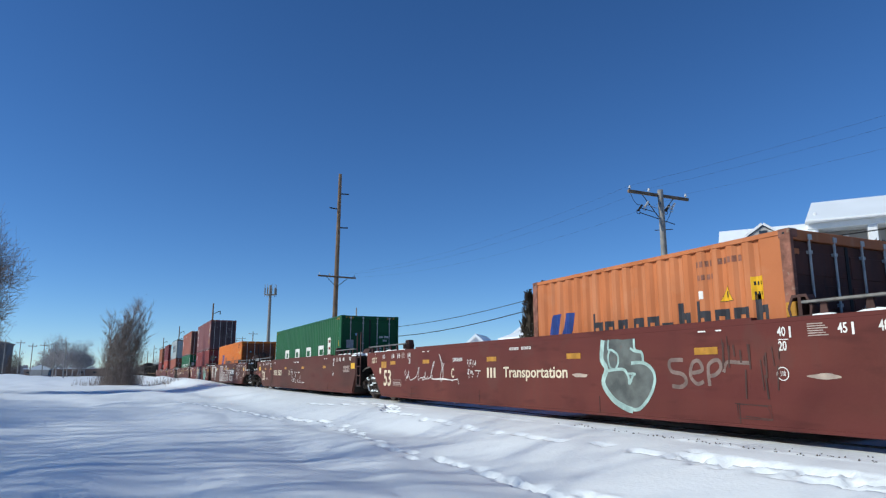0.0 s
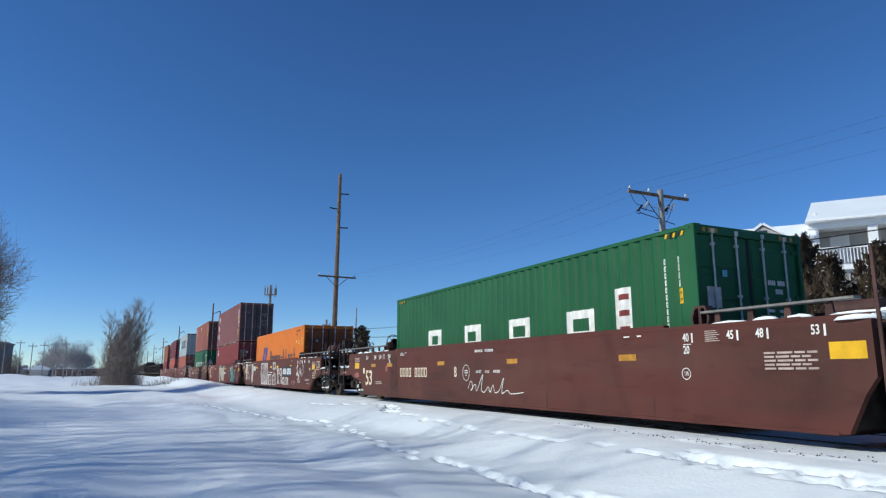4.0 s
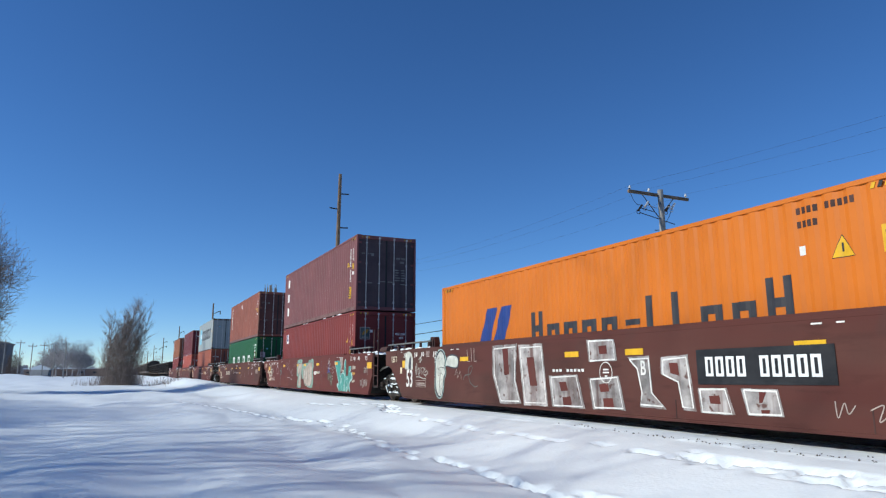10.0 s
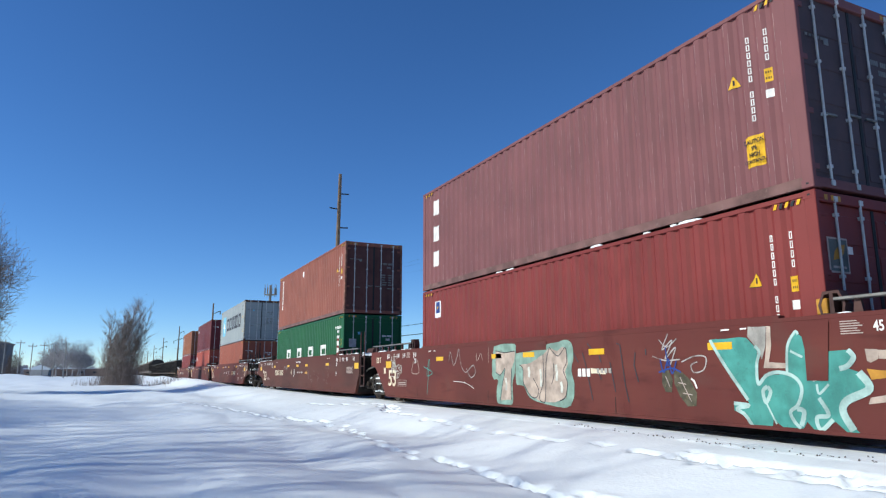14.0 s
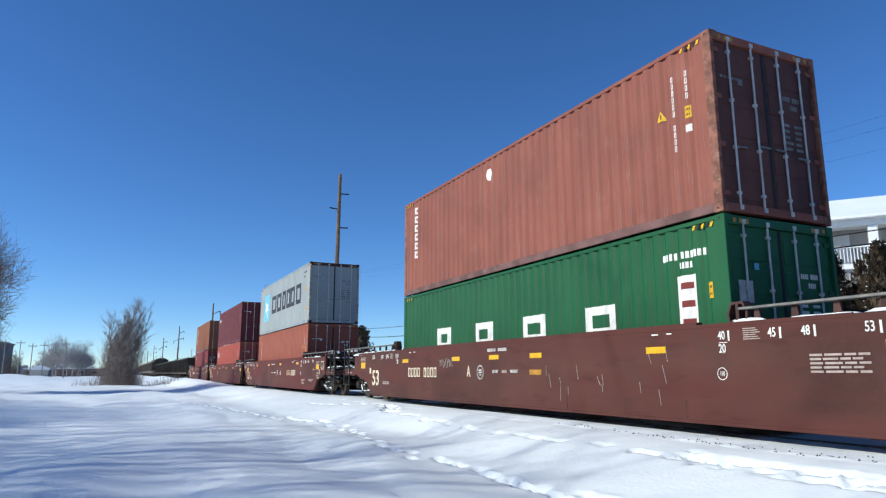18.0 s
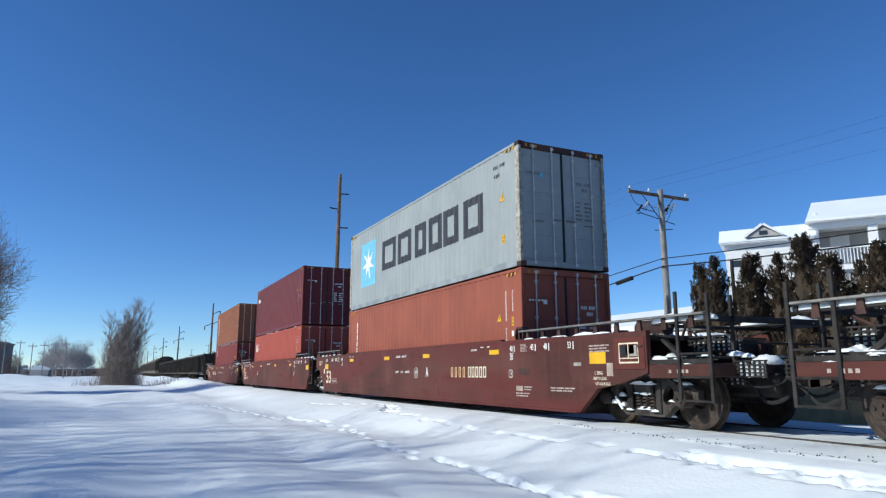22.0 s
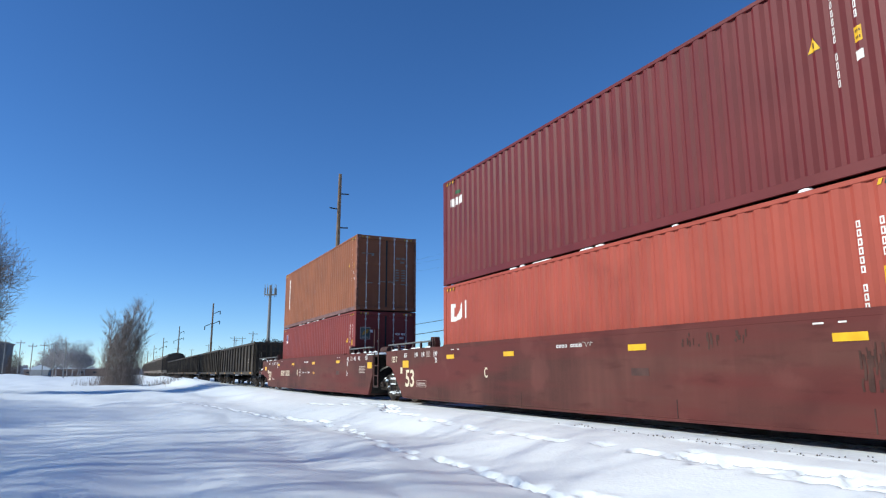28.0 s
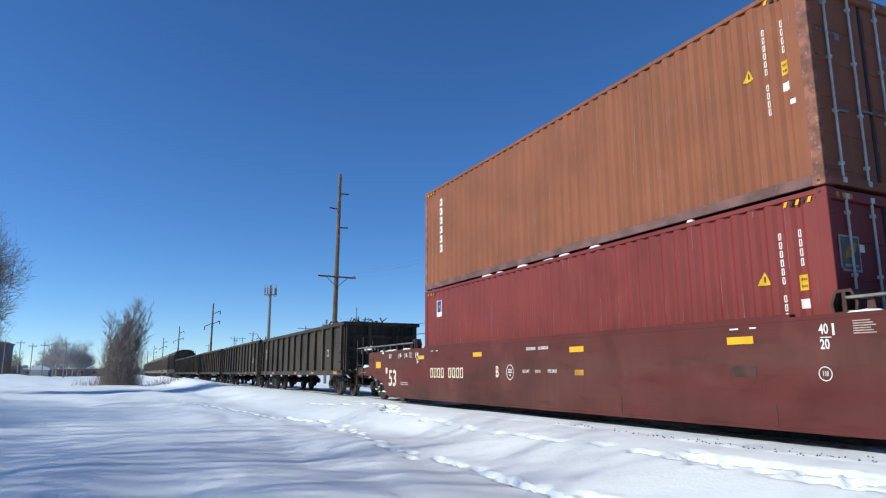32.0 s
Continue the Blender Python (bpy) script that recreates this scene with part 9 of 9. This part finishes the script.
        part("baluster", box(B(), x - 0.02, x + 0.02, 0.05, 0.10, 6.35, 7.1), "trim", ob)
    part("eave", box(B(), 4.15, 14.4, -0.55, 0.2, 8.5, 8.6, 0.02), "trim", ob)
    bm = B()
    v = [bm.verts.new(c) for c in ((4.18, -0.5, 8.64), (14.4, -0.5, 8.64), (14.4, 3.4, 10.4), (4.7, 3.4, 10.4), (4.18, -0.5, 8.52), (14.4, -0.5, 8.52), (4.4, 9, 8.6), (14.4, 9, 8.6))]
    for q in ((0, 1, 2, 3), (4, 5, 1, 0), (3, 2, 7, 6)):
        bm.faces.new([v[i] for i in q])
    part("roof", bm, "snow_cap", ob, "roof under thick smooth snow")
    part("gable", box(B(), 4.62, 4.72, 0.4, 5, 8.4, 9.2), "siding", ob)
    part("door", box(B(), 5.3, 6.2, 1.66, 1.72, 6.2, 8.1), "trim", ob)
    part("window", box(B(), 8.0, 9.2, 1.66, 1.72, 6.9, 8.0), "glass", ob)
    return ob


house()


def low_building(label, x0, x1, y0, y1, wall_top, ridge, roof_mat="snow_cap", wall_mat="siding"):
    ob = thing("house", None, label, "house", "snow-covered houses")
    part("wall", box(B(), x0, x1, y0, y1, -0.8, wall_top), wall_mat, ob)
    ym = (y0 + y1) / 2
    bm = B()
    a = [bm.verts.new((x0 - 0.4, y, z)) for y, z in ((y0 - 0.5, wall_top - 0.15), (y0 - 0.5, wall_top + 0.2), (ym, ridge), (y1 + 0.5, wall_top + 0.2), (y1 + 0.5, wall_top - 0.15))]
    b = [bm.verts.new((x1 + 0.4, v.co.y, v.co.z)) for v in a]
    for i in range(5):
        bm.faces.new((a[i], b[i], b[(i + 1) % 5], a[(i + 1) % 5]))
    bm.faces.new(a[::-1])
    bm.faces.new(b)
    part("roof", bm, roof_mat, ob, "roof covered in snow")
    for i in range(3):
        x = x0 + (x1 - x0) * (i + 0.5) / 3
        part("window", box(B(), x - 0.5, x + 0.5, y0 - 0.04, y0 + 0.05, wall_top - 1.9, wall_top - 0.6), "glass", ob)
    return ob


def gable_house(label, m, half, length, wall_top, ridge):
    """The gable faces local -y."""
    ob = thing("house", m, label, "house", "snow-covered houses")
    part("wall", prism(B(), [(-half, -0.8), (half, -0.8), (half, wall_top), (0, ridge), (-half, wall_top)], 0, length), "siding", ob)
    for s in (-1, 1):
        o = [(s * (half + 0.5), wall_top - 0.45), (0, ridge + 0.05), (0, ridge + 0.5), (s * (half + 0.5), wall_top + 0.0)]
        part("roof", prism(B(), o, -0.5, length + 0.5), "snow_cap", ob, "roof slope covered in snow")
        o = [(s * (half + 0.5), wall_top - 0.6), (0, ridge - 0.1), (0, ridge + 0.05), (s * (half + 0.5), wall_top - 0.45)]
        part("rake_board", prism(B(), o, -0.5, -0.35), "trim", ob)
    part("window", box(B(), -0.5, 0.5, -0.04, 0.05, wall_top - 0.4, wall_top + 0.8), "glass", ob)
    return ob


low_building("long low building under a thick snow roof", -60, -24.5, 36, 46, 4.2, 6.1)
gable_house("white gabled house with a snowy roof", pose(-110, 60, 0, 0, 0, 48), 3.4, 9, 4.6, 7.6)
gable_house("taller white gabled house with a snowy roof", pose(-102, 66, 0, 0, 0, 48), 3.8, 10, 6.6, 9.4)


# ---- far left: street, sheds and woods ----
def shed(label, x, y, sx, sy, top, mat):
    ob = thing("building", None, label, "building", "distant buildings")
    part("wall", box(B(), x - sx, x + sx, y - sy, y + sy, -0.8, top), mat, ob)
    part("roof", box(B(), x - sx - 0.3, x + sx + 0.3, y - sy - 0.3, y + sy + 0.3, top, top + 0.35), "snow_cap" if mat != "far_wall" else "roof", ob)
    for k in (-0.5, 0.1, 0.6):
        part("window", box(B(), x + sx - 0.02, x + sx + 0.05, y + k * sy - 0.6, y + k * sy + 0.6, top * 0.35, top * 0.6), "glass", ob)
    return ob


shed("dark flat-roofed building behind the street", -215, -33.0, 6, 5.5, 8.6, "far_wall")
shed("small brick building behind the street", -330, -33, 4, 3, 2.6, "far_brick")


low_building("small grey house under a snowy roof", -262, -252, -26, -21, 2.2, 3.6, "snow_cap", "siding_grey")
shed("long low brick building behind the street", -290, -14, 5, 9, 2.6, "far_brick")


BOARD_Y = 17.0


def board_fence():
    """A low run of upright tan boards beyond the track."""
    ob = thing("board_fence", pose(-12.5, BOARD_Y, ground_z(-12.5, BOARD_Y)), "low fence of tan upright boards in snow", "fence")
    rnd = random.Random(6)
    for i in range(18):
        x = -1.75 + i * 0.195
        part("board", box(B(), x + 0.003, x + 0.192, -0.012 + rnd.uniform(0, 0.006), 0.014, -0.1, 0.90 + rnd.uniform(-0.012, 0.012), 0.004), "plank", ob)
    part("batten", box(B(), -1.76, 1.77, -0.038, -0.013, 0.56, 0.65, 0.005), "plank", ob)
    part("post", box(B(), -1.7, -1.6, 0.015, 0.10, -0.2, 0.92, 0.006), "plank", ob)
    part("post", box(B(), 1.6, 1.7, 0.015, 0.10, -0.2, 0.92, 0.006), "plank", ob)
    return ob


board_fence()


def far_woods():
    rnd = random.Random(8)
    v, f = [], []
    for k in range(9000):
        a = rnd.uniform(-0.42, 1.5)
        d = rnd.uniform(560, 800)
        x, y = -d * math.cos(a), d * math.sin(a)
        h = rnd.uniform(3, 9) * (0.7 + 0.5 * math.sin(a * 23) * math.sin(a * 7.3))
        w = rnd.uniform(0.5, 1.8)
        t = Vector((math.sin(a), math.cos(a), 0)) * w
        b = len(v)
        c = Vector((x, y, -0.5))
        v += [c - t, c + t, c + t * rnd.uniform(0.1, 0.9) + Vector((0, 0, h)), c - t * rnd.uniform(0.1, 0.9) + Vector((0, 0, h * rnd.uniform(0.7, 1)))]
        f.append((b, b + 1, b + 2, b + 3))
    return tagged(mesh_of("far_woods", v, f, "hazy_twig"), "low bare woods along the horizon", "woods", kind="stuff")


far_woods()

motions()
